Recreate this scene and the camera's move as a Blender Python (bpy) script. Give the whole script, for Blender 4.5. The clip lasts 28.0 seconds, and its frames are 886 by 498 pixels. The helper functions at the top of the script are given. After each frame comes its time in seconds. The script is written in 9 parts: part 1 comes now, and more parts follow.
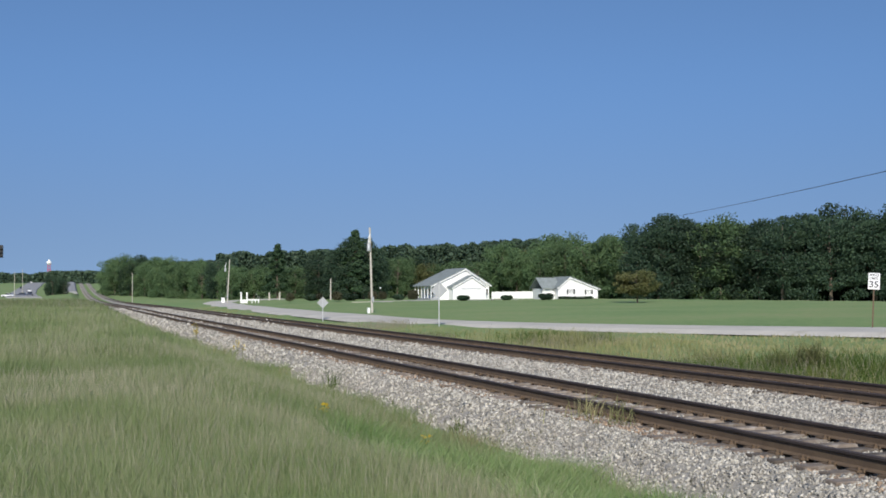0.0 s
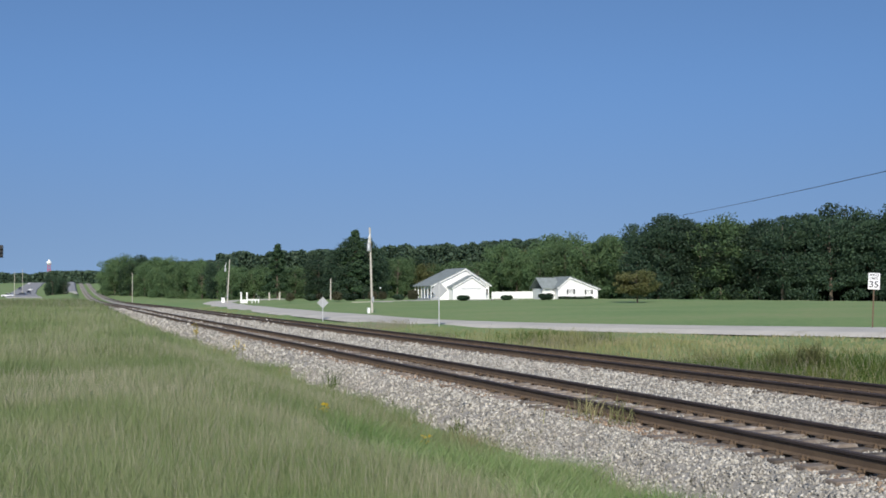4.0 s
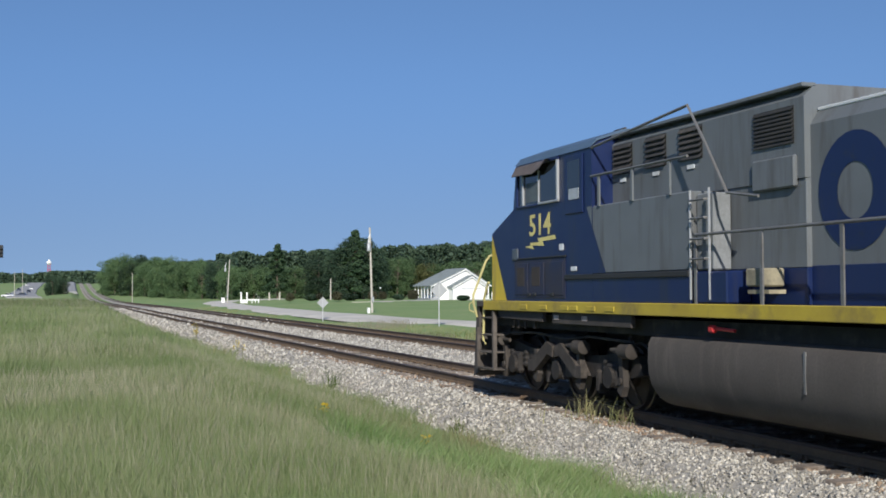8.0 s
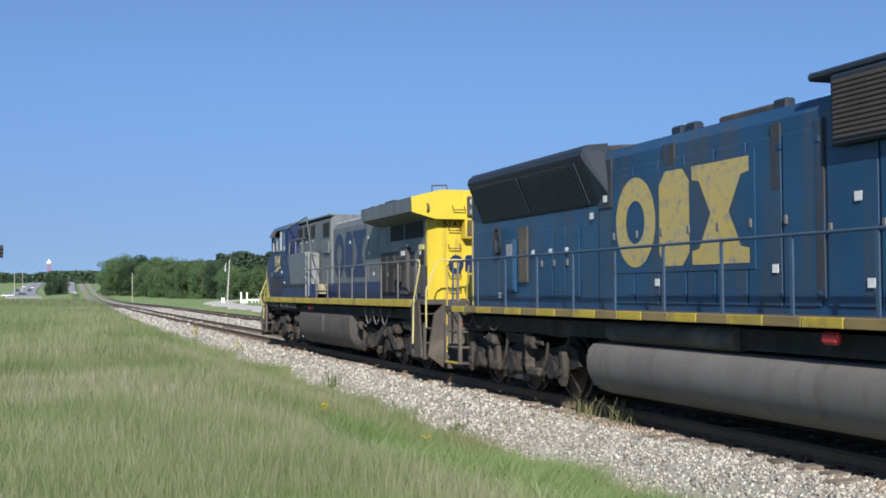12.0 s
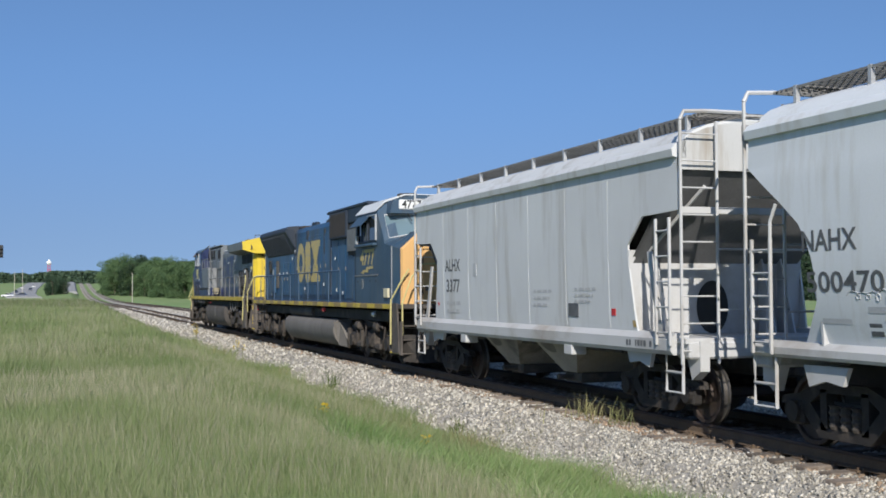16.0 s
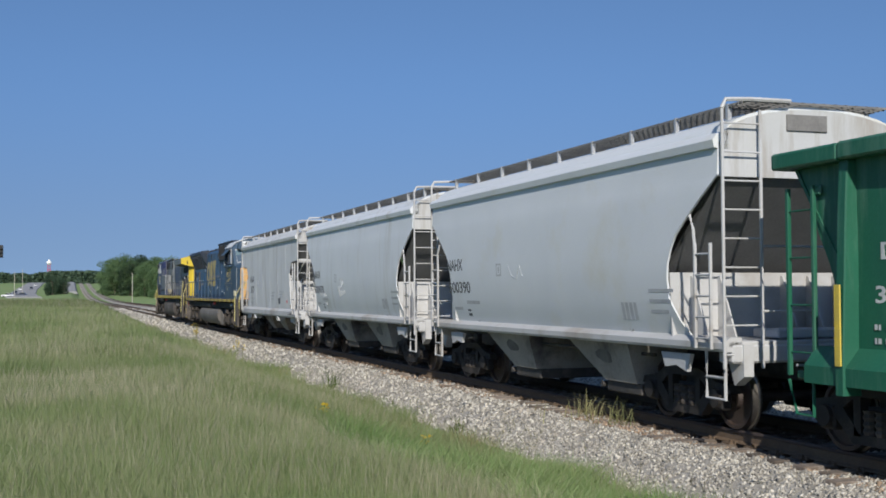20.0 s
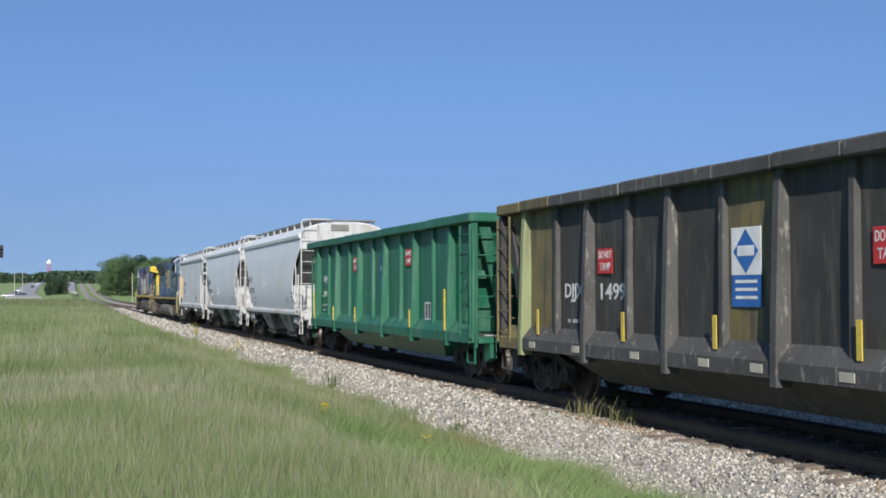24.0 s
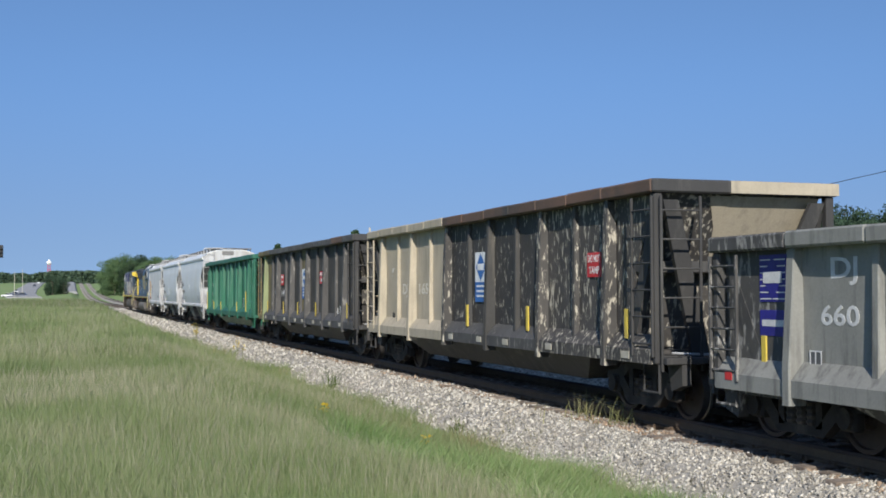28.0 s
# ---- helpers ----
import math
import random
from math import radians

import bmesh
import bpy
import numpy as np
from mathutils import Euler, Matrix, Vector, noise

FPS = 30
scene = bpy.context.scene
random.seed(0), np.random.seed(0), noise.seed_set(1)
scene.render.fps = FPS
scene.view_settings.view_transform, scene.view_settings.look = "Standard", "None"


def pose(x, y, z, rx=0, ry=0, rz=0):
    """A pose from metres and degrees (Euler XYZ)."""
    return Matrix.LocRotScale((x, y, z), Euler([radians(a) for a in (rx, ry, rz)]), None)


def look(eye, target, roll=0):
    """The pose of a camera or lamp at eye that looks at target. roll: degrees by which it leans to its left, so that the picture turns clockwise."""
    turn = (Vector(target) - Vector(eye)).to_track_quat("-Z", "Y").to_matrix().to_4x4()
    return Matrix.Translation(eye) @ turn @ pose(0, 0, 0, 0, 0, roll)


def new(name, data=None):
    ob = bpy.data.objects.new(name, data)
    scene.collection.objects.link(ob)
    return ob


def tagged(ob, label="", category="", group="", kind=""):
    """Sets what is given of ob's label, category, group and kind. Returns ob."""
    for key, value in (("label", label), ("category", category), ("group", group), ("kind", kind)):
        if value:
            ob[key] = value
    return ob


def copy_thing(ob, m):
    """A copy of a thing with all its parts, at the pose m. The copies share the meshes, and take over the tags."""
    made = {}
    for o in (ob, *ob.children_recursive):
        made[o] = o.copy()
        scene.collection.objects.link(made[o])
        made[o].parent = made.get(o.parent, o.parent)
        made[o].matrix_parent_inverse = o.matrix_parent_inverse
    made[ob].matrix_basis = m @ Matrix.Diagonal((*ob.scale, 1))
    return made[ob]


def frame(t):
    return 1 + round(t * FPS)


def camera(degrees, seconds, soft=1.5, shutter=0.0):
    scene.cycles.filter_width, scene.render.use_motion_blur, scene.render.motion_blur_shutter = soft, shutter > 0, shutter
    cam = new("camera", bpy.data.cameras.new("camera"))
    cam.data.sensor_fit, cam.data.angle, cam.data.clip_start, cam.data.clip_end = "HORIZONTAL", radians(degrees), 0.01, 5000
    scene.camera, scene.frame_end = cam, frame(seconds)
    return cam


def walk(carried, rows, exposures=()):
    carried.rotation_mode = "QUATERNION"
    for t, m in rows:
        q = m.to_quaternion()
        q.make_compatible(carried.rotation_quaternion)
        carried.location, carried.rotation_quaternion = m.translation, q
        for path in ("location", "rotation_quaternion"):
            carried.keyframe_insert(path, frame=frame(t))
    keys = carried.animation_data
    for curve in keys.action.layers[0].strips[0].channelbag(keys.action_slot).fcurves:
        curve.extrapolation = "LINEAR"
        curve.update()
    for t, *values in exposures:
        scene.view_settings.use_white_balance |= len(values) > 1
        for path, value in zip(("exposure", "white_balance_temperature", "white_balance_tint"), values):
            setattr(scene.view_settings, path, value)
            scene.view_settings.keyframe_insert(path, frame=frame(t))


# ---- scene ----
cam = camera(41.98, 28.0, soft=1.75)
EYE = pose(0, 0, 1.915, 92.14, 0.224, -19.1)
walk(cam, [(0.0, EYE), (28.0, EYE)],
     [(0.0, -0.05), (6.0, -0.05), (8.0, 0.04), (9.0, 0.23), (10.0, 0.3), (11.0, 0.32), (14.0, 0.4), (15.0, 0.28), (16.0, 0.14), (18.0, 0.0), (20.0, -0.08), (21.5, 0.07), (23.0, 0.19), (25.0, 0.24), (26.0, 0.25), (28.0, 0.2)])

# ---- light ----
SUN_AZ, SUN_EL = 19.0, 30.5          # degrees off the line behind the eye, and above the horizon
sx = -math.sin(radians(SUN_AZ)) * math.cos(radians(SUN_EL))
sy = -math.cos(radians(SUN_AZ)) * math.cos(radians(SUN_EL))
sz = math.sin(radians(SUN_EL))
sun = new("sun", bpy.data.lights.new("sun", "SUN"))
sun.data.energy, sun.data.angle, sun.data.color = 5.0, radians(0.5), (1.0, 0.95, 0.87)
sun.matrix_world = look((sx * 50, sy * 50, sz * 50), (0, 0, 0))
world = bpy.data.worlds.new("sky")
scene.world = world
world.use_nodes = True
wn = world.node_tree
sky = wn.nodes.new("ShaderNodeTexSky")
sky.sky_type, sky.sun_disc = "NISHITA", False
sky.sun_elevation, sky.sun_rotation = radians(SUN_EL), math.atan2(sx, sy)
sky.altitude, sky.air_density, sky.dust_density, sky.ozone_density = 100, 1.0, 0.25, 5.0
# a hazeless dome: the clear blue reaches down to the horizon
wc, wa, wv = wn.nodes.new("ShaderNodeTexCoord"), wn.nodes.new("ShaderNodeVectorMath"), wn.nodes.new("ShaderNodeVectorMath")
wa.operation, wv.operation = "ADD", "NORMALIZE"
wa.inputs[1].default_value = (0, 0, 0.24)
wn.links.new(wc.outputs["Generated"], wa.inputs[0])
wn.links.new(wa.outputs[0], wv.inputs[0])
wn.links.new(wv.outputs[0], sky.inputs["Vector"])
wt = wn.nodes.new("ShaderNodeMix")
wt.data_type, wt.blend_type = "RGBA", "MULTIPLY"
wt.inputs[0].default_value = 1.0
# haze greys the sky softly towards the horizon
ws, wr = wn.nodes.new("ShaderNodeSeparateXYZ"), wn.nodes.new("ShaderNodeValToRGB")
wn.links.new(wc.outputs["Generated"], ws.inputs[0])
wn.links.new(ws.outputs["Z"], wr.inputs[0])
ramp = wr.color_ramp
ramp.interpolation = "EASE"
ramp.elements[0].position, ramp.elements[0].color = 0.0, (1.02, 0.87, 0.79, 1)
ramp.elements[1].position, ramp.elements[1].color = 0.2, (1.04, 1.10, 1.14, 1)
wn.links.new(wr.outputs[0], wt.inputs[7])
wn.links.new(sky.outputs[0], wt.inputs[6])
wn.links.new(wt.outputs[2], wn.nodes["Background"].inputs[0])
wn.nodes["Background"].inputs[1].default_value = 0.122
scene.view_settings.exposure = 0.0


# ---- mesh tools ----
class Shape:
    """Gathers points and faces of one mesh."""

    def __init__(self):
        self.v, self.f = [], []

    def add(self, pts, faces):
        n = len(self.v)
        self.v += [tuple(q) for q in pts]
        self.f += [tuple(i + n for i in fc) for fc in faces]
        return self

    def box(self, x0, x1, y0, y1, z0, z1, b=0.0):
        """A box, its edges cut by b."""
        if b <= 0:
            return self.add([(x, y, z) for x in (x0, x1) for y in (y0, y1) for z in (z0, z1)],
                            [(0, 1, 3, 2), (4, 6, 7, 5), (0, 4, 5, 1), (2, 3, 7, 6), (0, 2, 6, 4), (1, 5, 7, 3)])
        b = min(b, 0.45 * (x1 - x0), 0.45 * (y1 - y0), 0.45 * (z1 - z0))
        pts, ids = [], {}
        for i, x in enumerate((x0, x1)):
            for j, y in enumerate((y0, y1)):
                for k, z in enumerate((z0, z1)):
                    dx, dy, dz = (b if i == 0 else -b), (b if j == 0 else -b), (b if k == 0 else -b)
                    for a, q in enumerate(((x, y + dy, z + dz), (x + dx, y, z + dz), (x + dx, y + dy, z))):
                        ids[i, j, k, a] = len(pts)
                        pts.append(q)
        fs = []
        for i in (0, 1):
            q = [ids[i, 0, 0, 0], ids[i, 0, 1, 0], ids[i, 1, 1, 0], ids[i, 1, 0, 0]]
            fs.append(q[::-1] if i else q)
            fs[-1] = fs[-1][::-1]
            q = [ids[0, i, 0, 1], ids[1, i, 0, 1], ids[1, i, 1, 1], ids[0, i, 1, 1]]
            fs.append(q[::-1] if i else q)
            q = [ids[0, 0, i, 2], ids[0, 1, i, 2], ids[1, 1, i, 2], ids[1, 0, i, 2]]
            fs.append(q[::-1] if i else q)
        for i in (0, 1):
            for j in (0, 1):
                fs.append([ids[i, j, 0, 0], ids[i, j, 1, 0], ids[i, j, 1, 1], ids[i, j, 0, 1]])
                fs.append([ids[i, 0, j, 0], ids[i, 1, j, 0], ids[i, 1, j, 2], ids[i, 0, j, 2]])
                fs.append([ids[0, i, j, 1], ids[1, i, j, 1], ids[1, i, j, 2], ids[0, i, j, 2]])
                for k in (0, 1):
                    fs.append([ids[i, j, k, 0], ids[i, j, k, 1], ids[i, j, k, 2]])
        return self.add(pts, fs)

    def tube(self, path, r, n=8, r2=None):
        """A round bar along the points of path; r2 its radius at the end."""
        path = [Vector(q) for q in path]
        m = len(path)
        pts, fs = [], []
        for i, q in enumerate(path):
            d = (path[min(i + 1, m - 1)] - path[max(i - 1, 0)]).normalized()
            a = d.cross(Vector((0, 0, 1)) if abs(d.z) < 0.9 else Vector((0, 1, 0))).normalized()
            c = d.cross(a)
            rr = r if r2 is None else r + (r2 - r) * i / (m - 1)
            for k in range(n):
                w = 2 * math.pi * k / n
                pts.append(q + (a * math.cos(w) + c * math.sin(w)) * rr)
        for i in range(m - 1):
            for k in range(n):
                k2 = (k + 1) % n
                fs.append((i * n + k, i * n + k2, (i + 1) * n + k2, (i + 1) * n + k))
        fs.append(tuple(range(n))[::-1])
        fs.append(tuple((m - 1) * n + k for k in range(n)))
        return self.add(pts, fs)

    def lathe(self, c, axis, prof, n=24):
        """Turns the profile (distance along the axis, radius) about the axis 'x', 'y' or 'z' through c."""
        pts, fs = [], []
        for a, r in prof:
            for k in range(n):
                w = 2 * math.pi * k / n
                u, s = r * math.cos(w), r * math.sin(w)
                q = {"x": (a, u, s), "y": (u, a, s), "z": (u, s, a)}[axis]
                pts.append((c[0] + q[0], c[1] + q[1], c[2] + q[2]))
        m = len(prof)
        for i in range(m - 1):
            for k in range(n):
                k2 = (k + 1) % n
                fs.append((i * n + k, i * n + k2, (i + 1) * n + k2, (i + 1) * n + k))
        fs.append(tuple(range(n)))
        fs.append(tuple((m - 1) * n + k for k in range(n))[::-1])
        return self.add(pts, fs)

    def prism(self, prof, axis, a0, a1, n=1):
        """Draws the flat outline prof out along an axis: 'x' takes (y, z), 'y' takes (x, z), 'z' takes (x, y)."""
        pts, fs = [], []
        m = len(prof)
        for i in range(n + 1):
            a = a0 + (a1 - a0) * i / n
            for u, w in prof:
                pts.append({"x": (a, u, w), "y": (u, a, w), "z": (u, w, a)}[axis])
        for i in range(n):
            for k in range(m):
                k2 = (k + 1) % m
                fs.append((i * m + k, i * m + k2, (i + 1) * m + k2, (i + 1) * m + k))
        fs.append(tuple(range(m))[::-1])
        fs.append(tuple(n * m + k for k in range(m)))
        return self.add(pts, fs)

    def loft(self, rings, caps=True):
        """Joins rings of equally many points."""
        m = len(rings[0])
        pts = [q for rg in rings for q in rg]
        fs = [(i * m + k, i * m + (k + 1) % m, (i + 1) * m + (k + 1) % m, (i + 1) * m + k)
              for i in range(len(rings) - 1) for k in range(m)]
        if caps:
            fs += [tuple(range(m))[::-1], tuple((len(rings) - 1) * m + k for k in range(m))]
        return self.add(pts, fs)

    def mirror(self):
        """Adds the same again across x = 0."""
        return self.add([(-x, y, z) for x, y, z in self.v], [fc[::-1] for fc in self.f])


def mesh_of(name, sh, material, smooth=False, edge=35):
    me = bpy.data.meshes.new(name)
    me.from_pydata(sh.v, [], sh.f)
    bm = bmesh.new()
    bm.from_mesh(me)
    bmesh.ops.recalc_face_normals(bm, faces=bm.faces)
    if smooth:
        lim = radians(edge)
        for e in bm.edges:
            e.smooth = len(e.link_faces) == 2 and e.calc_face_angle(0) < lim
        for fc in bm.faces:
            fc.smooth = True
    bm.to_mesh(me)
    bm.free()
    for m in (material if isinstance(material, (list, tuple)) else (material,)):
        me.materials.append(m)
    return me


def part(name, sh, material, parent=None, label="", at=None, smooth=False):
    """Links a shape as one mesh object under a thing or a part."""
    ob = new(name, sh if isinstance(sh, bpy.types.Mesh) else mesh_of(name, sh, material, smooth))
    ob.parent = parent
    if at is not None:
        ob.matrix_basis = at
    return tagged(ob, label)


def empty(name, label, category, at=None, group=""):
    ob = new(name)
    ob.empty_display_size = 0.3
    if at is not None:
        ob.matrix_basis = at
    return tagged(ob, label, category, group)


def quick_mesh(name, co, quads, material, tint=None):
    """A mesh from arrays of points and four-cornered faces; tint: a number for each face's corners."""
    me = bpy.data.meshes.new(name)
    co, quads = np.asarray(co, np.float32), np.asarray(quads, np.int32)
    n, k = len(quads), quads.shape[1]
    me.vertices.add(len(co))
    me.vertices.foreach_set("co", co.ravel())
    me.loops.add(n * k)
    me.loops.foreach_set("vertex_index", quads.ravel())
    me.polygons.add(n)
    me.polygons.foreach_set("loop_start", np.arange(0, n * k, k, dtype=np.int32))
    me.polygons.foreach_set("loop_total", np.full(n, k, np.int32))
    me.update(calc_edges=True)
    me.materials.append(material)
    return me


# ---- materials ----
def nodes_of(name):
    m = bpy.data.materials.new(name)
    m.use_nodes = True
    return m, m.node_tree.nodes, m.node_tree.links, m.node_tree.nodes["Principled BSDF"]


def surface(name, c1, c2=None, rough=0.6, run=0.12, metal=0.0, scale=6.0, fine=60.0, bump=0.15, dirt=None, dirt_amount=0.5,
            dirt_scale=1.3, streak=0.0, island=0.0, spec=0.5, grain=0.25, soft=0.2):
    """Two tones in broad patches, a fine grain, dirt in blotches or (streak) in upright runs, and fine relief."""
    m, N, L, P = nodes_of(name)
    c2 = c2 or tuple(0.8 * q for q in c1)
    tc = N.new("ShaderNodeTexCoord")
    n1, n2 = N.new("ShaderNodeTexNoise"), N.new("ShaderNodeTexNoise")
    n1.inputs["Scale"].default_value, n1.inputs["Detail"].default_value = scale, 5
    n2.inputs["Scale"].default_value, n2.inputs["Detail"].default_value = fine, 3
    for n in (n1, n2):
        L.new(tc.outputs["Object"], n.inputs["Vector"])
    mix = N.new("ShaderNodeMix")
    mix.data_type = "RGBA"
    mix.inputs[6].default_value, mix.inputs[7].default_value = (*c1, 1), (*c2, 1)
    rmp = N.new("ShaderNodeMapRange")
    rmp.inputs[1].default_value, rmp.inputs[2].default_value = 0.35, 0.65
    L.new(n1.outputs[0], rmp.inputs[0])
    L.new(rmp.outputs[0], mix.inputs[0])
    col = mix.outputs[2]
    if dirt:
        n3, mp = N.new("ShaderNodeTexNoise"), N.new("ShaderNodeMapping")
        mp.inputs["Scale"].default_value = (1, 1, run) if streak else (1, 1, 1)
        L.new(tc.outputs["Object"], mp.inputs[0])
        L.new(mp.outputs[0], n3.inputs["Vector"])
        n3.inputs["Scale"].default_value, n3.inputs["Detail"].default_value = dirt_scale * (4 if streak else 1), 8
        n3.inputs["Roughness"].default_value = 0.65
        r3 = N.new("ShaderNodeMapRange")
        r3.inputs[1].default_value, r3.inputs[2].default_value = 0.72 - 0.3 * dirt_amount - soft / 2, 0.72 - 0.3 * dirt_amount + soft / 2
        L.new(n3.outputs[0], r3.inputs[0])
        m3 = N.new("ShaderNodeMix")
        m3.data_type = "RGBA"
        L.new(r3.outputs[0], m3.inputs[0])
        L.new(col, m3.inputs[6])
        m3.inputs[7].default_value = (*dirt, 1)
        col = m3.outputs[2]
    hv = N.new("ShaderNodeHueSaturation")
    v1 = N.new("ShaderNodeMapRange")
    v1.inputs[3].default_value, v1.inputs[4].default_value = 1 - grain, 1 + grain
    L.new(n2.outputs[0], v1.inputs[0])
    val = v1.outputs[0]
    if island:
        oi, mm, m4 = N.new("ShaderNodeObjectInfo"), N.new("ShaderNodeMapRange"), N.new("ShaderNodeMath")
        mm.inputs[3].default_value, mm.inputs[4].default_value = 1 - island, 1 + island
        ge = N.new("ShaderNodeNewGeometry")
        ad, fr = N.new("ShaderNodeMath"), N.new("ShaderNodeMath")
        L.new(oi.outputs["Random"], ad.inputs[0])
        L.new(ge.outputs["Random Per Island"], ad.inputs[1])
        fr.operation = "FRACT"
        L.new(ad.outputs[0], fr.inputs[0])
        L.new(fr.outputs[0], mm.inputs[0])
        m4.operation = "MULTIPLY"
        L.new(mm.outputs[0], m4.inputs[0])
        L.new(val, m4.inputs[1])
        val = m4.outputs[0]
    L.new(val, hv.inputs["Value"])
    L.new(col, hv.inputs["Color"])
    L.new(hv.outputs[0], P.inputs["Base Color"])
    P.inputs["Metallic"].default_value = metal
    P.inputs["Specular IOR Level"].default_value = spec
    rr = N.new("ShaderNodeMapRange")
    rr.inputs[3].default_value, rr.inputs[4].default_value = max(rough - 0.12, 0.04), min(rough + 0.12, 1)
    L.new(n1.outputs[0], rr.inputs[0])
    L.new(rr.outputs[0], P.inputs["Roughness"])
    if bump:
        b = N.new("ShaderNodeBump")
        b.inputs["Strength"].default_value, b.inputs["Distance"].default_value = bump, 0.02
        L.new(n2.outputs[0], b.inputs["Height"])
        L.new(b.outputs[0], P.inputs["Normal"])
    return m


def foliage(name, c1, c2, c3, through_light=0.3):
    """Leaves or blades: the colour goes from leaf to leaf and in patches."""
    m, N, L, P = nodes_of(name)
    ge, oi, tc = N.new("ShaderNodeNewGeometry"), N.new("ShaderNodeObjectInfo"), N.new("ShaderNodeTexCoord")
    n1 = N.new("ShaderNodeTexNoise")
    n1.inputs["Scale"].default_value, n1.inputs["Detail"].default_value = 0.35, 4
    L.new(ge.outputs["Position"], n1.inputs["Vector"])
    ramp = N.new("ShaderNodeValToRGB")
    ramp.color_ramp.elements[0].color, ramp.color_ramp.elements[1].color = (*c1, 1), (*c3, 1)
    e = ramp.color_ramp.elements.new(0.5)
    e.color = (*c2, 1)
    ma = N.new("ShaderNodeMath")
    ma.operation = "MULTIPLY_ADD"
    L.new(ge.outputs["Random Per Island"], ma.inputs[0])
    ma.inputs[1].default_value = 0.45
    rp = N.new("ShaderNodeMapRange")
    rp.inputs[1].default_value, rp.inputs[2].default_value = 0.36, 0.64
    rp.inputs[3].default_value, rp.inputs[4].default_value = 0.0, 0.55
    L.new(n1.outputs[0], rp.inputs[0])
    L.new(rp.outputs[0], ma.inputs[2])
    L.new(ma.outputs[0], ramp.inputs[0])
    hv = N.new("ShaderNodeHueSaturation")
    mr = N.new("ShaderNodeMapRange")
    mr.inputs[3].default_value, mr.inputs[4].default_value = 0.75, 1.25
    L.new(oi.outputs["Random"], mr.inputs[0])
    L.new(mr.outputs[0], hv.inputs["Value"])
    L.new(ramp.outputs[0], hv.inputs["Color"])
    L.new(hv.outputs[0], P.inputs["Base Color"])
    P.inputs["Roughness"].default_value = 0.6
    P.inputs["Specular IOR Level"].default_value = 0.25
    tr, ad = N.new("ShaderNodeBsdfTranslucent"), N.new("ShaderNodeMixShader")
    L.new(hv.outputs[0], tr.inputs[0])
    ad.inputs[0].default_value = through_light
    L.new(P.outputs[0], ad.inputs[1])
    L.new(tr.outputs[0], ad.inputs[2])
    L.new(ad.outputs[0], N["Material Output"].inputs[0])
    return m


def glass(name, tint=(0.02, 0.025, 0.03)):
    m, N, L, P = nodes_of(name)
    P.inputs["Base Color"].default_value = (*tint, 1)
    P.inputs["Roughness"].default_value = 0.06
    P.inputs["Specular IOR Level"].default_value = 0.7
    return m


def earth(name, tones, scale, bump=0.4):
    """Ground in three tones, in patches and grains."""
    m, N, L, P = nodes_of(name)
    ge = N.new("ShaderNodeNewGeometry")
    n1, n2 = N.new("ShaderNodeTexNoise"), N.new("ShaderNodeTexNoise")
    n1.inputs["Scale"].default_value, n1.inputs["Detail"].default_value = scale, 6
    n2.inputs["Scale"].default_value, n2.inputs["Detail"].default_value = scale * 22, 4
    for n in (n1, n2):
        L.new(ge.outputs["Position"], n.inputs["Vector"])
    ramp = N.new("ShaderNodeValToRGB")
    ramp.color_ramp.elements[0].position, ramp.color_ramp.elements[1].position = 0.34, 0.68
    ramp.color_ramp.elements[0].color, ramp.color_ramp.elements[1].color = (*tones[0], 1), (*tones[2], 1)
    e = ramp.color_ramp.elements.new(0.5)
    e.color = (*tones[1], 1)
    mx = N.new("ShaderNodeMath")
    mx.operation = "MULTIPLY_ADD"
    mx.inputs[1].default_value = 0.45
    L.new(n2.outputs[0], mx.inputs[0])
    m2 = N.new("ShaderNodeMath")
    m2.operation = "MULTIPLY"
    m2.inputs[1].default_value = 0.55
    L.new(n1.outputs[0], m2.inputs[0])
    L.new(m2.outputs[0], mx.inputs[2])
    L.new(mx.outputs[0], ramp.inputs[0])
    L.new(ramp.outputs[0], P.inputs["Base Color"])
    P.inputs["Roughness"].default_value = 0.95
    P.inputs["Specular IOR Level"].default_value = 0.15
    b = N.new("ShaderNodeBump")
    b.inputs["Strength"].default_value, b.inputs["Distance"].default_value = bump, 0.05
    L.new(n2.outputs[0], b.inputs["Height"])
    L.new(b.outputs[0], P.inputs["Normal"])
    return m


GRASS_GROUND = earth("meadow", ((0.145, 0.225, 0.088), (0.195, 0.27, 0.108), (0.26, 0.275, 0.135)), 0.06)
BALLAST = earth("ballast", ((0.24, 0.222, 0.195), (0.32, 0.30, 0.265), (0.41, 0.385, 0.345)), 2.2, 0.35)
STONE = surface("ballast_stone", (0.42, 0.395, 0.345), (0.335, 0.312, 0.27), rough=0.92, scale=3, fine=40, island=0.5, dirt=(0.27, 0.215, 0.165), dirt_amount=0.16, dirt_scale=0.7, bump=0.2)
STONE_RUST = surface("rust_stained_stone", (0.33, 0.25, 0.18), (0.22, 0.15, 0.10), rough=0.92, scale=3, fine=40, island=0.45, bump=0.2)
ROAD = surface("pale_asphalt", (0.56, 0.52, 0.45), (0.47, 0.44, 0.39), rough=0.9, scale=0.25, fine=5, bump=0.1, grain=0.14, dirt=(0.36, 0.33, 0.27), dirt_amount=0.3, dirt_scale=0.35)
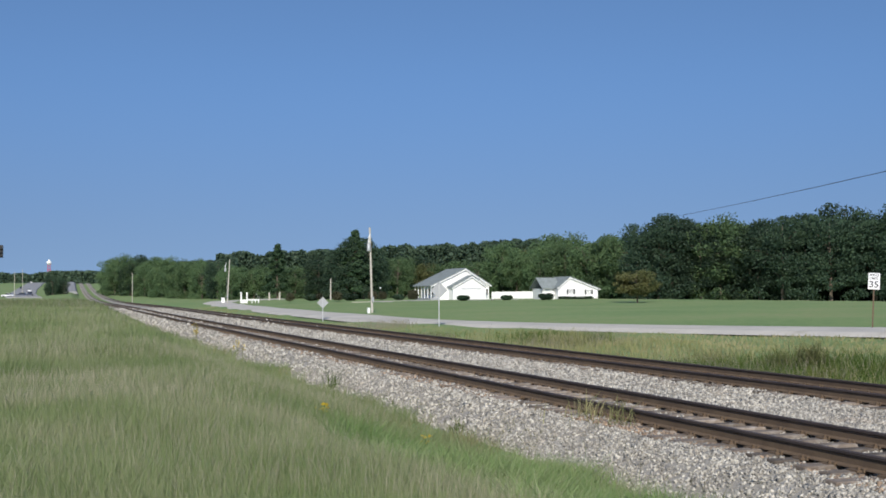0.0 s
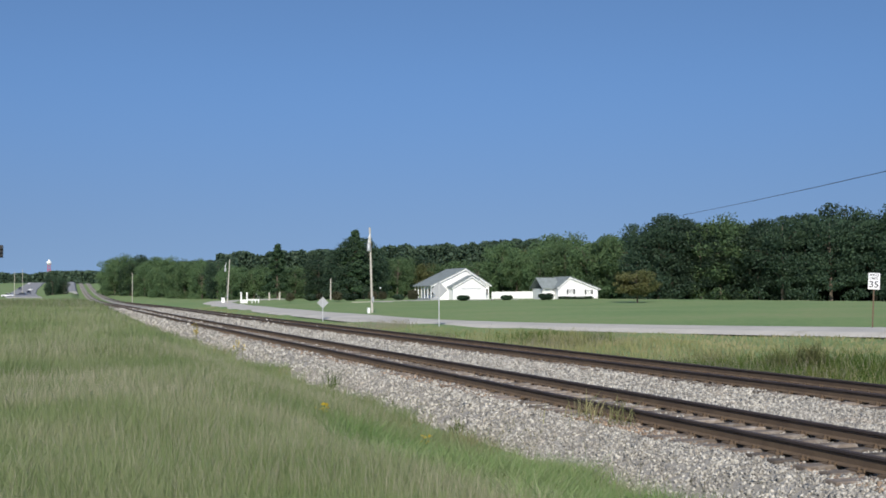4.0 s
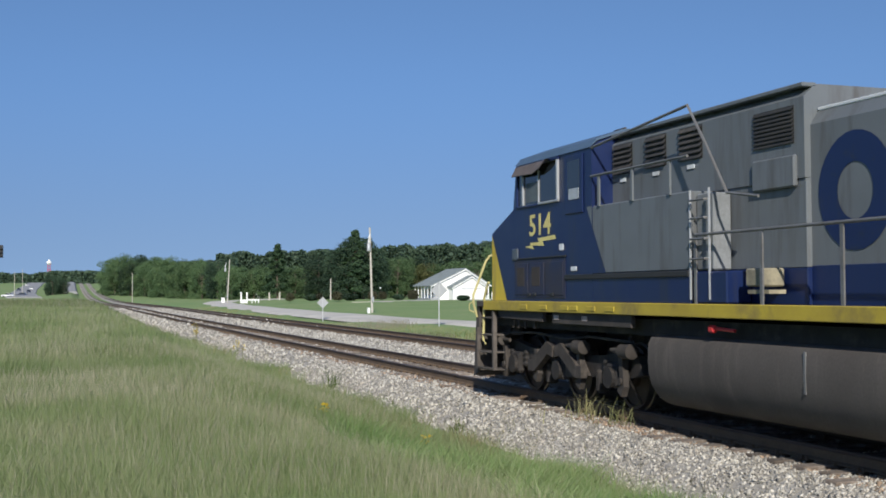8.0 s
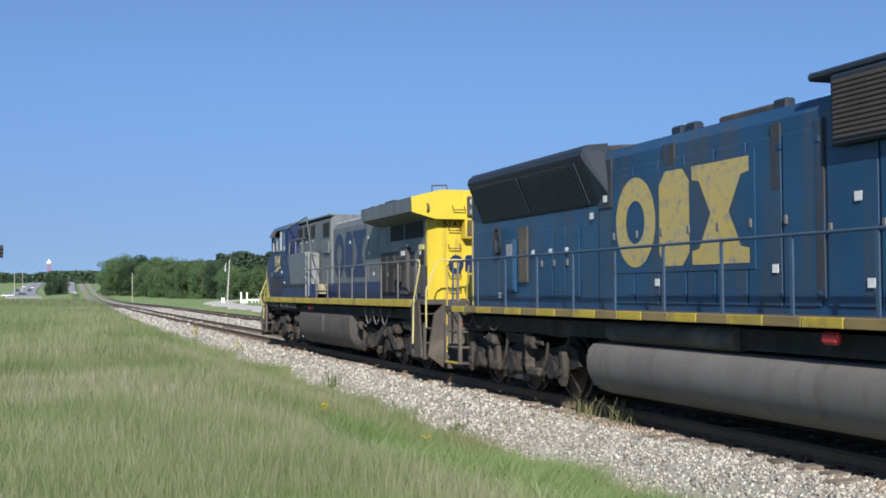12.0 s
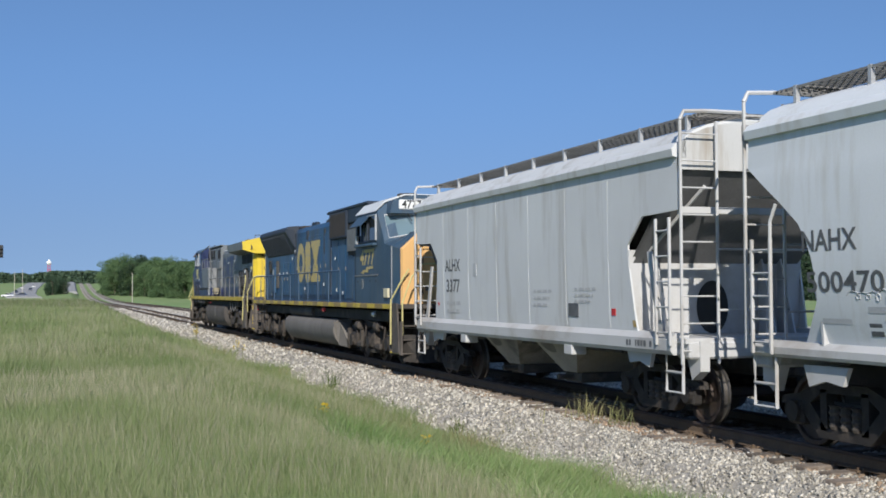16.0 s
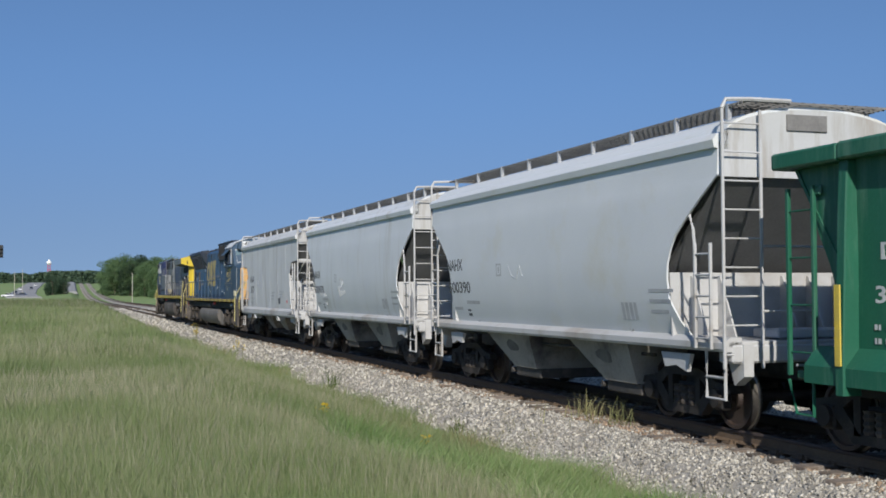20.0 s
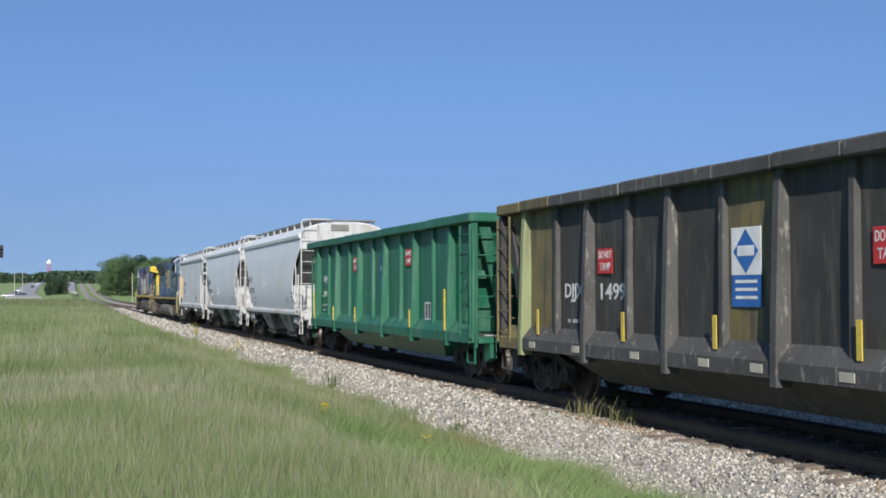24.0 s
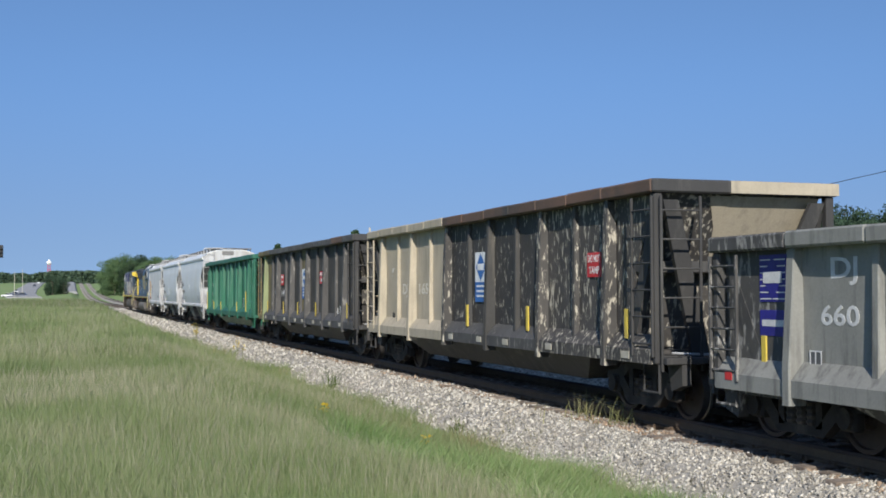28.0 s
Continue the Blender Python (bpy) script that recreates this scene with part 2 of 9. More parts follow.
HIGHWAY = surface("worn_asphalt", (0.30, 0.30, 0.30), (0.24, 0.24, 0.24), rough=0.9, scale=0.2, fine=6, bump=0.1)
TIE = surface("weathered_tie", (0.115, 0.088, 0.066), (0.20, 0.165, 0.135), rough=0.95, scale=2.4, fine=35, island=0.45,
              dirt=(0.30, 0.27, 0.24), dirt_amount=0.33, dirt_scale=4)
RUST = surface("rail_rust", (0.115, 0.078, 0.05), (0.15, 0.104, 0.066), rough=0.85, metal=0.1, scale=3, fine=30)
RAIL_TOP = surface("rail_head", (0.05, 0.038, 0.036), (0.075, 0.056, 0.05), rough=0.7, metal=0.15, scale=1.5, fine=30, bump=0.02)
BARK = surface("bark", (0.10, 0.075, 0.055), (0.16, 0.13, 0.10), rough=0.95, scale=2, fine=14, bump=0.5)
LEAF_A = foliage("broad_leaves", (0.062, 0.112, 0.052), (0.092, 0.152, 0.066), (0.125, 0.185, 0.078))
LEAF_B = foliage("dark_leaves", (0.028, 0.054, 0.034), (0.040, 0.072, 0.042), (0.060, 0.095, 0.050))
LEAF_C = foliage("autumn_leaves", (0.075, 0.095, 0.035), (0.12, 0.13, 0.05), (0.16, 0.15, 0.06))
LEAF_R = foliage("reddish_leaves", (0.05, 0.055, 0.03), (0.07, 0.07, 0.04), (0.10, 0.095, 0.05))
LEAF_P = foliage("pine_needles", (0.040, 0.08, 0.042), (0.058, 0.108, 0.052), (0.082, 0.138, 0.06))
# bluish leaf tones with the distance haze mixed into the colour
HAZE_LEAF = foliage("haze_tinted_leaves", (0.048, 0.082, 0.055), (0.066, 0.106, 0.068), (0.09, 0.13, 0.078))
BLADE = foliage("tall_grass", (0.14, 0.2, 0.072), (0.212, 0.262, 0.114), (0.33, 0.325, 0.205), 0.35)
BLADE_DRY = foliage("seed_grass", (0.255, 0.25, 0.16), (0.34, 0.315, 0.22), (0.42, 0.375, 0.29), 0.35)
GOLDENROD = foliage("goldenrod_flowers", (0.40, 0.29, 0.03), (0.55, 0.40, 0.05), (0.62, 0.48, 0.10), 0.3)
VERGE = foliage("verge_grass", (0.20, 0.225, 0.085), (0.29, 0.28, 0.13), (0.37, 0.315, 0.19), 0.35)
LUSH = foliage("lush_grass", (0.085, 0.165, 0.045), (0.175, 0.265, 0.09), (0.33, 0.36, 0.19), 0.35)
WEED = foliage("weeds", (0.06, 0.12, 0.02), (0.11, 0.17, 0.035), (0.20, 0.21, 0.06), 0.35)
WHITE = surface("white_paint", (0.82, 0.82, 0.80), (0.76, 0.76, 0.74), rough=0.6, scale=0.6, fine=20, bump=0.05, grain=0.05)
SHINGLE = surface("grey_shingle", (0.24, 0.27, 0.265), (0.19, 0.215, 0.21), rough=0.9, scale=1, fine=9)
POLE = surface("weathered_pole", (0.50, 0.47, 0.41), (0.40, 0.37, 0.32), rough=0.9, scale=1.5, fine=20, bump=0.3)
GALV = surface("galvanised", (0.45, 0.46, 0.47), (0.38, 0.39, 0.40), rough=0.5, metal=0.4, scale=2, fine=30)
DARK = surface("dark_iron", (0.035, 0.033, 0.032), (0.06, 0.055, 0.05), rough=0.7, scale=3, fine=40,
               dirt=(0.13, 0.11, 0.09), dirt_amount=0.35, dirt_scale=2.2)
BLACK = surface("black_paint", (0.02, 0.02, 0.021), (0.03, 0.03, 0.03), rough=0.6, scale=3, fine=40)
GLASS = glass("window_glass")

# ---- the lie of the land ----
TRACK_X, FAR_X = 9.9, 15.43


def smooth_step(a, b, v):
    u = np.clip((v - a) / (b - a), 0, 1)
    return u * u * (3 - 2 * u)


def line_z(y):
    """Height of the rails along the line: level, a slight sag, then a long climb to a far crest."""
    y = np.asarray(y, float)
    return -0.3 * smooth_step(150, 305, y) + 2.7e-5 * np.clip(y - 305, 0, 600) ** 2 + 0.012 * np.clip(y - 905, 0, 120) - 0.01 * np.clip(y - 1025, 0, 900)


def line_x(y):
    """How far the line has swung to the right at y."""
    y = np.asarray(y, float)
    return 7e-5 * np.clip(y - 20, 0, 150) ** 2 + 0.021 * np.clip(y - 170, 0, 1500)


def land_z(x, y):
    """Height of the ground."""
    x, y = np.asarray(x, float), np.asarray(y, float)
    lz = line_z(y)
    x = x - line_x(y)
    # bank beside the eye, which climbs a little away from it
    left = 0.15 + 0.95 * smooth_step(10, 75, y) - 0.7 * smooth_step(85, 150, y) - 0.2 * smooth_step(-2, -30, x)
    hill = np.clip(lz, 0, None)
    left = left + 0.97 * hill + 0.6 * smooth_step(-8, 2, x) * smooth_step(300, 420, y)
    bed = -0.72 + lz
    right = -0.35 + 0.45 * smooth_step(26, 60, x) + 0.35 * smooth_step(60, 160, x) - 0.95 * smooth_step(112, 150, x) * smooth_step(420, 330, y) + hill * (0.15 + 0.85 * smooth_step(90, 25, x))
    z = np.where(x < 12, left + (bed - left) * smooth_step(2.2, 6.6, x), bed + (right - bed) * smooth_step(19.5, 25, x))
    wob = 0.05 * np.sin(0.31 * x + 0.17 * y) + 0.04 * np.sin(0.73 * x - 0.41 * y + 1.3)
    away = smooth_step(3, 1, np.abs(x - 12.7) - 5.5)
    return z + wob * (1 - away)


def grid_mesh(name, xs, ys, zf, material, swing=0):
    X, Y = np.meshgrid(xs, ys)
    X = X + swing * line_x(Y)
    co = np.stack([X, Y, zf(X, Y)], -1).reshape(-1, 3)
    nx, ny = len(xs), len(ys)
    i = (np.arange(ny - 1)[:, None] * nx + np.arange(nx - 1)[None]).ravel()
    me = quick_mesh(name, co, np.stack([i, i + 1, i + nx + 1, i + nx], -1), material)
    me.polygons.foreach_set("use_smooth", np.ones(len(me.polygons), bool))
    return me


xs = np.unique(np.concatenate([np.linspace(-2600, -160, 16), np.linspace(-160, -20, 25), np.linspace(-20, 30, 101),
                               np.linspace(30, 200, 60), np.linspace(200, 3200, 30)]))
ys = np.unique(np.concatenate([np.linspace(-600, -30, 16), np.linspace(-30, 90, 181), np.linspace(90, 520, 160),
                               np.linspace(520, 1300, 60), np.linspace(1300, 4000, 20)]))
tagged(new("ground", grid_mesh("ground", xs, ys, land_z, GRASS_GROUND)), "open grassy land beside the railway line",
       "ground", kind="structure")


def ribbon(name, pts, width, material, lift, label, category, thick=0.12, end_width=None):
    """A road along points (x, y), laid evenly over the land."""
    P = np.array(pts, float)
    seg = np.concatenate([[0], np.cumsum(np.hypot(*np.diff(P, axis=0).T))])
    s = np.arange(0, seg[-1], 2.5)
    c = np.stack([np.interp(s, seg, P[:, 0]), np.interp(s, seg, P[:, 1])], -1)
    z = land_z(c[:, 0], c[:, 1]) + lift
    for _ in range(14):
        c[1:-1] = 0.25 * c[:-2] + 0.5 * c[1:-1] + 0.25 * c[2:]
        z[1:-1] = 0.25 * z[:-2] + 0.5 * z[1:-1] + 0.25 * z[2:]
    d = np.gradient(c, axis=0)
    d /= np.linalg.norm(d, axis=1)[:, None]
    nrm = np.stack([d[:, 1], -d[:, 0]], -1)
    ws = np.interp(np.linspace(0, 1, len(c)), (0, 0.15, 0.26, 1), (width, width, end_width or width, end_width or width)) / 2
    sh = Shape()
    rings = []
    for k in range(len(c)):
        row, w = [], ws[k]
        for u, dz in ((-w - 0.9, -thick), (-w, 0), (0, 0.05), (w, 0), (w + 0.9, -thick)):
            row.append((c[k, 0] + nrm[k, 0] * u, c[k, 1] + nrm[k, 1] * u, z[k] + dz))
        rings.append(row)
    sh.loft(rings)
    return tagged(new(name, mesh_of(name, sh, material)), label, category, kind="structure")


# ballast beds: a flat crown with sloping shoulders, both lines on one bed
def bed_z(x, y):
    x = x - line_x(y)
    u = np.abs(np.asarray(x) - (TRACK_X + FAR_X) / 2) - (FAR_X - TRACK_X) / 2
    v = np.abs(np.abs(np.asarray(x) - (TRACK_X + FAR_X) / 2) - (FAR_X - TRACK_X) / 2)
    z = -0.256 + 0.022 * smooth_step(0.85, 1.1, v) - 0.59 * smooth_step(1.5, 3.0, u + 0.9 * smooth_step(150, 300, y)) - 0.06 * smooth_step(-1.4, -2.4, u)
    z = z - 0.7 * smooth_step(1.35, 1.7, v) * smooth_step(240, 330, y)
    return z + line_z(y) + 0.02 * np.sin(5.1 * x + 0.9 * y) * np.sin(1.7 * y)


bx = np.linspace(TRACK_X - 3.1, FAR_X + 3.1, 90)
by = np.unique(np.concatenate([np.linspace(-40, 60, 330), np.linspace(60, 600, 200), np.linspace(600, 1000, 60)]))
tagged(new("ballast_bed", grid_mesh("ballast_bed", bx, by, bed_z, BALLAST, 1)), "pale grey crushed stone bed under two tracks",
       "ballast", kind="structure")

# ties and rails
TIE_GAP = 0.53
tie_shape = Shape().box(-1.3, 1.3, -0.115, 0.115, -0.17, 0.0, 0.012)
tie_mesh = mesh_of("tie", tie_shape, TIE)
plate = Shape().box(-0.15, 0.15, -0.095, 0.095, -0.008, 0.016)
for a in (-1, 1):
    plate.box(a * 0.1 - 0.016, a * 0.1 + 0.016, a * 0.05 - 0.016, a * 0.05 + 0.016, 0.016, 0.05)
    plate.box(a * 0.06 - 0.03, a * 0.06 + 0.03, -0.135, -0.1, -0.008, 0.04)
plate_mesh = mesh_of("tie_plate", plate, RUST)
rng = np.random.default_rng(3)
RAIL_H = 0.185
RAIL_PROF = [(-0.076, 0), (0.076, 0), (0.076, 0.012), (0.012, 0.035), (0.010, 0.135), (0.036, 0.148), (0.038, 0.176),
             (0.028, 0.185), (-0.028, 0.185), (-0.038, 0.176), (-0.036, 0.148), (-0.010, 0.135), (-0.012, 0.035), (-0.076, 0.012)]
HALF_GAUGE = 0.775
for tname, tx in (("near", TRACK_X), ("far", FAR_X)):
    track = empty("track", "railway track of wooden ties and rusty steel rails", "railway track", pose(tx, 0, 0), "tracks")
    n_near = 110
    for i in range(n_near):
        y = 6.0 + i * TIE_GAP
        if y > 70:
            break
        tie = new("tie", tie_mesh)
        tie.parent = track
        tie.matrix_basis = pose(float(line_x(y)) + rng.normal(0, 0.1), y + rng.normal(0, 0.03), -RAIL_H - 0.012 + rng.normal(0, 0.008), 0, 0, rng.normal(0, 1.2))
    y_end = 6.0 + n_near * TIE_GAP
    far_ties = Shape()
    for y in np.concatenate([np.arange(6.0 - TIE_GAP, -40, -TIE_GAP), np.arange(y_end, 260, TIE_GAP)]):
        z = float(line_z(y)) - RAIL_H - 0.02
        lx = float(line_x(y))
        far_ties.box(lx - 1.3, lx + 1.3, y - 0.115, y + 0.115, z - 0.17, z)
    tagged(part("tie_row", far_ties, TIE, track), kind="stuff")
    for i in range(n_near):
        y = 6.0 + i * TIE_GAP
        for s in (-1, 1):
            plate = new("tie_plate", plate_mesh)
            plate.parent = track
            plate.matrix_basis = pose(s * HALF_GAUGE + float(line_x(y)), y, -RAIL_H - 0.012)
    yy = np.unique(np.concatenate([np.arange(-40, 1000, 6.0)]))
    for s in (-1, 1):
        rings = [[(s * HALF_GAUGE + u + float(line_x(y)), y, float(line_z(y)) - RAIL_H + w) for u, w in RAIL_PROF] for y in yy]
        rail = part("rail", Shape().loft(rings), [RUST, RAIL_TOP], track, "rusty steel rail with a worn dark head")
        for pol in rail.data.polygons:
            c = pol.center
            if c.z - float(line_z(c.y)) > -0.045:
                pol.material_index = 1

# roads
ribbon("side_road", [(72, -4), (54, 22), (45, 36), (39.4, 46.8), (35.8, 54.2), (32.4, 60.9), (29.7, 68.4), (27.5, 79), (26.8, 91), (26.8, 107), (28, 140), (29.6, 172), (32, 210), (36, 255), (44, 296), (62, 316)], 9.2, ROAD, 0.12,
       "pale asphalt road beside the tracks", "road", 0.2, 5.4)
ribbon("highway", [(-6.0, 420), (-7.5, 480), (-8.8, 560), (-8.8, 700), (-6.5, 850), (-3, 1000)], 11.0, HIGHWAY, 0.5,
       "wide grey highway climbing a far hill", "road", 1.2)
ribbon("frontage_road", [(12.0, 560), (15.0, 700), (18.5, 860), (21.0, 960)], 5.0, HIGHWAY, 0.5, "narrow grey road beside the climbing line", "road", 1.2)


# ---- grass, weeds and stones ----
def blades(name, x, y, z, height, width, material, lean=0.35, seed=1, label="", category="grass"):
    """Grass: a bent blade in two pieces at each place."""
    r = np.random.default_rng(seed)
    n = len(x)
    a, b = r.uniform(0, 2 * np.pi, n), r.uniform(0, 2 * np.pi, n)
    h = height * r.uniform(0.55, 1.15, n)
    w = width * r.uniform(0.7, 1.3, n)
    k = lean * h * r.uniform(0.2, 1.2, n)
    ux, uy = np.cos(a) * w, np.sin(a) * w
    dx, dy = np.cos(b) * k, np.sin(b) * k
    P = np.zeros((n, 5, 3))
    P[:, 0] = np.stack([x - ux, y - uy, z], -1)
    P[:, 1] = np.stack([x + ux, y + uy, z], -1)
    P[:, 2] = np.stack([x + 0.75 * ux + 0.35 * dx, y + 0.75 * uy + 0.35 * dy, z + 0.6 * h], -1)
    P[:, 3] = np.stack([x - 0.75 * ux + 0.35 * dx, y - 0.75 * uy + 0.35 * dy, z + 0.6 * h], -1)
    P[:, 4] = np.stack([x + dx, y + dy, z + h], -1)
    i = np.arange(n)[:, None] * 5
    tri = np.concatenate([i + [0, 1, 2], i + [0, 2, 3], i + [3, 2, 4]], 0)
    me = quick_mesh(name, P.reshape(-1, 3), tri, material)
    return tagged(new(name, me), label, category, kind="stuff")


def sow(n, x0, x1, y0, y1, seed, keep=None):
    r = np.random.default_rng(seed)
    x, y = r.uniform(x0, x1, n), r.uniform(y0, y1, n)
    if keep is not None:
        k = keep(x, y, r)
        x, y = x[k], y[k]
    return x, y


def patchy(x, y, f=1.0):
    return 0.5 + 0.25 * np.sin(0.9 * f * x + 0.5 * f * y) + 0.25 * np.sin(0.37 * f * x - 0.81 * f * y + 2)


def bank_edge(x, y, r):
    """Thins out towards the stones."""
    e = 6.75 + 0.35 * np.sin(0.55 * y) + 0.3 * np.sin(1.7 * y + 1) + line_x(y)
    return (x < e + r.normal(0, 0.35, len(x))) & (x > -1.5 - 0.06 * y)


k = 0
for n, y0, y1, h, w in ((95000, 6.5, 16, 0.30, 0.0026), (95000, 16, 32, 0.34, 0.0042), (75000, 32, 62, 0.38, 0.0075), (50000, 62, 135, 0.42, 0.018)):
    k += 1
    x, y = sow(int(n * 1.25), -1.5 - 0.06 * y1, 8.2, y0, y1, 20 + k, bank_edge)
    tuft = patchy(x, y, 1.6)
    blades("grass", x, y, land_z(x, y) - 0.02, h * (0.75 + 0.5 * tuft), w, BLADE, 0.5, 40 + k, "tall green meadow grass on the bank")
    x, y = sow(int(n * (0.26 if y1 < 40 else 0.1)), -1.5 - 0.06 * y1, 6.6, y0, y1, 60 + k,
               lambda x, y, r: bank_edge(x, y, r) & (patchy(x, y, 0.8) + r.normal(0, 0.2, len(x)) > 0.45))
    blades("seed_grass", x, y, land_z(x, y), h * 1.3, w * 0.62, BLADE_DRY, 0.4, 80 + k, "pale dry seed heads over the meadow grass")

# verge past the far track, with rank weeds
def road_edge(y):
    return np.interp(y, (10, 22, 36, 46.8, 54.2, 60.9, 68.4, 79, 91, 107, 140, 190), (57, 49.5, 40, 34.2, 30.8, 27.5, 25, 23, 22.6, 22.8, 24, 26.6))


x, y = sow(190000, 18.2, 42, 18, 190, 5, lambda x, y, r: (r.uniform(0, 1, len(x)) < np.clip(60 / (y + 20), 0.15, 1) * np.where(x > 24, 0.5, 1)) & (x + line_x(y) < road_edge(y) - 0.3))
x = x + line_x(y)
blades("verge_grass", x, y, land_z(x, y), (0.2 + 0.22 * patchy(x, y, 0.5)) * (1 - 0.5 * smooth_step(23, 27, x)) * (1 - 0.6 * smooth_step(35, 75, y)), np.where(x > 25, 0.016, 0.010), VERGE, 0.7, 7, "uncut green and yellow grass on the verge")
x, y = sow(34000, 18.0, 24.5, 20, 62, 6, lambda x, y, r: patchy(x, y, 0.42) + r.normal(0, 0.12, len(x)) > 0.74)
blades("verge_weeds", x, y, land_z(x, y), 0.5, 0.010, WEED, 0.7, 8, "rank weeds along the verge")
x, y = sow(12000, 18.0, 24, 20, 90, 9, lambda x, y, r: patchy(x + 9, y, 0.5) + r.normal(0, 0.1, len(x)) > 0.72)
blades("dry_weeds", x, y, land_z(x, y), 0.6, 0.008, BLADE_DRY, 0.6, 10, "dry brown weeds along the verge")


def weed_clump(x, y, h, n, seed, material, label, spread=0.3):
    r = np.random.default_rng(seed)
    xx, yy = x + r.normal(0, spread, n), y + r.normal(0, spread, n)
    ob = blades("weed_clump", xx, yy, bed_z(xx, yy) - 0.02 if x > 6.9 else land_z(xx, yy), h, 0.007, material, 0.9, seed, label, "weed")
    return ob


x, y = sow(26000, 3.4, 6.9, 6.5, 14.5, 71, lambda x, y, r: (x + r.normal(0, 0.25, len(x)) > 4.6 - 0.35 * (y - 9) ** 2 * 0.3) & (x < 6.6 + 0.2 * np.sin(2.3 * y) + r.normal(0, 0.2, len(x))))
blades("lush_grass", x, y, land_z(x, y) - 0.02, (0.28 + 0.32 * patchy(x, y, 3.1)), 0.0055, LUSH, 0.9, 72, "fresh green grass at the foot of the bank")
x, y = sow(30000, 6.2, 8.3, 8, 80, 73, lambda x, y, r: (r.uniform(0, 1, len(x)) < 22 / (y + 6)) & (x < 6.85 + np.abs(r.normal(0, 0.55, len(x)))) & (patchy(x, y, 2.1) + r.normal(0, 0.15, len(x)) > 0.4))
x = x + line_x(y)
blades("straggling_grass", x, y, np.maximum(bed_z(x, y), land_z(x, y)) - 0.01, 0.24, 0.004, VERGE, 1.1, 74, "sparse straggling grass on the stones")
for j, (x, y, h, sp) in enumerate(((22.4, 30.0, 0.95, 0.22), (21.6, 30.6, 0.8, 0.2), (22.9, 48.5, 0.7, 0.8), (22.0, 46.0, 0.6, 0.6), (21.3, 34.0, 0.5, 0.4))):
    xx = x + float(line_x(y))
    r = np.random.default_rng(200 + j)
    blades("dry_weed", xx + r.normal(0, sp, 260), y + r.normal(0, sp, 260), land_z(np.full(260, xx), np.full(260, y)) + r.uniform(0, 0.35, 260), h * 0.75, 0.008, VERGE if sp > 0.3 else LEAF_C, 0.8, 210 + j, "bushy brown weed on the verge", "weed")
weed_clump(8.72, 17.75, 0.46, 46, 1, VERGE, "dry straggling grass at the tie ends", 0.25)
weed_clump(8.68, 16.7, 0.5, 44, 2, VERGE, "dry straggling grass at the tie ends", 0.25)
for j, (x, y, h, n, sp) in enumerate(((7.35, 30.4, 0.62, 46, 0.1), (7.3, 20.4, 0.3, 40, 0.1), (6.95, 36.0, 0.5, 60, 0.2), (6.8, 47.0, 0.6, 70, 0.3), (6.6, 18.0, 0.4, 60, 0.2), (7.0, 26.0, 0.36, 50, 0.2))):
    weed_clump(x + float(line_x(y)), y, h, n, 11 + j, WEED if j < 2 else VERGE, "straggling weed at the foot of the stones", sp)


def goldenrod(x, y, h, n, seed):
    """A few upright stems, each with a plume of tiny yellow flowers."""
    r = np.random.default_rng(seed)
    t = empty("goldenrod", "yellow flowering goldenrod at the edge of the grass", "wildflower", None, "goldenrod plants")
    xx, yy = x + r.normal(0, 0.14, n), y + r.normal(0, 0.14, n)
    zz = land_z(xx, yy)
    hh = h * r.uniform(0.75, 1.1, n)
    stems = Shape()
    P = []
    for a, b, c, d in zip(xx, yy, zz, hh):
        stems.tube([(a, b, c), (a + 0.02, b, c + 0.6 * d), (a + 0.05, b + 0.02, c + d)], 0.006, 4)
        for _ in range(26):
            u = r.uniform(0.72, 1.05)
            P.append((a + 0.05 + r.normal(0, 0.045), b + r.normal(0, 0.045), c + d * u))
    part("stem", stems, WEED, t)
    P = np.array(P)
    m = len(P)
    u = r.normal(size=(m, 3)) * 0.014
    v = r.normal(size=(m, 3)) * 0.014
    part("flower_plume", quick_mesh("flower_plume", np.stack([P - u, P + v, P + u, P - v], 1).reshape(-1, 3), np.arange(4 * m).reshape(-1, 4), GOLDENROD), None, t, "loose plume of tiny yellow flowers")


for j, (x, y, h, n) in enumerate(((6.7, 55.0, 1.1, 6), (6.9, 43.0, 0.9, 4), (5.2, 16.0, 0.36, 1), (4.4, 18.5, 0.36, 1))):
    goldenrod(x + float(line_x(y)), y, h, n, 300 + j)


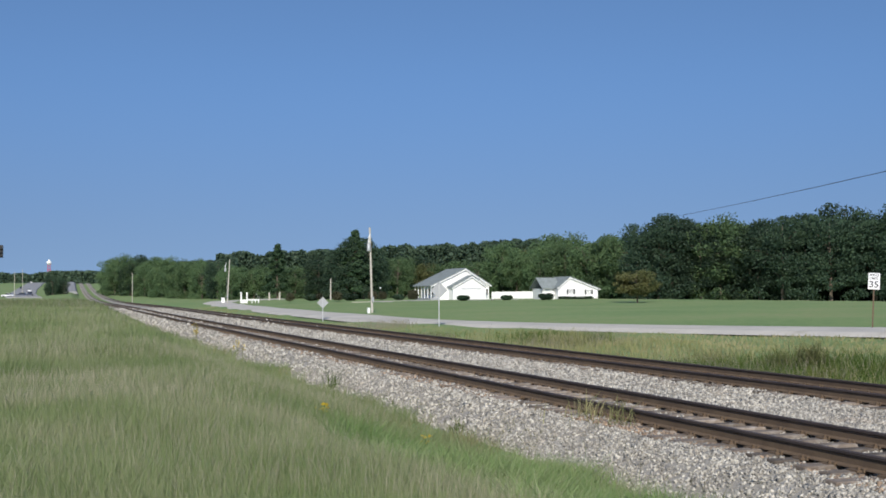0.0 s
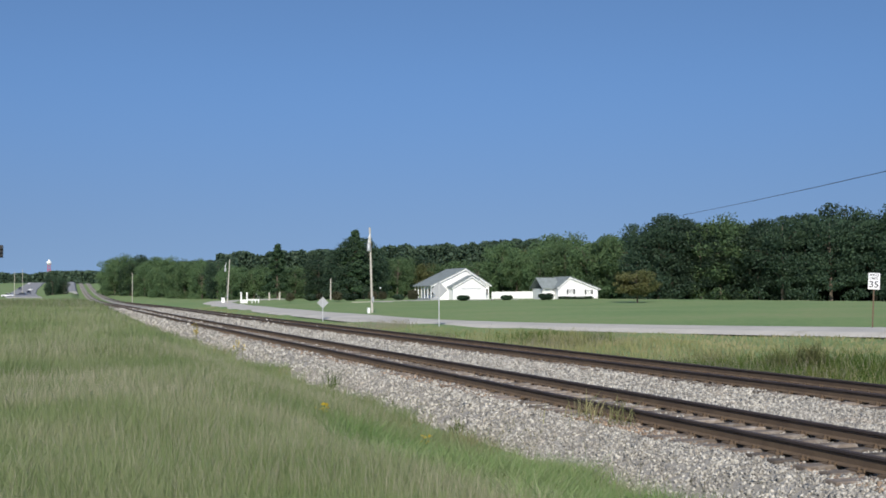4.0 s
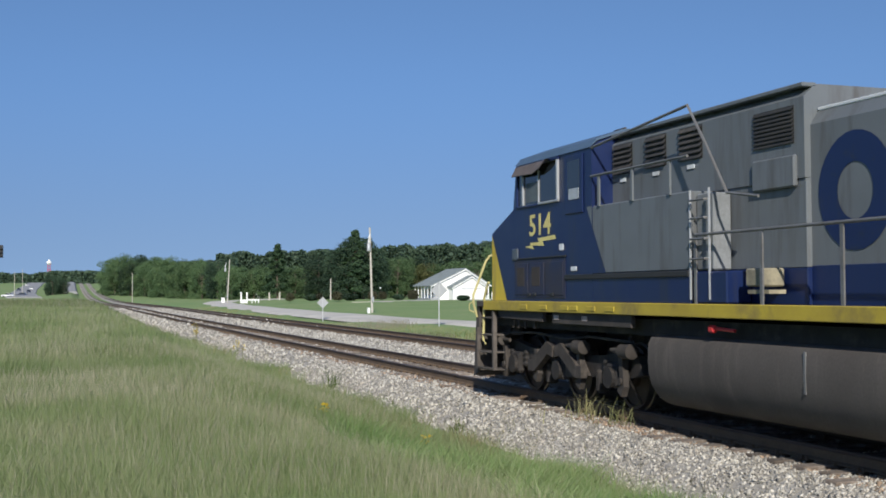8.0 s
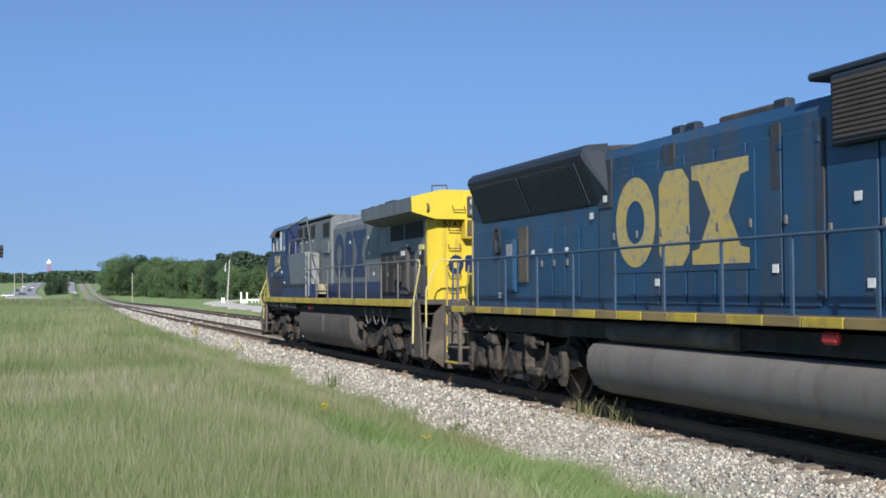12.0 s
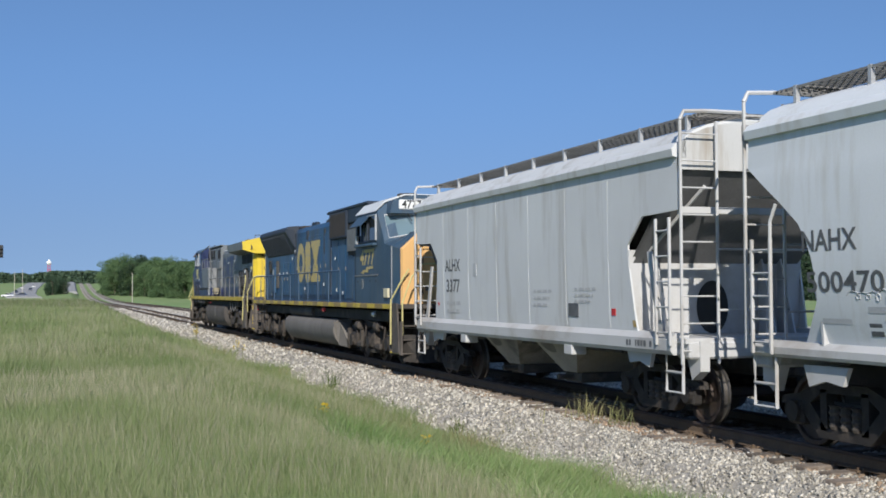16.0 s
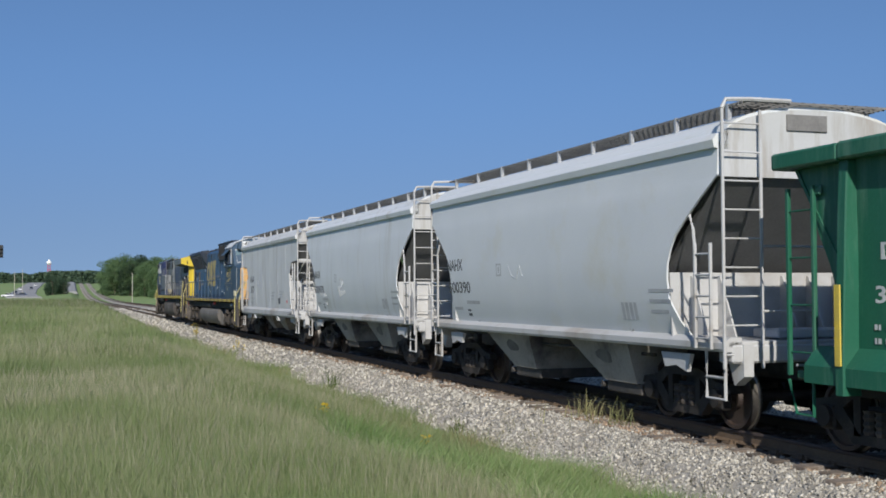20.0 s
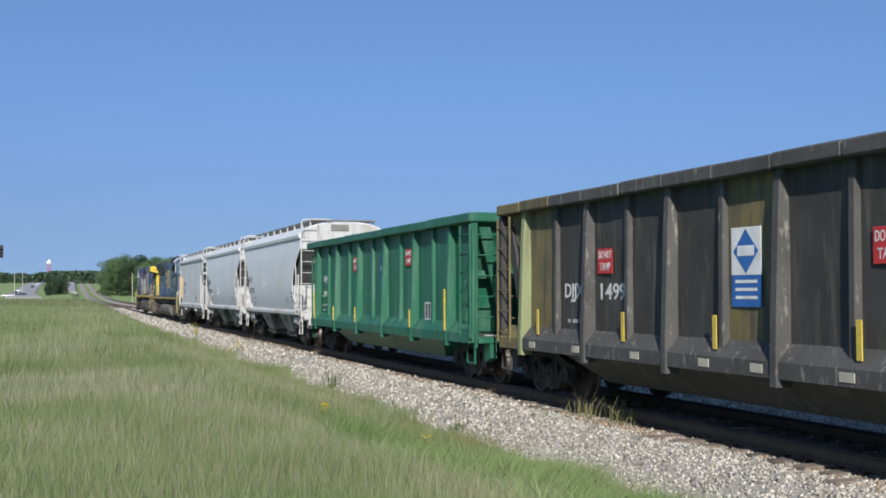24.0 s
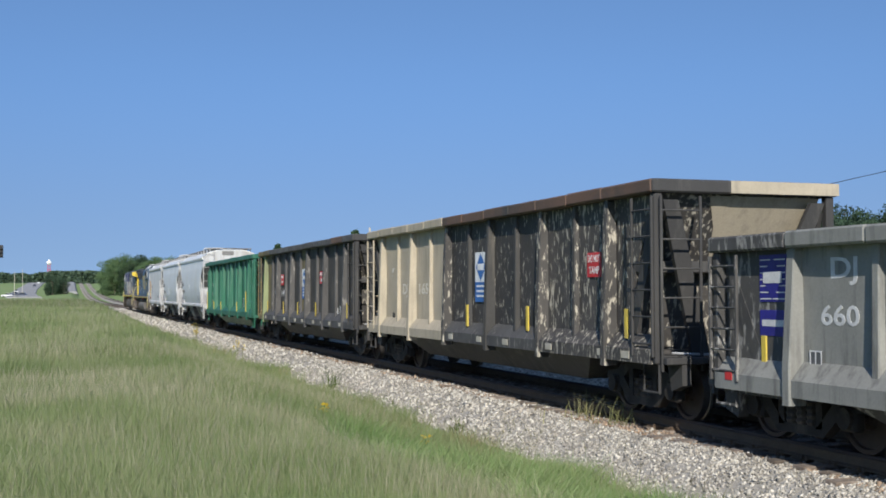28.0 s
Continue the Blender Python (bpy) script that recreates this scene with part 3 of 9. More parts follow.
def stones(name, x, y, z, size, seed, label, material=None):
    """Crushed stone: uneven eight-sided lumps."""
    r = np.random.default_rng(seed)
    n = len(x)
    c = np.array([(1.25, 0, 0), (-1.25, 0, 0), (0, 1.25, 0), (0, -1.25, 0), (0, 0, 1.2), (0, 0, -1.2)], float)
    P = (c[None] * r.uniform(0.55, 1.15, (n, 6, 1)) + r.normal(0, 0.3, (n, 6, 3))) * (size * (0.45 + 1.1 * r.uniform(0, 1, n) ** 1.8))[:, None, None]
    P[:, :, 2] *= 0.75
    q = r.normal(size=(n, 4))
    q /= np.linalg.norm(q, axis=1)[:, None]
    w, i, j, k = q.T
    R = np.stack([1 - 2 * (j * j + k * k), 2 * (i * j - k * w), 2 * (i * k + j * w), 2 * (i * j + k * w), 1 - 2 * (i * i + k * k),
                  2 * (j * k - i * w), 2 * (i * k - j * w), 2 * (j * k + i * w), 1 - 2 * (i * i + j * j)], -1).reshape(n, 3, 3)
    P = np.einsum("nij,nkj->nki", R, P) + np.stack([x, y, z], -1)[:, None]
    f = np.array([(0, 2, 4), (2, 1, 4), (1, 3, 4), (3, 0, 4), (2, 0, 5), (1, 2, 5), (3, 1, 5), (0, 3, 5)])
    me = quick_mesh(name, P.reshape(-1, 3), (np.arange(n)[:, None, None] * 6 + f[None]).reshape(-1, 3), material or STONE)
    return tagged(new(name, me), label, "ballast", kind="stuff")


def between(x, y, r):
    u = np.abs(np.abs(x - 12.665) - 2.765)
    return (u > 0.95) | (r.uniform(0, 1, len(x)) < 0.45)


for j, (n, y0, y1, s) in enumerate(((90000, 8, 19, 0.025), (68000, 19, 36, 0.035), (34000, 36, 75, 0.05), (24000, 75, 170, 0.085))):
    x, y = sow(n, TRACK_X - 3.0, FAR_X + 2.6, y0, y1, 90 + j, between)
    x = x + line_x(y)
    stones("ballast_stones", x, y, bed_z(x, y) + s * np.random.default_rng(50 + j).uniform(-0.35, 0.45, len(x)), s, 30 + j, "pale grey crushed stone of the track bed")
# rust washed off the rails has stained the stones beside them
for j, (n, y0, y1, s) in enumerate(((5200, 8, 24, 0.024), (4800, 24, 60, 0.036))):
    x, y = sow(n, 8.45, 9.0, y0, y1, 190 + j, lambda x, y, r: patchy(x, y, 1.3) + r.normal(0, 0.2, len(x)) + 0.7 * (x - 8.75) > 0.45)
    x = x + line_x(y)
    stones("stained_stones", x, y, bed_z(x, y) + 0.012, s, 194 + j, "rust-brown stained stone beside the rail", STONE_RUST)


# ---- trees ----
def polar(bearing, dist):
    """A place from its bearing off the line of the track, to the right, and its distance from the eye's post."""
    a = radians(bearing)
    return dist * math.sin(a), dist * math.cos(a)


def tree_meshes(seed, height, spread, kind, leaf):
    """Trunk with limbs, and a crown of leaf clumps with gaps: broad or conical."""
    r = np.random.default_rng(seed)
    tr = Shape()
    lean = r.normal(0, 0.02, 2) * height
    tr.tube([(0, 0, -0.3), (lean[0] * 0.3, lean[1] * 0.3, height * 0.3), (lean[0], lean[1], height * 0.85)], 0.02 * height, 8, 0.004 * height)
    centres = []
    if kind == "broad":
        n = 62
        for _ in range(n):
            d = r.normal(size=3)
            d /= np.linalg.norm(d)
            rad = r.uniform(0.3, 0.9) ** 0.6
            c = np.array([d[0] * spread * rad, d[1] * spread * rad, height * (0.56 + 0.40 * np.sign(d[2]) * abs(d[2]) ** 0.85 * rad)])
            centres.append((c, r.uniform(0.20, 0.34) * spread))
        for _ in range(20 if height > 5 and seed != 9 else 0):
            a = r.uniform(0, 2 * np.pi)
            rr = spread * r.uniform(0.5, 0.9)
            c = np.array([math.cos(a) * rr, math.sin(a) * rr, height * r.uniform(0.03, 0.3)])
            centres.append((c, 0.22 * spread))
    else:
        for i in range(52):
            u = (i + 0.5) / 52
            zz = height * (0.12 + 0.86 * u)
            rr = spread * (1 - u) ** 0.8 * r.uniform(0.45, 1.0) + 0.15
            a = i * 2.4 + r.normal(0, 0.3)
            centres.append((np.array([math.cos(a) * rr, math.sin(a) * rr, zz]), spread * (0.30 - 0.17 * u)))
    for c, _ in centres[:14]:
        tr.tube([(lean[0] * 0.3, lean[1] * 0.3, min(c[2] * 0.7, height * 0.6)), tuple(0.5 * c + np.array([0, 0, c[2] * 0.42])), tuple(c)],
                0.006 * height, 5, 0.002 * height)
    pts = []
    for c, s in centres:
        m = int(125 * (1.6 if kind != "broad" else 1))
        d = r.normal(size=(m, 3))
        d /= np.linalg.norm(d, axis=1)[:, None]
        pts.append(c + d * s * r.uniform(0.55, 1.1, m)[:, None] * np.array([1.15, 1.15, 0.8 if kind == "broad" else 0.5]))
    P = np.concatenate(pts)
    n = len(P)
    u = r.normal(size=(n, 3))
    u /= np.linalg.norm(u, axis=1)[:, None]
    v = np.cross(u, r.normal(size=(n, 3)))
    v /= np.linalg.norm(v, axis=1)[:, None]
    s = leaf * r.uniform(0.6, 1.3, n)[:, None]
    Q = np.stack([P - u * s, P + v * s * 0.55, P + u * s, P - v * s * 0.55], 1)
    return mesh_of("trunk", tr, BARK), Q.reshape(-1, 3), np.arange(4 * n).reshape(-1, 4)


def tree_kind(name, seed, height, spread, kind, leaf, material, label):
    trunk, co, qd = tree_meshes(seed, height, spread, kind, leaf)
    t = empty(name, label, "tree")
    part("trunk", trunk, None, t)
    part("crown", quick_mesh("crown", co, qd, material), None, t)
    return t


KINDS = [tree_kind("tree", 1, 17, 6.4, "broad", 0.25, LEAF_A, "tall green broadleaf tree at the wood's edge"),
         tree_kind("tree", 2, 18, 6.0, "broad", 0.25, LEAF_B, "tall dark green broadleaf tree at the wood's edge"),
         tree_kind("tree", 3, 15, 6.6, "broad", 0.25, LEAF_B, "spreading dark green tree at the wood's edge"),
         tree_kind("tree", 4, 16, 6.0, "broad", 0.25, LEAF_A, "full green broadleaf tree at the wood's edge"),
         tree_kind("tree", 5, 14, 5.6, "broad", 0.25, LEAF_C, "yellowing broadleaf tree at the wood's edge"),
         tree_kind("pine_tree", 6, 17, 4.2, "cone", 0.26, LEAF_P, "tall dark green pine tree"),
         tree_kind("ornamental_tree", 7, 3.4, 1.5, "broad", 0.16, LEAF_R, "small reddish ornamental tree on the lawn"),
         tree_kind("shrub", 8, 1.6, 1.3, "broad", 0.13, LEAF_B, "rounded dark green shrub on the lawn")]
KINDS.append(tree_kind("tree", 9, 9, 4.2, "broad", 0.22, LEAF_C, "round yellow-green tree alone on the lawn"))
used = set()


def plant(k, bearing, dist, scale=1.0, tall=1.0, group="", label=""):
    x, y = polar(bearing, dist)
    m = Matrix.LocRotScale((x, y, float(land_z(x, y)) - 0.05), Euler((0, 0, (bearing * 7.3 + dist) % 6.28)),
                           (scale, scale, scale * tall))
    if k in used:
        ob = copy_thing(KINDS[k], Matrix.Identity(4))
        ob.matrix_basis = m
    else:
        used.add(k)
        ob = KINDS[k]
        ob.matrix_basis = m
    return tagged(ob, label, "", group)


rt = random.Random(11)
WOODS = "trees of the wood"


def wood(b0, b1, step, dist0, dist1, rows, gap, mix, s0, s1, tall=1.0, grow=0):
    """Rows of trees between two bearings."""
    for row in range(rows):
        b = b0 + step * 0.5 * (row % 2)
        while b < b1:
            u = (b - b0) / (b1 - b0)
            d = dist0 + (dist1 - dist0) * u + row * gap + rt.uniform(-3, 3)
            plant(rt.choice(mix), b + rt.uniform(-0.3, 0.3) * step, d, rt.uniform(s0, s1) * (1 + 0.05 * row) * (d / grow if grow else 1), tall, WOODS)
            b += step * rt.uniform(0.75, 1.25)


wood(29.4, 43.0, 1.15, 268, 262, 3, 11, (1, 1, 1, 2, 2, 3), 1.03, 1.26, 1.0)
wood(22.0, 29.6, 1.1, 345, 300, 3, 12, (0, 0, 0, 3, 3, 4), 0.85, 1.15, 1.05)
wood(13.2, 22.4, 0.95, 350, 350, 2, 13, (0, 1, 0, 3, 4), 0.66, 0.82, 1.0)
wood(8.6, 14.0, 0.85, 372, 352, 2, 14, (1, 0, 3, 0, 3), 0.58, 0.68, 1.0)
wood(3.2, 8.8, 0.6, 560, 345, 3, 14, (1, 0, 3, 0, 3), 0.70, 0.80, 1.0, 400)
for b, d, s, k in ((10.95, 325, 0.92, 5), (14.75, 296, 1.06, 5)):
    plant(k, b, d, s, 1.0, WOODS, "tall dark green pine tree behind the lawn")
for b, d, s, k in ((14.35, 297, 0.9, 1), (15.15, 300, 0.93, 1), (13.9, 305, 0.74, 2), (15.6, 306, 0.76, 2)):
    plant(k, b, d, s, 1.06, WOODS, "tall dark green tree behind the lawn")
plant(8, 28.65, 186, 0.80, 0.80, "", "round yellow-green tree alone on the lawn")
for b, d, s in ((11.55, 250, 0.62), (13.85, 235, 0.66), (17.6, 238, 0.7), (13.0, 255, 0.5), (15.6, 240, 0.6), (16.1, 255, 0.6)):
    plant(6, b, d, s, 1.0, "ornamental trees on the lawn")
for b, d, s in ((20.1, 240, 0.95), (22.25, 243, 0.9), (24.2, 245, 1.15), (14.5, 262, 1.3), (12.6, 268, 1.2), (16.9, 262, 1.0)):
    plant(7, b, d, s, 0.8, "shrubs on the lawn")
for i in range(8):
    plant(7, 24.95 + 0.2 * i, 259.5, 0.55, 0.8, "shrubs by the small house")


def far_wood(name, b0, b1, d0, d1, h0, h1, n, seed, material, label):
    """Distant tree tops, thousands of leaf clumps on a ridge."""
    r = np.random.default_rng(seed)
    u = r.uniform(0, 1, n)
    a = np.radians(b0 + (b1 - b0) * u)
    crest = np.zeros(n)
    span = abs(b1 - b0)
    for _ in range(int(6 * span) + 4):
        c, w, h = r.uniform(0, 1), r.uniform(0.25, 0.8) / span, r.uniform(0.84, 1.05)
        crest = np.maximum(crest, h * np.sqrt(np.clip(1 - ((u - c) / w) ** 2 * 0.25, 0, 1)) * (np.abs(u - c) < w))
    crest = np.maximum(crest, 0.8) * (h0 + (h1 - h0) * u)
    d = d0 + (d1 - d0) * u + r.uniform(0, 30, n)
    z = crest * r.uniform(0, 1, n) ** 0.7
    P = np.stack([d * np.sin(a), d * np.cos(a), z], -1)
    uu = r.normal(size=(n, 3))
    uu /= np.linalg.norm(uu, axis=1)[:, None]
    vv = np.cross(uu, r.normal(size=(n, 3)))
    vv /= np.linalg.norm(vv, axis=1)[:, None]
    s = (d * 0.0011 * r.uniform(0.6, 1.6, n))[:, None]
    Q = np.stack([P - uu * s, P + vv * s * 0.7, P + uu * s, P - vv * s * 0.7], 1)
    return tagged(new(name, quick_mesh(name, Q.reshape(-1, 3), np.arange(4 * n).reshape(-1, 4), material)), label, "woods", kind="stuff")


far_wood("far_woods", 8, 25, 560, 520, 20.5, 26, 80000, 1, HAZE_LEAF, "dark wooded ridge behind the houses")
far_wood("far_woods", 3.2, 9, 760, 520, 19, 17, 26000, 4, HAZE_LEAF, "dark wooded ridge beside the line")
far_wood("far_woods", -4, 3.3, 1350, 1300, 25, 26, 26000, 2, HAZE_LEAF, "far line of woods beyond the highway")
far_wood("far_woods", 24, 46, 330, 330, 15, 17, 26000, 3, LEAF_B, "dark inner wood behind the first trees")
for b, d, s, k in ((0.42, 498, 0.52, 1), (0.72, 505, 0.50, 2), (0.95, 500, 0.36, 1), (0.25, 503, 0.3, 2)):
    plant(k, b, d, s, 1.0, "thicket by the highway", "dark green tree between the highway and the line")


# ---- houses ----
def window_part(house, x, y0, y1, z0, z1, shutters=True):
    """A window in the wall that faces -x: pane, frame and shutters."""
    w = part("window", Shape().box(x - 0.03, x + 0.02, y0, y1, z0, z1), GLASS, house)
    fr = Shape()
    for a, b, c, d in ((y0 - 0.07, y1 + 0.07, z1, z1 + 0.08), (y0 - 0.07, y1 + 0.07, z0 - 0.08, z0), (y0 - 0.07, y0, z0, z1), (y1, y1 + 0.07, z0, z1),
                       (y0, y1, (z0 + z1) / 2 - 0.025, (z0 + z1) / 2 + 0.025)):
        fr.box(x - 0.06, x + 0.01, a, b, c, d, 0.008)
    part("window_frame", fr, WHITE, w)
    if shutters:
        for a, b in ((y0 - 0.5, y0 - 0.1), (y1 + 0.1, y1 + 0.5)):
            part("shutter", Shape().box(x - 0.06, x - 0.01, a, b, z0 - 0.05, z1 + 0.05, 0.01), BLACK, w)


def siding(x, y0, y1, z0, z1, peak=None):
    """Lapped boards on a wall that faces -x; peak: (y, z) of the gable's top."""
    sh = Shape()
    z = z0
    while z < (peak[1] if peak else z1) - 0.05:
        zt = z + 0.2
        a, b = y0, y1
        if peak and zt > z1:
            u = min(1, (zt - z1) / (peak[1] - z1))
            a, b = y0 + (peak[0] - y0) * u, y1 + (peak[0] - y1) * u
        if b - a > 0.15:
            sh.add([(x, a, z), (x, b, z), (x + 0.03, b, zt), (x + 0.03, a, zt), (x + 0.06, a, z), (x + 0.06, b, z)],
                   [(0, 1, 2, 3), (0, 3, 4), (1, 5, 2), (0, 4, 5, 1)])
        z = zt
    return sh


def gable_body(x0, x1, y0, y1, h, peak_y, peak_z):
    return Shape().prism([(y0, -0.3), (y1, -0.3), (y1, h), (peak_y, peak_z), (y0, h)], "x", x0, x1)


def gable_roof(x0, x1, y0, y1, h, peak_y, peak_z, t=0.22, over=0.45):
    sh = Shape()
    for a, side in ((y0, -1), (y1, 1)):
        s = (peak_z - h) / abs(peak_y - a)
        ye, ze = a + side * over, h - s * over
        sh.prism([(ye, ze + 0.02), (peak_y, peak_z + 0.02), (peak_y, peak_z + t), (ye, ze + t)], "x", x0 - over, x1 + over)
    return sh


# The houses' fronts face the road: local x runs away from it, local y to the left along it.
hx, hy = polar(20.2, 268)
big = empty("house", "white one-storey house with grey shingle roof and front gables", "house",
            pose(hx, hy, float(land_z(hx, hy)), 0, 0, 70 + 22))
part("wall", Shape().prism([(-6.0, -0.3), (6.4, -0.3), (6.4, 4.0), (0, 7.0), (-6.0, 3.4)], "x", 0, 11.5), WHITE, big, "white sided wall with a wide gable")
part("siding", siding(-0.05, -6.0, 6.0, 0.3, 3.3, (0.0, 6.9)), WHITE, big)
part("roof", Shape().prism([(-6.5, 3.1), (0, 7.02), (8.7, 3.0), (8.7, 3.2), (0, 7.25), (-6.5, 3.32)], "x", -0.4, 11.9), SHINGLE, big, "grey shingle roof that runs down over the porch")
part("rake_board", Shape().prism([(8.7, 2.98), (0, 7.0), (-6.5, 3.08), (-6.5, 2.84), (0, 6.72), (8.7, 2.74)], "x", -0.46, -0.40), WHITE, big)
part("porch_floor", Shape().box(0.3, 11.4, 6.4, 8.5, -0.3, 0.3, 0.02), GALV, big)
for j in range(6):
    part("porch_post", Shape().box(0.3 + 2.15 * j, 0.5 + 2.15 * j, 8.2, 8.4, 0.3, 3.1, 0.02), WHITE, big)
for j in range(4):
    part("porch_window", Shape().box(1.4 + 2.5 * j, 2.5 + 2.5 * j, 6.38, 6.46, 0.9, 2.5, 0.01), GLASS, big, "dark porch window")
part("garage_wall", gable_body(-3.0, 0, -3.9, 4.2, 2.9, -0.4, 5.3), WHITE, big, "white gabled garage front")
part("garage_roof", gable_roof(-3.0, 0.4, -3.9, 4.2, 2.9, -0.4, 5.3, over=0.4), SHINGLE, big, "grey shingle garage roof")
part("rake_board", Shape().prism([(4.6, 2.62), (-0.4, 5.28), (-4.3, 2.62), (-4.3, 2.42), (-0.4, 5.04), (4.6, 2.42)], "x", -3.46, -3.40), WHITE, big)
door = part("garage_door", Shape().box(-3.06, -3.0, -2.6, 2.1, 0, 2.3, 0.02), WHITE, big, "white panelled garage door")
for j in range(4):
    part("door_panel", Shape().box(-3.1, -3.055, -2.5, 2.0, 0.06 + 0.56 * j, 0.56 + 0.56 * j, 0.02), WHITE, door)
part("door_lintel", Shape().box(-3.14, -3.0, -2.7, 2.2, 2.32, 2.48, 0.01), GALV, door)
window_part(big, 0.0, -5.2, -4.4, 1.0, 2.3)

hx, hy = polar(25.6, 262)
small = empty("house", "small white sided house with a grey roof and lean-to", "house",
              pose(hx, hy, float(land_z(hx, hy)), 0, 0, 64.4 + 22))
part("wall", Shape().prism([(-5.6, -0.3), (4.0, -0.3), (4.0, 2.6), (1.2, 4.9), (-5.6, 2.3)], "x", 0, 9), WHITE, small, "white gable wall with an uneven pitch")
part("siding", siding(-0.05, -5.6, 4.0, 0.2, 2.4, (1.2, 4.8)), WHITE, small)
part("roof", Shape().prism([(4.4, 2.4), (1.2, 4.95), (-6.1, 2.25), (-6.1, 2.42), (1.2, 5.15), (4.4, 2.6)], "x", -0.4, 9.4), SHINGLE, small, "grey shingle roof")
part("rake_board", Shape().prism([(4.4, 2.38), (1.2, 4.93), (-6.1, 2.2), (-6.1, 2.02), (1.2, 4.72), (4.4, 2.18)], "x", -0.46, -0.40), WHITE, small)
part("wing_wall", Shape().box(2.2, 8.6, 4.0, 6.9, -0.3, 2.4), WHITE, small)
part("wing_roof", Shape().prism([(1.4, 2.35), (5.4, 4.75), (9.4, 2.35), (9.4, 2.55), (5.4, 4.95), (1.4, 2.55)], "y", 2.6, 7.3), SHINGLE, small, "grey shingle roof")
part("porch_post", Shape().box(1.5, 1.65, 6.7, 6.85, -0.2, 2.4, 0.01), WHITE, small)
part("porch_post", Shape().box(1.5, 1.65, 5.0, 5.15, -0.2, 2.4, 0.01), WHITE, small)
window_part(small, 0.0, -3.9, -2.9, 1.1, 2.1)
window_part(small, 0.0, 0.4, 1.4, 1.2, 2.2)
part("foundation", Shape().box(-0.06, 0.1, -5.5, 3.9, -0.3, 0.15), DARK, small)

hx, hy = polar(22.9, 280)
fence = empty("fence", "white vinyl privacy fence between the two houses", "fence", pose(hx, hy, float(land_z(hx, hy)), 0, 0, 67))
for j in range(9):
    part("fence_panel", Shape().box(0, 0.06, -6.6 + 1.5 * j, -5.2 + 1.5 * j, 0.05, 1.75 - 0.02 * abs(j - 3) , 0.01), WHITE, fence)
    part("fence_post", Shape().box(-0.03, 0.1, -6.7 + 1.5 * j, -6.6 + 1.5 * j, -0.2, 1.85, 0.01), WHITE, fence)
x, y = polar(21.2, 262)
ribbon("driveway", [polar(15.2, 215), polar(17.5, 250), polar(20.5, 262), polar(24.5, 258)], 4.0, ROAD, 0.05, "pale concrete driveway up to the houses", "driveway")


# ---- poles, signs and far things ----
def pole_at(bearing, dist, h, label, r=0.15, lean=0.0, can=False, arm=False):
    x, y = polar(bearing, dist)
    t = empty("utility_pole", label, "utility pole", pose(x, y, float(land_z(x, y))), "utility poles")
    part("pole", Shape().tube([(0, 0, -0.5), (lean, 0, h)], r, 10, r * 0.65), POLE, t)
    if can:
        c = part("transformer", Shape().lathe((-0.42, -0.1, h - 2.6), "z", [(0, 0.2), (0.03, 0.21), (0.8, 0.21), (0.9, 0.14)], 14), GALV, t,
                 "grey metal transformer can", smooth=True)
        part("bushing", Shape().lathe((-0.42, -0.1, h - 1.65), "z", [(0, 0.06), (0.1, 0.09), (0.2, 0.05), (0.3, 0.07), (0.4, 0.03)], 8), WHITE, c)
        part("bracket", Shape().box(-0.3, -0.05, -0.14, -0.06, h - 2.2, h - 2.1).box(-0.3, -0.05, -0.14, -0.06, h - 1.9, h - 1.8), DARK, t)
        part("cutout", Shape().tube([(-0.25, -0.1, h - 0.7), (-0.45, -0.1, h - 1.2)], 0.05, 6), WHITE, t)
        part("ground_wire", Shape().tube([(-0.16, 0, 0), (-0.12, 0, h * 0.7)], 0.012, 5), GALV, t)
        part("meter_box", Shape().box(-0.12, 0.12, -0.3, -0.14, 1.2, 1.7, 0.02), GALV, t)
    return t


pole_at(15.6, 126.5, 9.3, "weathered wooden utility pole with a grey transformer", 0.14, -0.28, True)
pole_at(8.52, 252, 9.4, "weathered wooden utility pole by the road", 0.15, 0.5, True)
pole_at(13.55, 290, 5.3, "short wooden pole on the lawn", 0.2)
pole_at(4.05, 330, 8.5, "weathered wooden utility pole by the wood", 0.11)
pole_at(-1.25, 420, 9.0, "thin far utility pole beyond the highway", 0.1)
pole_at(-0.9, 520, 11.0, "thin far utility pole beyond the highway", 0.11)
x, y = polar(15.42, 125)
cab = empty("pedestal_box", "small white utility pedestal beside the pole", "utility box", pose(x, y, float(land_z(x, y))))
part("body", Shape().box(-0.15, 0.15, -0.15, 0.15, -0.1, 0.5, 0.03), WHITE, cab)
part("cap", Shape().box(-0.18, 0.18, -0.18, 0.18, 0.5, 0.58, 0.03), WHITE, cab)
x, y = polar(8.32, 250)
cab = empty("pedestal_box", "small white utility pedestal beside the pole", "utility box", pose(x, y, float(land_z(x, y))))
part("body", Shape().box(-0.35, 0.35, -0.3, 0.3, -0.1, 1.1, 0.03), WHITE, cab)
part("cap", Shape().box(-0.4, 0.4, -0.35, 0.35, 1.1, 1.22, 0.03), WHITE, cab)
x, y = polar(16.0, 262)
lamp = empty("yard_lamp", "white yard lamp on a thin post", "lamp", pose(x, y, float(land_z(x, y))))
part("post", Shape().tube([(0, 0, -0.2), (0, 0, 2.6)], 0.06, 8), DARK, lamp)
part("globe", Shape().lathe((0, 0, 2.6), "z", [(0, 0.06), (0.12, 0.17), (0.3, 0.17), (0.42, 0.06)], 12), WHITE, lamp, "white lamp globe", smooth=True)
x, y = polar(21.55, 240)
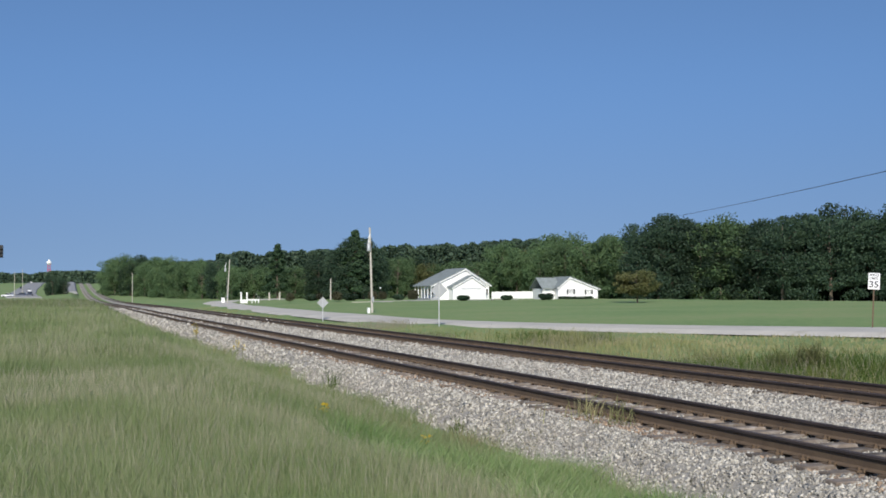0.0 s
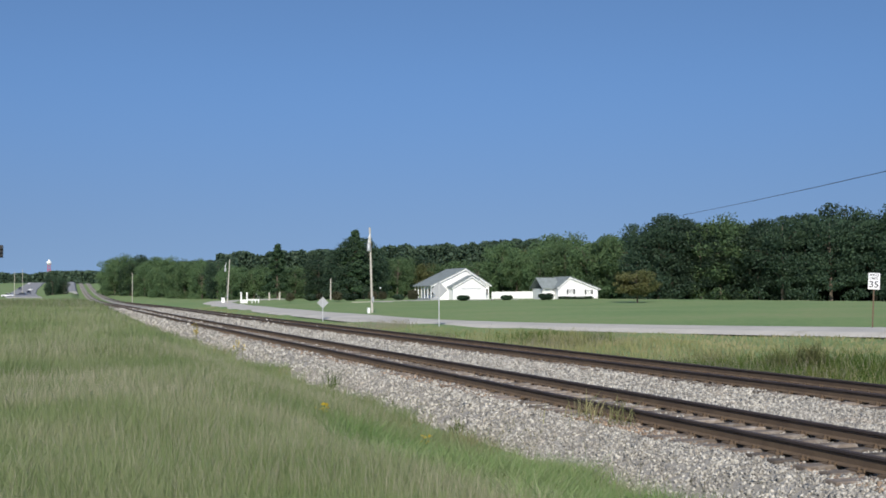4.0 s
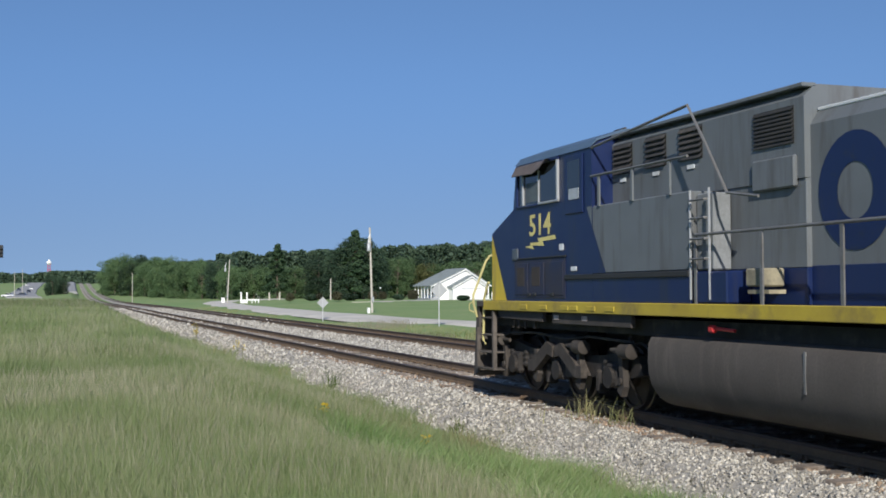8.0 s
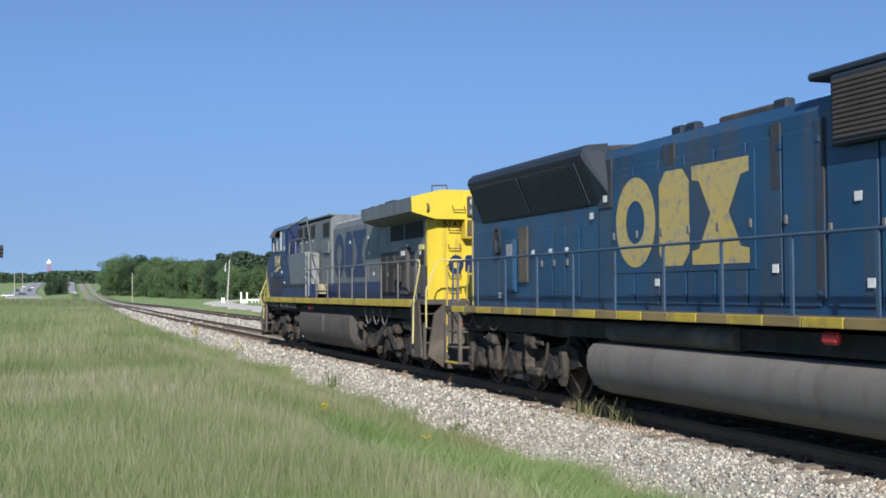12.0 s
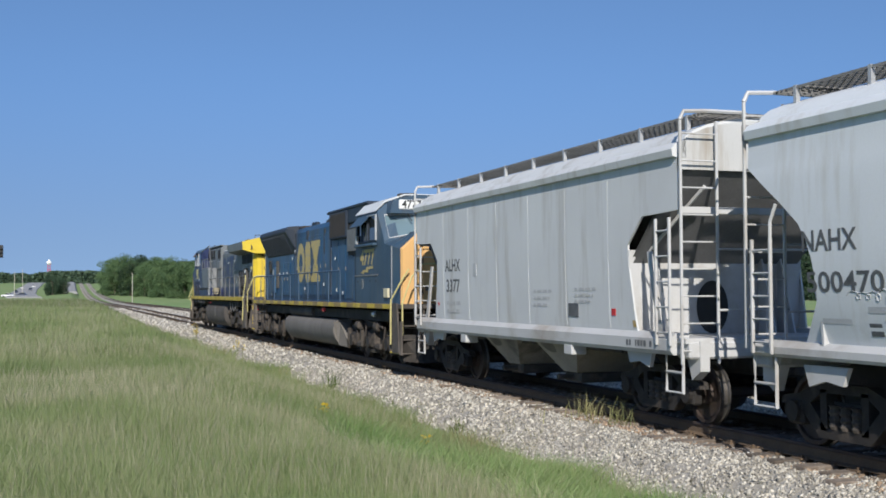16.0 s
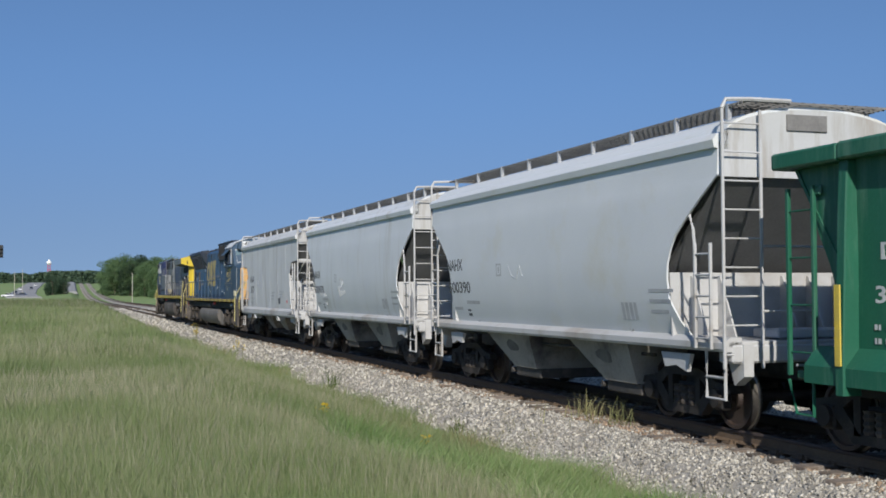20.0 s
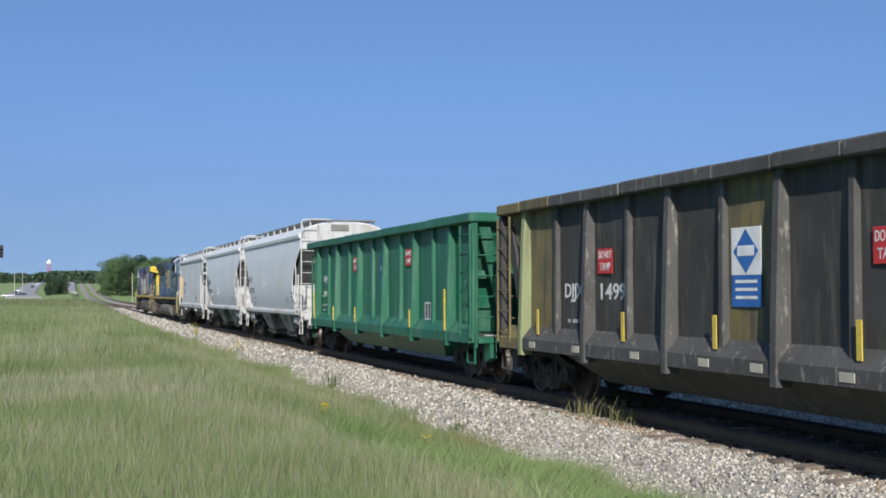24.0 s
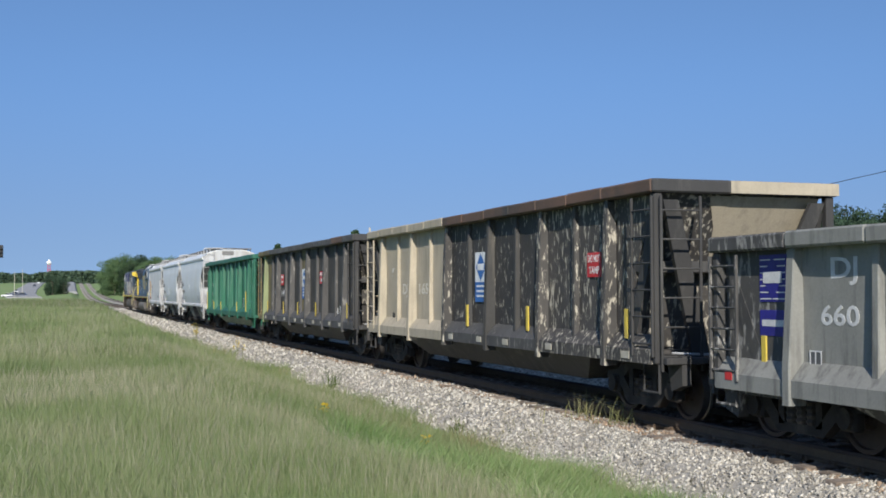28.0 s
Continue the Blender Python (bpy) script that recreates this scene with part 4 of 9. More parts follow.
hyd = empty("hydrant", "small white hydrant with a dark base on the lawn", "hydrant", pose(x, y, float(land_z(x, y))))
part("barrel", Shape().lathe((0, 0, 0.2), "z", [(0, 0.2), (0.5, 0.2), (0.6, 0.28), (0.7, 0.2), (0.85, 0.06)], 12), WHITE, hyd, smooth=True)
part("base", Shape().lathe((0, 0, -0.1), "z", [(0, 0.3), (0.3, 0.26)], 12), DARK, hyd)

SIGN_BACK = surface("bare_aluminium", (0.33, 0.34, 0.345), (0.29, 0.30, 0.305), rough=0.5, metal=0.3, scale=3, fine=30, bump=0.03)
SIGN_FACE = surface("white_sheeting", (0.83, 0.83, 0.82), (0.79, 0.79, 0.78), rough=0.45, scale=2, fine=40, bump=0.02, grain=0.03)
RED = surface("red_paint", (0.55, 0.03, 0.035), (0.46, 0.03, 0.03), rough=0.5, scale=4, fine=40, bump=0.03)


def diamond_sign(bearing, dist, half, h):
    x, y = polar(bearing, dist)
    t = empty("road_sign", "bare grey back of a diamond road sign", "road sign", pose(x, y, float(land_z(x, y)), 0, 0, -bearing), "diamond signs")
    part("post", Shape().box(-0.035, 0.035, -0.03, 0.03, -0.4, h + half * 0.7, 0.008), GALV, t)
    b = part("panel", Shape().prism([(-half, h), (0, h - half), (half, h), (0, h + half)], "y", 0.032, 0.046), SIGN_BACK, t)
    for z in (-0.3, 0.3):
        part("bolt", Shape().lathe((0, -0.04, h + z * half), "y", [(0, 0.02), (0.02, 0.02)], 8), GALV, b)


diamond_sign(13.16, 100, 0.5, 1.62)
diamond_sign(18.9, 75, 0.56, 2.35)
x, y = polar(39.45, 64.5)
sp = empty("speed_sign", "white speed limit sign on a rusty post", "road sign", pose(x, y, float(land_z(x, y)), 0, 3.0, -46))
part("post", Shape().box(-0.035, 0.035, 0.0, 0.06, -0.4, 2.95, 0.008), RUST, sp)
pan = part("panel", Shape().box(-0.29, 0.29, -0.02, 0.0, 2.14, 3.0, 0.006), SIGN_FACE, sp, "white sign panel with black writing")


def words(text, size, at, material, parent, name="lettering", width=None, bold=0.014):
    """Lettering as thin raised shapes; at takes the text's middle."""
    cu = bpy.data.curves.new(name, "FONT")
    cu.body, cu.size, cu.align_x, cu.align_y, cu.extrude, cu.resolution_u = text, size, "CENTER", "CENTER", 0.002, 3
    cu.offset = bold * size
    tmp = new("tmp", cu)
    bpy.context.view_layer.update()
    me = bpy.data.meshes.new_from_object(tmp.evaluated_get(bpy.context.evaluated_depsgraph_get()))
    bpy.data.objects.remove(tmp)
    if width:
        co = np.zeros(len(me.vertices) * 3)
        me.vertices.foreach_get("co", co)
        co = co.reshape(-1, 3)
        co[:, 0] *= width / max(np.ptp(co[:, 0]), 1e-6)
        me.vertices.foreach_set("co", co.ravel())
    me.materials.clear()
    me.materials.append(material)
    ob = new(name, me)
    ob.parent, ob.matrix_basis = parent, at
    return ob


words("SPEED", 0.17, pose(0, -0.023, 2.88, 90), BLACK, pan, width=0.46)
words("LIMIT", 0.17, pose(0, -0.023, 2.71, 90), BLACK, pan, width=0.42)
words("35", 0.46, pose(0, -0.023, 2.39, 90), BLACK, pan, width=0.44)

# power line across the far field
wire = Shape()
a, b = Vector((*polar(29.5, 305), 20.5)), Vector((*polar(40.1, 128), 14.6))
b = a + (b - a) * 1.3
wire.tube([a + (b - a) * (i / 24) - Vector((0, 0, 2.0 * (i / 24) * (1 - i / 24))) for i in range(25)], 0.04, 5)
tagged(part("power_line", wire, BLACK), "thin dark power line over the field", "cable")

# the gateway with white posts by the road
x, y = polar(9.55, 246)
gate = empty("gateway", "white gateway with two tall posts and a low rail", "gate", pose(x, y, float(land_z(x, y)), 0, 0, -9.5))
for u in (-1.55, -0.35):
    part("post", Shape().box(u - 0.16, u + 0.16, -0.16, 0.16, -0.3, 2.3, 0.04), WHITE, gate)
part("low_wall", Shape().box(-1.7, -0.2, -0.12, 0.12, -0.2, 0.75, 0.03), WHITE, gate)
part("rail", Shape().box(-0.2, 2.2, -0.06, 0.06, 0.55, 0.85, 0.02), WHITE, gate)
for u in (0.7, 1.4, 2.1):
    part("short_post", Shape().box(u - 0.09, u + 0.09, -0.09, 0.09, -0.2, 0.6, 0.02), WHITE, gate)
part("brace", Shape().tube([(1.4, 0.1, 2.0), (2.4, 0.1, 1.0)], 0.04, 6), GALV, gate)
for b in (10.55, 11.05):
    x, y = polar(b, 300)
    p = empty("gate_post", "pale wooden post by the wood", "post", pose(x, y, float(land_z(x, y))), "pale posts")
    part("shaft", Shape().box(-0.18, 0.18, -0.18, 0.18, -0.3, 2.0, 0.03), POLE, p)

# far water tower
x, y = polar(0.26, 1500)
wt = empty("water_tower", "silver water tower on red legs far away", "water tower", pose(x, y, 6))
part("tank", Shape().lathe((0, 0, 31), "z", [(0, 0.8), (1.5, 2.6), (2.6, 3.2), (3.8, 2.7), (7.2, 0.3)], 20), SIGN_FACE, wt, "silver-white tank", smooth=True)
for a in range(4):
    w = math.pi / 4 + a * math.pi / 2
    part("leg", Shape().tube([(3.2 * math.cos(w), 3.2 * math.sin(w), -8), (2.2 * math.cos(w), 2.2 * math.sin(w), 32)], 0.25, 6), RED, wt, "red leg")
part("riser", Shape().tube([(0, 0, -8), (0, 0, 31)], 0.4, 8), RED, wt)

# signal mast beside the highway
x, y = polar(-1.9, 118)
sig = empty("signal_mast", "dark signal head on a slim mast", "signal", pose(x, y, float(land_z(x, y)) - 0.85))
part("mast", Shape().tube([(-0.25, 0, -0.4), (-0.25, 0, 7.0)], 0.07, 8), GALV, sig)
hd = part("head", Shape().box(-0.2, 0.3, -0.15, 0.15, 5.5, 6.7, 0.05), BLACK, sig, "dark signal head")
for j in range(3):
    part("hood", Shape().tube([(0.05, -0.15, 5.72 + 0.36 * j), (0.05, -0.38, 5.70 + 0.36 * j)], 0.13, 10), BLACK, hd)


# cars on the highway
def car(label, paint, at):
    c = empty("car", label, "car", at, "cars on the highway")
    part("body", Shape().prism([(-2.2, 0.35), (2.2, 0.35), (2.25, 0.75), (1.3, 0.92), (-1.9, 0.95), (-2.25, 0.75)], "x", -0.88, 0.88), paint, c)
    part("cabin", Shape().prism([(-1.7, 0.93), (1.0, 0.93), (0.35, 1.45), (-1.25, 1.45)], "x", -0.74, 0.74), GLASS, c, "dark car windows")
    part("roof", Shape().box(-0.7, 0.7, -1.2, 0.3, 1.43, 1.5, 0.02), paint, c)
    for sx_ in (-0.8, 0.8):
        for yy in (-1.4, 1.4):
            part("wheel", Shape().lathe((sx_, yy, 0.33), "x", [(-0.1, 0.3), (-0.08, 0.33), (0.08, 0.33), (0.1, 0.3)], 14), BLACK, c)
    return c


CAR_WHITE = surface("white_car_paint", (0.8, 0.8, 0.8), rough=0.3, scale=2, fine=30, bump=0, grain=0.03)
CAR_BLUE = surface("dark_car_paint", (0.05, 0.06, 0.09), rough=0.3, scale=2, fine=30, bump=0, grain=0.05)
CARS = []
for lab, pt, x_off, y0, v in (("white car driving away up the highway", CAR_WHITE, 2.6, 600, 10), ("dark blue car coming down the highway", CAR_BLUE, -2.8, 700, -9),
                              ("white car coming down the highway", CAR_WHITE, -2.8, 900, -12), ("dark blue car driving away up the highway", CAR_BLUE, 2.6, 470, 11)):
    CARS.append((car(lab, pt, pose(0, y0, 0)), x_off, y0, v))
for b, d, lab, pt in ((-1.55, 470, "white car parked by the highway", CAR_WHITE), (-0.95, 480, "dark car parked by the highway", CAR_BLUE)):
    x, y = polar(b, d)
    car(lab, pt, pose(x, y, float(land_z(x, y)), 0, 0, 80))


# ---- the train: paints ----
BLUE1 = surface("deep_blue_paint", (0.0052, 0.0155, 0.068), (0.007, 0.0185, 0.077), rough=0.42, scale=1.2, fine=50, bump=0.03, grain=0.08,
                dirt=(0.022, 0.026, 0.04), dirt_amount=0.24, dirt_scale=0.9, streak=1)
GREY1 = surface("grey_loco_paint", (0.145, 0.158, 0.166), (0.126, 0.139, 0.147), rough=0.5, scale=0.9, fine=50, bump=0.03, grain=0.06,
                dirt=(0.09, 0.087, 0.084), dirt_amount=0.4, dirt_scale=0.9, streak=1)
YELLOW = surface("yellow_paint", (0.622, 0.462, 0.0336), (0.554, 0.403, 0.0336), rough=0.45, scale=1.2, fine=40, bump=0.03, grain=0.06,
                 dirt=(0.30, 0.21, 0.06), dirt_amount=0.36, dirt_scale=1.4, streak=1)
PALE_YELLOW = surface("worn_pale_yellow", (0.72, 0.62, 0.22), (0.66, 0.56, 0.2), rough=0.5, scale=3, fine=40, bump=0.02)
RAIL_YELLOW = surface("dull_yellow_rail", (0.42, 0.31, 0.06), (0.30, 0.23, 0.07), rough=0.6, scale=3, fine=40, bump=0.03)
PALE_RAIL = surface("pale_yellow_rail", (0.53, 0.47, 0.20), (0.43, 0.38, 0.17), rough=0.6, scale=3, fine=40, bump=0.03)
SILL_YELLOW = surface("grimy_yellow_sill", (0.504, 0.378, 0.0405), (0.414, 0.306, 0.0405), rough=0.55, scale=1.6, fine=40, bump=0.03, grain=0.1,
                      dirt=(0.2, 0.15, 0.06), dirt_amount=0.34, dirt_scale=1.4)
BLUE2 = surface("faded_blue_paint", (0.014, 0.066, 0.142), (0.011, 0.052, 0.118), rough=0.45, scale=0.8, fine=50, bump=0.03, grain=0.08,
                dirt=(0.05, 0.062, 0.078), dirt_amount=0.5, dirt_scale=0.55, streak=1)
BLUE2_DARK = surface("sooty_blue_paint", (0.0128, 0.0224, 0.04), (0.0176, 0.0272, 0.0448), rough=0.6, scale=0.8, fine=50, bump=0.03,
                     dirt=(0.022, 0.027, 0.036), dirt_amount=0.45, dirt_scale=0.8)
GOLD = surface("faded_gold_paint", (0.50, 0.37, 0.10), (0.44, 0.36, 0.16), rough=0.55, scale=1.5, fine=40, bump=0.03,
               dirt=(0.15, 0.19, 0.26), dirt_amount=0.32, dirt_scale=1.6, streak=1)
PEACH = surface("faded_orange_paint", (0.62, 0.37, 0.145), (0.56, 0.34, 0.14), rough=0.5, scale=1.2, fine=40, bump=0.03, grain=0.05)
GRIME = surface("road_grime", (0.0757, 0.0645, 0.055), (0.0568, 0.049, 0.043), rough=0.85, scale=1.4, fine=30, bump=0.2,
                dirt=(0.15, 0.127, 0.108), dirt_amount=0.36, dirt_scale=1.1)
TRUCK = surface("greasy_iron", (0.024, 0.020, 0.017), (0.016, 0.014, 0.013), rough=0.8, scale=3, fine=40, bump=0.25,
                dirt=(0.07, 0.056, 0.045), dirt_amount=0.32, dirt_scale=2.5)
TRUCK_DUSTY = surface("dusty_truck_iron", (0.054, 0.045, 0.037), (0.034, 0.028, 0.024), rough=0.85, scale=3, fine=40, bump=0.25,
                      dirt=(0.115, 0.094, 0.077), dirt_amount=0.3, dirt_scale=2.5)
WHEEL = surface("wheel_steel", (0.075, 0.052, 0.042), (0.05, 0.038, 0.033), rough=0.6, metal=0.4, scale=3, fine=30)
TREAD = surface("bright_tread", (0.26, 0.24, 0.22), rough=0.4, metal=0.9, scale=3, fine=30, bump=0.03)
STEEL = surface("bare_handrail", (0.20, 0.20, 0.20), (0.15, 0.145, 0.14), rough=0.5, metal=0.3, scale=3, fine=40)
LAMP = surface("lamp_glass", (0.75, 0.77, 0.78), rough=0.1, metal=0.6, scale=3, fine=40, bump=0)
# pale tone that paints sunlight onto roof tops
SUNLIT_ROOF = surface("sunlit_roof_paint", (0.62, 0.64, 0.64), (0.55, 0.57, 0.58), rough=0.5, scale=1, fine=40, grain=0.06)
DECAL = surface("white_label", (0.75, 0.76, 0.76), rough=0.6, scale=5, fine=60, bump=0, grain=0.15)
GRILLE = surface("dark_grille", (0.022, 0.023, 0.024), (0.035, 0.033, 0.03), rough=0.8, scale=4, fine=60)


def on_side(x, y, z):
    """Lettering on the side that faces -x."""
    return Matrix(((0, 0, -1, x), (-1, 0, 0, y), (0, 1, 0, z), (0, 0, 0, 1)))


def on_tail(x, y, z):
    return pose(x, y, z, 90)


SPINNING = []          # wheelsets that turn, with their wheels' radius


def wheelset_mesh(r):
    s = Shape()
    for k in (-1, 1):
        a = HALF_GAUGE * k
        prof = [(-0.075 * k, r + 0.028), (-0.045 * k, r + 0.028), (-0.035 * k, r), (0.065 * k, r - 0.008), (0.065 * k, r - 0.06), (0.03 * k, r - 0.075),
                (0.02 * k, 0.16), (0.085 * k, 0.14), (0.085 * k, 0.07)]
        s.lathe((a, 0, 0), "x", prof, 28)
    s.tube([(-1.05, 0, 0), (1.05, 0, 0)], 0.075, 10)
    me = mesh_of("wheelset", s, [WHEEL, TREAD], True)
    for pol in me.polygons:
        if math.hypot(pol.center.y, pol.center.z) > r - 0.035:
            pol.material_index = 1
    return me


WHEELS_BIG, WHEELS_CAR = wheelset_mesh(0.53), wheelset_mesh(0.44)


def wheelset(parent, mesh, y, r):
    w = part("wheelset", mesh, None, parent, "", pose(0, y, r))
    SPINNING.append((w, y, r))
    return w


def label_plate(parent, x, y, z, w, h, material=None):
    return part("label_plate", Shape().box(x - 0.006, x, y - w / 2, y + w / 2, z - h / 2, z + h / 2), material or DECAL, parent)


def sagging(a, b, drop, n=8):
    a, b = Vector(a), Vector(b)
    return [a + (b - a) * (i / n) - Vector((0, 0, 4 * drop * (i / n) * (1 - i / n))) for i in range(n + 1)]


def loco_truck(loco, yc, base, steering):
    """Three-axle truck: side frames with their gear, and three wheelsets."""
    s = Shape()
    e = base + 0.85
    for k in (-1, 1):
        x0, x1 = sorted((k * 0.98, k * 1.14))
        s.prism([(-e, 0.62), (-e + 0.15, 0.9), (-base - 0.3, 0.98), (-base + 0.5, 0.86), (-0.45, 0.82), (0, 0.95), (0.45, 0.82), (base - 0.5, 0.86), (base + 0.3, 0.98),
                 (e - 0.15, 0.9), (e, 0.62), (base + 0.5, 0.55), (base - 0.35, 0.5), (0.5, 0.46), (-0.5, 0.46), (-base + 0.35, 0.5), (-base - 0.5, 0.55)], "x", x0, x1)
        for y in (-base, 0, base):
            s.box(*sorted((k * 1.1, k * 1.26)), y - 0.22, y + 0.22, 0.36, 0.76, 0.05)
            s.lathe((k * 1.27, y, 0.53), "x", [(-0.05, 0.17), (0.04, 0.17), (0.06, 0.12)], 14)
            for d in (-0.34, 0.34):
                s.lathe((k * 1.12, y + d, 0.5), "z", [(0, 0.075), (0.05, 0.095), (0.1, 0.075), (0.15, 0.095), (0.2, 0.075), (0.25, 0.095), (0.3, 0.075)], 10)
            s.box(*sorted((k * 1.0, k * 1.2)), y + 0.52, y + 0.66, 0.25, 0.62, 0.03)
        s.box(*sorted((k * 0.95, k * 1.2)), -0.55, 0.55, 0.92, 1.16, 0.05)
    s.box(-1.0, 1.0, -e, -e + 0.25, 0.55, 0.85).box(-1.0, 1.0, e - 0.25, e, 0.55, 0.85).box(-0.9, 0.9, -0.4, 0.4, 0.7, 1.2, 0.05)
    tr = part("truck", s, TRUCK, loco, "dusty three-axle truck", pose(0, yc, 0))
    for y in (-base, 0, base):
        wheelset(tr, WHEELS_BIG, y, 0.53)
    for k in (-1, 1):
        for y, d in ((base + 0.62, -1), (-0.95, 1), (-base - 0.62, 1)) if steering else ((base * 0.5, 1), (-base * 0.55, -1)):
            part("brake_cylinder", Shape().lathe((k * 1.3, y, 0.98), "y", [(-0.2, 0.07), (-0.18, 0.12), (0.12, 0.12), (0.16, 0.08), (0.24, 0.05), (0.5 * d, 0.035)], 14), TRUCK_DUSTY, tr, smooth=True)
        if steering:
            for d in (-1, 1):
                part("link_arm", Shape().prism([(0.05 * d, 0.95), (0.3 * d, 1.02), (0.95 * d, 0.66), (1.12 * d, 0.66), (1.12 * d, 0.46), (0.85 * d, 0.46), (0.25 * d, 0.8), (0.05 * d, 0.76)],
                                                "x", *sorted((k * 1.24, k * 1.36))), TRUCK_DUSTY, tr)
            part("side_plate", Shape().prism([(-1.1, 0.5), (-0.3, 0.42), (0.1, 0.6), (-0.2, 0.8), (-0.9, 0.72)], "x", *sorted((k * 1.16, k * 1.22))), TRUCK_DUSTY, tr)
        else:
            for y in (-base * 0.5, base * 0.5):
                part("damper", Shape().tube([(k * 1.3, y + 0.1, 0.45), (k * 1.32, y + 0.1, 0.75)], 0.06, 8).tube([(k * 1.32, y + 0.1, 0.75), (k * 1.34, y + 0.1, 1.1)], 0.035, 8), TRUCK_DUSTY, tr)
            for y in (-base * 0.62, base * 0.42):
                part("brake_rigging", Shape().box(*sorted((k * 1.2, k * 1.36)), y - 0.28, y + 0.28, 0.36, 0.52, 0.04).tube([(k * 1.3, y - 0.3, 0.42), (k * 1.3, y - 0.5, 0.7), (k * 1.28, y - 0.55, 1.0)], 0.03, 6), TRUCK_DUSTY, tr)
            part("spring_plank", Shape().prism([(-0.8, 0.34), (0.8, 0.34), (0.55, 0.24), (-0.55, 0.24)], "x", *sorted((k * 1.05, k * 1.2))), TRUCK_DUSTY, tr)
        for y in (-base - 0.42, -base * 0.45, base * 0.45, base + 0.42):
            part("brake_hanger", Shape().prism([(y - 0.05, 0.86), (y + 0.07, 0.86), (y + 0.03, 0.5), (y + 0.12, 0.34), (y - 0.02, 0.26), (y - 0.1, 0.42)], "x", *sorted((k * 1.2, k * 1.3))).lathe((k * 1.3, y, 0.5), "x", [(-0.03, 0.06), (0.05, 0.06), (0.06, 0.03)], 10), TRUCK_DUSTY, tr)
        part("air_pipe", Shape().tube([(k * 1.22, -base - 0.7, 1.12), (k * 1.24, -base * 0.6, 1.16), (k * 1.24, -0.3, 1.08), (k * 1.24, base * 0.5, 1.16), (k * 1.22, base + 0.7, 1.1)], 0.022, 6), TRUCK_DUSTY, tr)
        for y in (base + 0.45, -base - 0.45):
            part("sand_pipe", Shape().tube([(k * 1.1, y, 1.35), (k * 1.2, y * 0.99, 0.9), (k * 1.1, y * 0.97, 0.5), (k * 0.85, y * 0.93, 0.12)], 0.025, 6), TRUCK_DUSTY, tr)
    return tr


def coupler(car, y, d, material=None):
    """A knuckle coupler; d: 1 at the front, -1 at the rear end; y the pulling face."""
    s = Shape().box(-0.09, 0.09, *sorted((y - 0.85 * d, y - 0.25 * d)), 0.8, 0.96, 0.02)
    s.prism([(-0.16, y - 0.3 * d), (0.16, y - 0.3 * d), (0.2, y - 0.02 * d), (0.08, y + 0.02 * d), (0.02, y - 0.12 * d), (-0.1, y - 0.1 * d), (-0.16, y + 0.0 * d)], "z", 0.74, 1.02)
    c = part("coupler", s, material or GRIME, car, "rusty knuckle coupler")
    part("air_hose", Shape().tube([(0.3, y - 0.6 * d, 0.78), (0.32, y - 0.3 * d, 0.55), (0.2, y - 0.05 * d, 0.42), (0.05, y, 0.45)], 0.03, 7), BLACK, car, "black rubber air hose")
    part("cut_lever", Shape().tube([(-1.3, y - 0.75 * d, 1.02), (-0.5, y - 0.7 * d, 0.98), (-0.15, y - 0.4 * d, 1.08)], 0.018, 6), GALV, car)


def stairwell(loco, y, d, z_deck, paint, edge=None):
    """Corner steps at the deck's end; y the outer end, d the way out."""
    for k in (-1, 1):
        w = part("stairwell", Shape().box(*sorted((k * (0.92 if d < 0 else 1.48), k * 1.56)), *sorted((y - 0.98 * d, y - 0.9 * d)), 0.38, z_deck, 0.006), paint, loco, "grimy corner stairwell")
        part("side_plate", Shape().box(*sorted((k * 0.9, k * 0.96)), *sorted((y - 0.9 * d, y - 0.1 * d)), 0.4, z_deck), paint, w)
        part("corner_bar", Shape().box(*sorted((k * 1.5, k * 1.56)), *sorted((y - 0.1 * d, y)), 0.36, 1.2), paint, w)
        for z in (0.4, 0.74, 1.08, 1.42):
            part("step", Shape().box(*sorted((k * 0.95, k * 1.55)), *sorted((y - 0.92 * d, y - 0.12 * d - (0.16 * d * (z - 0.4)))), z - 0.03, z, 0.008), GRIME, w)
        part("step_edge", Shape().box(*sorted((k * 1.5, k * 1.565)), *sorted((y - 0.92 * d, y - 0.1 * d)), 0.38, 0.42, 0.005), edge or paint, w, "worn yellow step edge" if edge else "")


def handrail(loco, k, ys, z_deck, z_top, x, material, ends=True):
    """Posts and a top rail along a deck's side."""
    h = part("handrail", Shape().tube([(k * x, y, z_top) for y in (ys[0], ys[-1])], 0.022, 8), material, loco, "thin steel handrail")
    for y in ys:
        part("post", Shape().box(k * x - 0.012, k * x + 0.012, y - 0.028, y + 0.028, z_deck - 0.14, z_top), material, h)
    return h


def grab(loco, pts, material=None, r=0.018):
    return part("grab_iron", Shape().tube(pts, r, 6), material or STEEL, loco)


